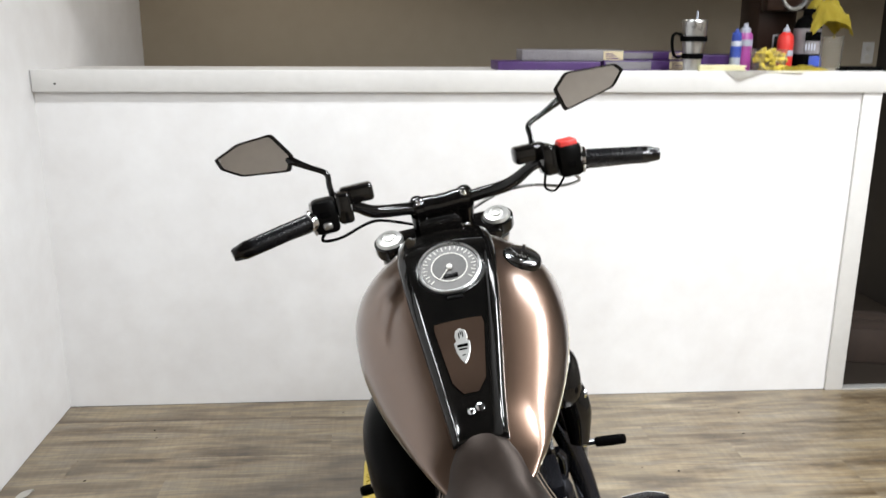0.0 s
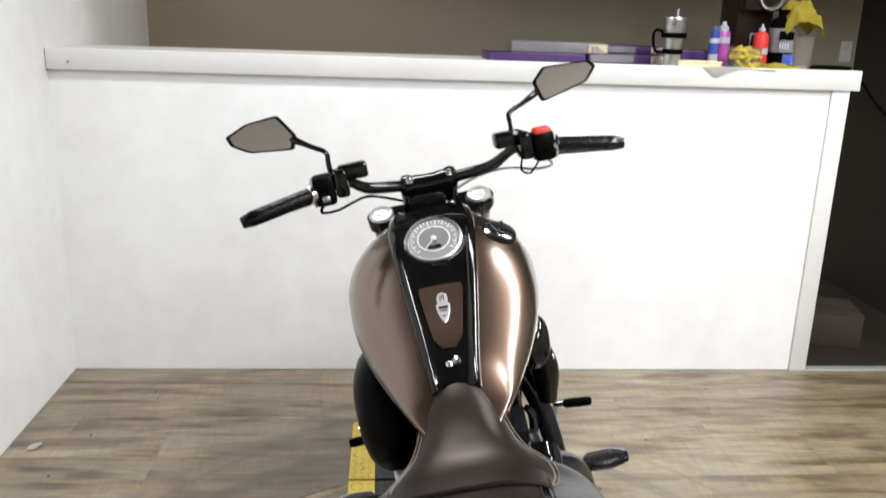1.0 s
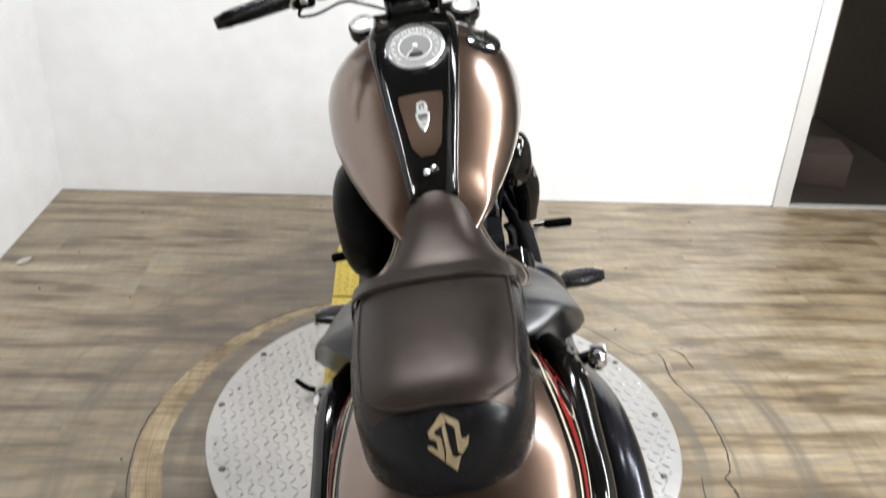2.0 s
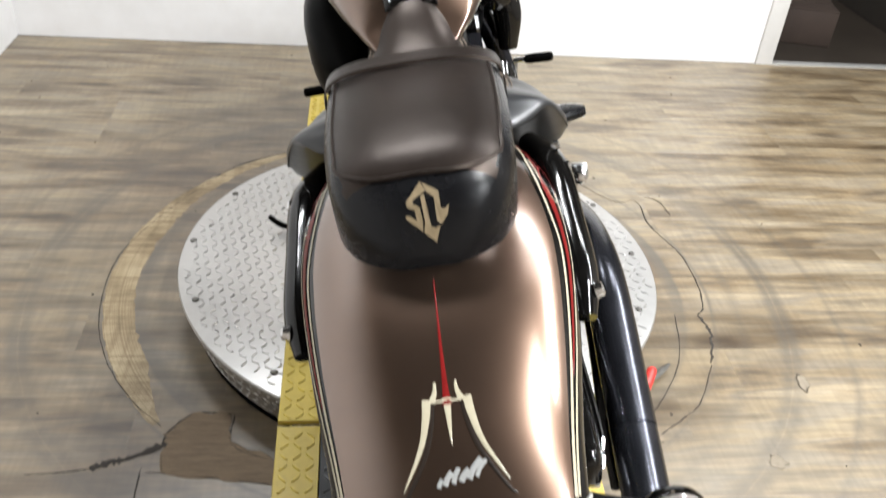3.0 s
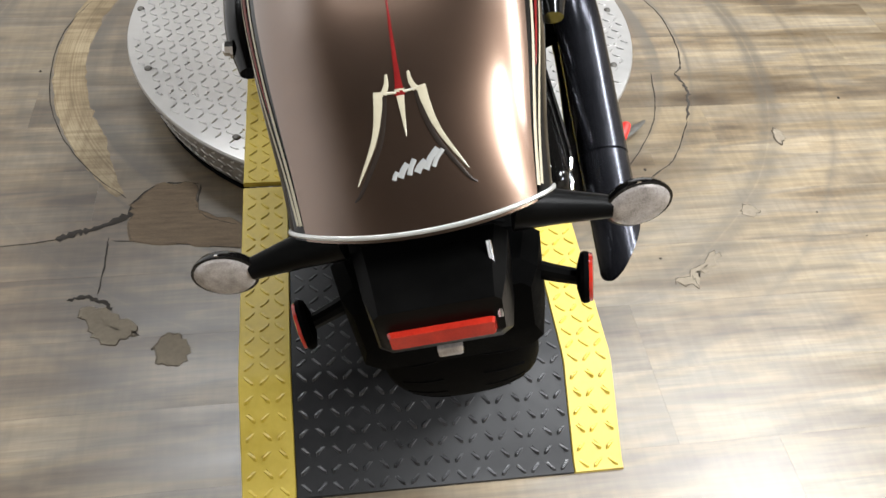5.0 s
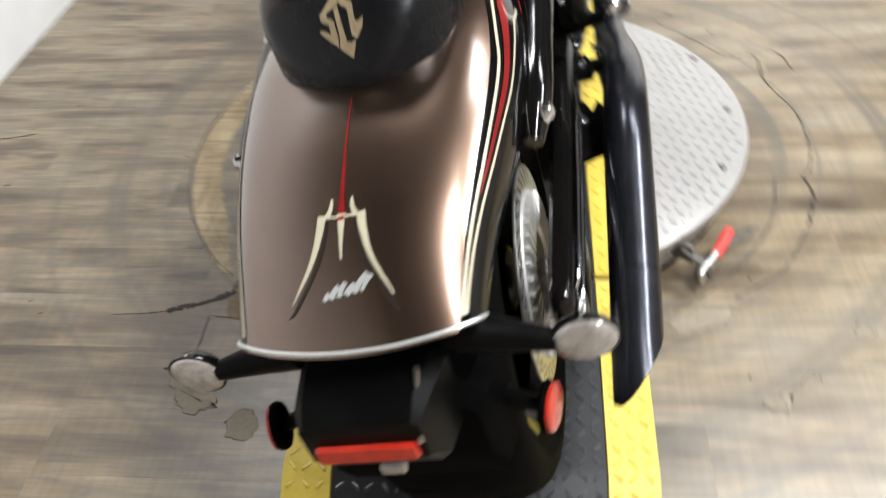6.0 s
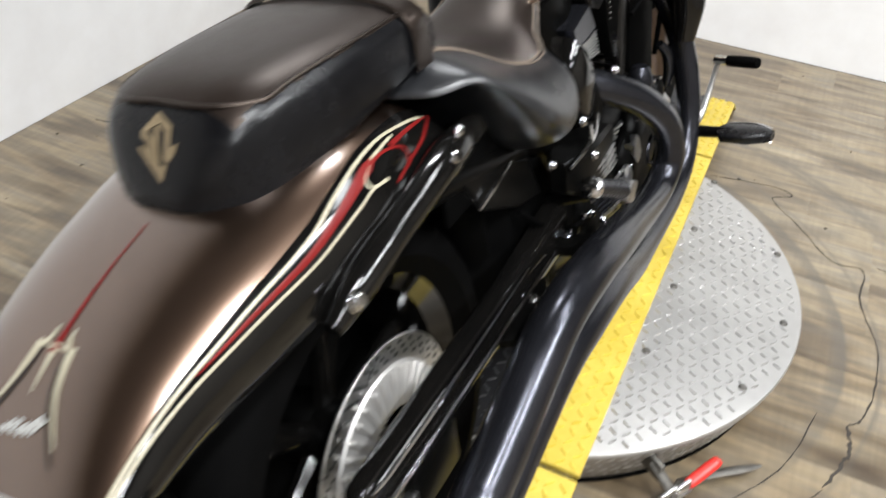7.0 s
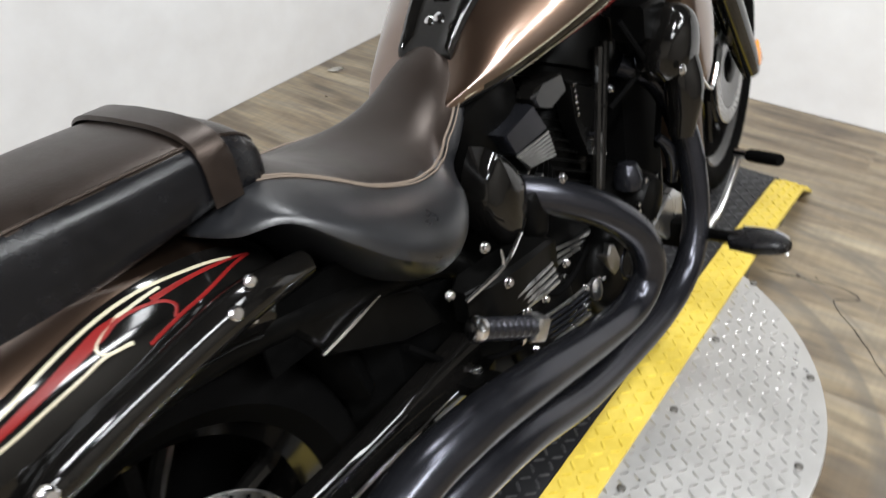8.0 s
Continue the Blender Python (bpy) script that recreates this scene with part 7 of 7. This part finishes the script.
passage_box()
cord = part("power_cable", tubed([(3.174, 5.15, 1.29), (3.1745, 5.06, 1.235), (3.174, 4.93, 1.155), (3.1745, 4.80, 1.09), (3.174, 4.6, 1.02)], 0.004, 8, 6), M_MATT)
tagged(cord, "thin black cord on the shaded wall", "cord")

# ---- floor: latch, cracks, worn patches, litter ----


def latch():
    root = empty("floor_latch", pose(0.012, -0.008, -0.026))
    tagged(root, "steel floor latch with a red handle beside the turntable", "latch")
    part("mount_plate", boxed((-0.030, -0.020, -0.005), (0.030, 0.020, 0.005), 0.002, along((0.948, 1.507, 0.112), (1.03, 1.44, 0.118)) @ Matrix.Translation((0, 0, 0.006)) @ Matrix.Rotation(radians(90), 4, "Y")), M_OLDSTEEL, root, "dark steel mounting plate")
    part("clamp_arm", tubed([(0.955, 1.500, 0.118), (0.985, 1.478, 0.108), (1.004, 1.470, 0.092), (1.014, 1.464, 0.072)], [0.011, 0.012, 0.012, 0.009], 8, 4, 0.7), M_OLDSTEEL, root, "grimy steel clamp arm")
    for dx, dy in ((0.010, 0.014), (-0.010, -0.014)):
        part("cheek", boxed((-0.004, -0.016, -0.022), (0.004, 0.024, 0.020), 0.003, pose(1.006 + dx, 1.474 + dy, 0.086, 20, 0, -38)), M_STEEL, root, "bare steel cheek")
    part("pivot_pin", tubed([(0.990, 1.452, 0.090), (1.024, 1.498, 0.090)], 0.0055, 8, 2), M_CHROME, root)
    part("lever", tubed([(1.006, 1.478, 0.092), (1.018, 1.494, 0.095), (1.030, 1.512, 0.097)], 0.006, 8, 3), M_STEEL, root)
    part("red_grip", tubed([(1.024, 1.502, 0.096), (1.029, 1.510, 0.097), (1.058, 1.560, 0.109), (1.063, 1.569, 0.111)], [0.009, 0.0115, 0.0115, 0.009], 14, 3, 0.8), M_REDPLASTIC, root, "red plastic handle")
    part("flat_bar", tubed([(1.010, 1.52, 0.070), (1.06, 1.575, 0.060), (1.11, 1.62, 0.054), (1.147, 1.655, 0.048)], [0.009, 0.009, 0.010, 0.004], 8, 3, 0.35), M_OLDSTEEL, root, "flat grey steel bar")
    part("bar_link", tubed([(1.006, 1.490, 0.086), (1.010, 1.52, 0.070)], 0.006, 8, 2), M_OLDSTEEL, root)


latch()
M_TORN = material("dirty_torn_edge", (0.085, 0.068, 0.048), 0.9)
M_CRACK = material("crack_dirt", (0.035, 0.029, 0.023), 0.9)
M_SUBFLOOR = worn(material("bare_subfloor", (0.34, 0.29, 0.22), 0.8), (0.15, 0.122, 0.086), (0.25, 0.212, 0.158), 11.0, None, 0.4, 80)
M_BROWNPATCH = worn(material("brown_bare_board", (0.2, 0.13, 0.07), 0.7), (0.085, 0.056, 0.030), (0.185, 0.128, 0.072), 9.0, None, 0.3, 60, (2, 12, 1))
M_TANRING = material("worn_tan_backing", (0.36, 0.25, 0.13), 0.55)


def ring_scratches():
    """Tan backing scored in circles round the middle of the rings, with the weave of the boards across it."""
    m = M_TANRING
    geo = m.node_tree.nodes.new("ShaderNodeNewGeometry")
    off = node(m, "ShaderNodeVectorMath")
    off.operation = "SUBTRACT"
    link(m, geo.outputs["Position"], off.inputs[0])
    off.inputs[1].default_value = (RING_X, RING_Y, 0)
    far = node(m, "ShaderNodeVectorMath")
    far.operation = "LENGTH"
    link(m, off.outputs[0], far.inputs[0])
    round_ = noise_of(m, far.outputs["Value"], 160.0, 3, 0.6)
    along_x = noise_of(m, coords(m, (4, 60, 1)), 1.0, 4, 0.55)
    across = noise_of(m, coords(m, (45, 3, 1)), 1.0, 3, 0.5)
    blot = noise_of(m, coords(m, (5, 8, 1)), 1.0, 4, 0.6)
    base = ramp(m, blot, [(0.30, (0.20, 0.145, 0.075)), (0.52, (0.34, 0.265, 0.155)), (0.70, (0.43, 0.35, 0.22))])
    for source, much in ((round_, 0.75), (along_x, 0.6), (across, 0.45)):
        base = mix(m, much, base, ramp(m, source, [(0.36, (0.52, 0.46, 0.38)), (0.54, (1, 1, 1))]), "MULTIPLY")
    link(m, base, bsdf(m).inputs["Base Color"])


ring_scratches()


def crack(points, half, seed):
    """A jagged split in the vinyl: a dark sliver with a lifted edge."""
    rng = random.Random(seed)
    bm = bmesh.new()
    rows = []
    line = spline([(*p, 0) for p in points], 7)
    for i, p in enumerate(line):
        d = (line[min(i + 1, len(line) - 1)] - line[max(i - 1, 0)]).normalized()
        n = Vector((-d.y, d.x, 0))
        h = half * rng.uniform(0.4, 1.3) * (1 if 0 < i < len(line) - 1 else 0.2)
        p = p + n * rng.uniform(-1, 1) * min(half, 0.004) * 0.7
        rows.append([p - n * h + Vector((0, 0, 0.0006)), p + Vector((0, 0, 0.0011)), p + n * h + Vector((0, 0, 0.0006))])
    loft(bm, rows, closed=False)
    tagged(part("crack", bm, M_CRACK, floor, "", 0), "dark crack in the vinyl")


def patch(cx, cy, rx, ry, mat, label, seed, jag=0.12, n=44, z=0.0012, corners=None):
    """A torn-out patch of floor with a raised ragged edge."""
    rng = random.Random(seed)
    if corners:
        outline = []
        for i, (x, y) in enumerate(corners):
            x2, y2 = corners[(i + 1) % len(corners)]
            for k in range(5):
                f = k / 5
                outline.append((x + (x2 - x) * f + rng.uniform(-1, 1) * jag * 0.02, y + (y2 - y) * f + rng.uniform(-1, 1) * jag * 0.02))
    else:
        outline = []
        for k in range(n):
            a = 2 * math.pi * k / n
            q = 1 + jag * (math.sin(2 * a + seed) + 0.7 * math.sin(3 * a + 2.1 * seed) + 0.4 * math.sin(7 * a + 1.3 * seed)) + rng.uniform(-0.03, 0.03)
            outline.append((cx + rx * q * math.cos(a), cy + ry * q * math.sin(a)))
    bm = bmesh.new()
    mx, my = sum(p[0] for p in outline) / len(outline), sum(p[1] for p in outline) / len(outline)
    ring = lambda k, h: [(mx + (x - mx) * k, my + (y - my) * k, h) for x, y in outline]
    loft(bm, [ring(1.03, 0.0002), ring(1.0, z), ring(0.94, z), ring(0.90, z * 0.75), ring(0.5, z * 0.7), ring(0.04, z * 0.7)])
    tagged(part("torn_patch", bm, mat, floor, "", 0), label)
    edge = bmesh.new()
    pts = [(x, y, z * 0.6) for x, y in outline] + [(*outline[0], z * 0.6)]
    size = 0.0011 if corners else 0.0020
    last = size
    for k, (a, b) in enumerate(zip(pts, pts[1:])):
        nxt = size * (0.7 + 0.6 * rng.random())
        if (k + 5 * seed) % len(outline) < 0.66 * len(outline):
            tube(edge, [a, b], [last, nxt], 5, 1, 0.6)
        last = nxt
    if len(edge.verts):
        tagged(part("torn_edge", edge, M_TORN, floor, "", 0), "dark torn edge")
    else:
        edge.free()


patch(0, 0, 0, 0, M_SUBFLOOR, "round bare patch in the vinyl", 2, 0.25, corners=[(0.081, 1.087), (0.093, 1.117), (0.118, 1.124), (0.136, 1.110), (0.146, 1.073), (0.128, 1.045), (0.093, 1.055)])
patch(0, 0, 0, 0, M_SUBFLOOR, "ragged bare patch in the vinyl", 5, 0.35, corners=[(-0.053, 1.190), (-0.010, 1.190), (0.046, 1.148), (0.048, 1.118), (0.012, 1.106), (-0.026, 1.127), (-0.045, 1.160)])
patch(0, 0, 0, 0, M_SUBFLOOR, "small bare hole in the vinyl", 6, 0.2, corners=[(1.303, 1.372), (1.325, 1.368), (1.336, 1.350), (1.314, 1.332), (1.292, 1.342)])
patch(1.487, 1.598, 0.012, 0.030, M_SUBFLOOR, "small bare hole in the vinyl", 7, 0.2)
patch(0, 0, 0, 0, M_SUBFLOOR, "narrow torn strip in the vinyl", 9, 0.35, corners=[(1.080, 1.163), (1.130, 1.197), (1.190, 1.240), (1.204, 1.230), (1.160, 1.196), (1.128, 1.180), (1.122, 1.150)])
patch(0, 0, 0, 0, M_SUBFLOOR, "bare tan patch along the worn ring", 10, 0.3, corners=[(0.932, 1.372), (1.005, 1.413), (1.074, 1.415), (1.045, 1.360), (0.955, 1.340)])
patch(0, 0, 0, 0, M_BROWNPATCH, "brown bare board where the vinyl is gone", 11, 0.3, corners=[(0.004, 1.462), (0.052, 1.521), (0.134, 1.519), (0.139, 1.436), (0.235, 1.386), (0.235, 1.325), (0.142, 1.338), (0.014, 1.360), (0.006, 1.43)])
crack([(-0.13, 1.372), (-0.095, 1.388), (-0.06, 1.398), (0.0, 1.43), (0.012, 1.44)], 0.0085, 1)
crack([(-0.030, 1.371), (-0.028, 1.295), (-0.030, 1.224)], 0.0016, 2)
crack([(-0.083, 1.214), (-0.053, 1.220), (-0.018, 1.204), (0.0, 1.185)], 0.0045, 3)
crack([(0.005, 1.43), (0.005, 1.464), (0.052, 1.519), (0.134, 1.519)], 0.0022, 4)
crack([(0.138, 1.515), (0.139, 1.436), (0.185, 1.402), (0.235, 1.384)], 0.0020, 5)
crack([(-0.25, 1.36), (-0.18, 1.365), (-0.13, 1.373)], 0.0013, 6)
crack([(-0.02, 1.362), (0.06, 1.352), (0.142, 1.338), (0.235, 1.322)], 0.0014, 7)
crack([(0.865, 2.700), (0.965, 2.722), (1.06, 2.735), (1.10, 2.71), (1.05, 2.665), (1.131, 2.570), (1.231, 2.445), (1.312, 2.440), (1.312, 2.300), (1.358, 2.150), (1.360, 2.00), (1.338, 1.895), (1.312, 1.862)], 0.0022, 8)
crack([(1.312, 1.862), (1.321, 1.80), (1.312, 1.756), (1.280, 1.668)], 0.0040, 10)
crack([(1.280, 1.668), (1.205, 1.538), (1.150, 1.490), (1.075, 1.437)], 0.0015, 14)
crack([(1.250, 1.865), (1.205, 1.694), (1.123, 1.559), (1.023, 1.453), (0.946, 1.394)], 0.0013, 15)
crack([(1.40, 2.36), (1.385, 2.45), (1.345, 2.475)], 0.0030, 16)
crack([(-0.86, 2.02), (-0.80, 2.03), (-0.74, 2.05)], 0.003, 12)
crack([(0.25, 2.755), (0.159, 2.714), (0.024, 2.626), (-0.076, 2.475), (-0.174, 2.290), (-0.238, 2.088), (-0.228, 1.867), (-0.173, 1.697), (-0.088, 1.563), (-0.010, 1.484)], 0.0018, 13)


def worn_ring():
    """The tan band that the turntable's arm has worn into the vinyl, as an arc of its own."""
    rng = random.Random(3)
    bm = bmesh.new()
    rows = []
    for i in range(80):
        a = radians(112 + 110 * i / 79)
        fade = min(1.0, 2.2 * i / 79, 8 * (1 - i / 79))
        r1 = 0.803 + rng.uniform(-0.003, 0.003)
        r0 = r1 - 0.074 * (0.25 + 0.75 * fade) + rng.uniform(-0.003, 0.003)
        rows.append([(RING_X + r * math.cos(a), RING_Y + r * math.sin(a), z) for r, z in ((r0, 0.0004), (r0 + 0.006, 0.0009), ((r0 + r1) / 2, 0.0009), (r1 - 0.006, 0.0009), (r1, 0.0004))])
    loft(bm, rows, closed=False)
    tagged(part("worn_ring", bm, M_TANRING, floor, "", 0), "tan ring worn into the vinyl")


worn_ring()
leaf = bmesh.new()
rows = []
for i in range(7):
    f = i / 6
    w = 0.020 * math.sin(math.pi * min(1, f * 0.9 + 0.08))
    rows.append([(-w, f * 0.06 - 0.03, 0.004 + 0.010 * f), (0, f * 0.06 - 0.03, 0.002 + 0.006 * f), (w, f * 0.06 - 0.03, 0.006 + 0.012 * f * f)])
loft(leaf, rows, closed=False)
bmesh.ops.solidify(leaf, geom=leaf.faces[:], thickness=0.0006)
scrap = part("paper_scrap", leaf, M_PAPERW, None, "", 60)
scrap.matrix_world = pose(-0.893, 3.01, 0.0, 0, 0, -50)
tagged(scrap, "small curled scrap of pale paper on the floor", "scrap")
rng = random.Random(21)
bm = bmesh.new()
for k in range(60):
    x, y = rng.uniform(-0.9, 1.8), rng.uniform(0.9, 3.6)
    if math.hypot(x - TURN_X, y - TURN_Y) < 0.62 or 0.2 < x < 0.9:
        continue
    r = rng.uniform(0.002, 0.006)
    lathe(bm, [(r, 0), (r * 0.8, 0.0012), (r * 0.2, 0.0016)], pose(x, y, 0, 0, 0, rng.uniform(0, 180)) @ Matrix.Diagonal((1, rng.uniform(0.4, 1.0), 1, 1)), 7)
tagged(part("floor_specks", bm, M_CRACK, None, "", 0), "small dark specks and chips on the floor", "specks", kind="stuff")

planks()
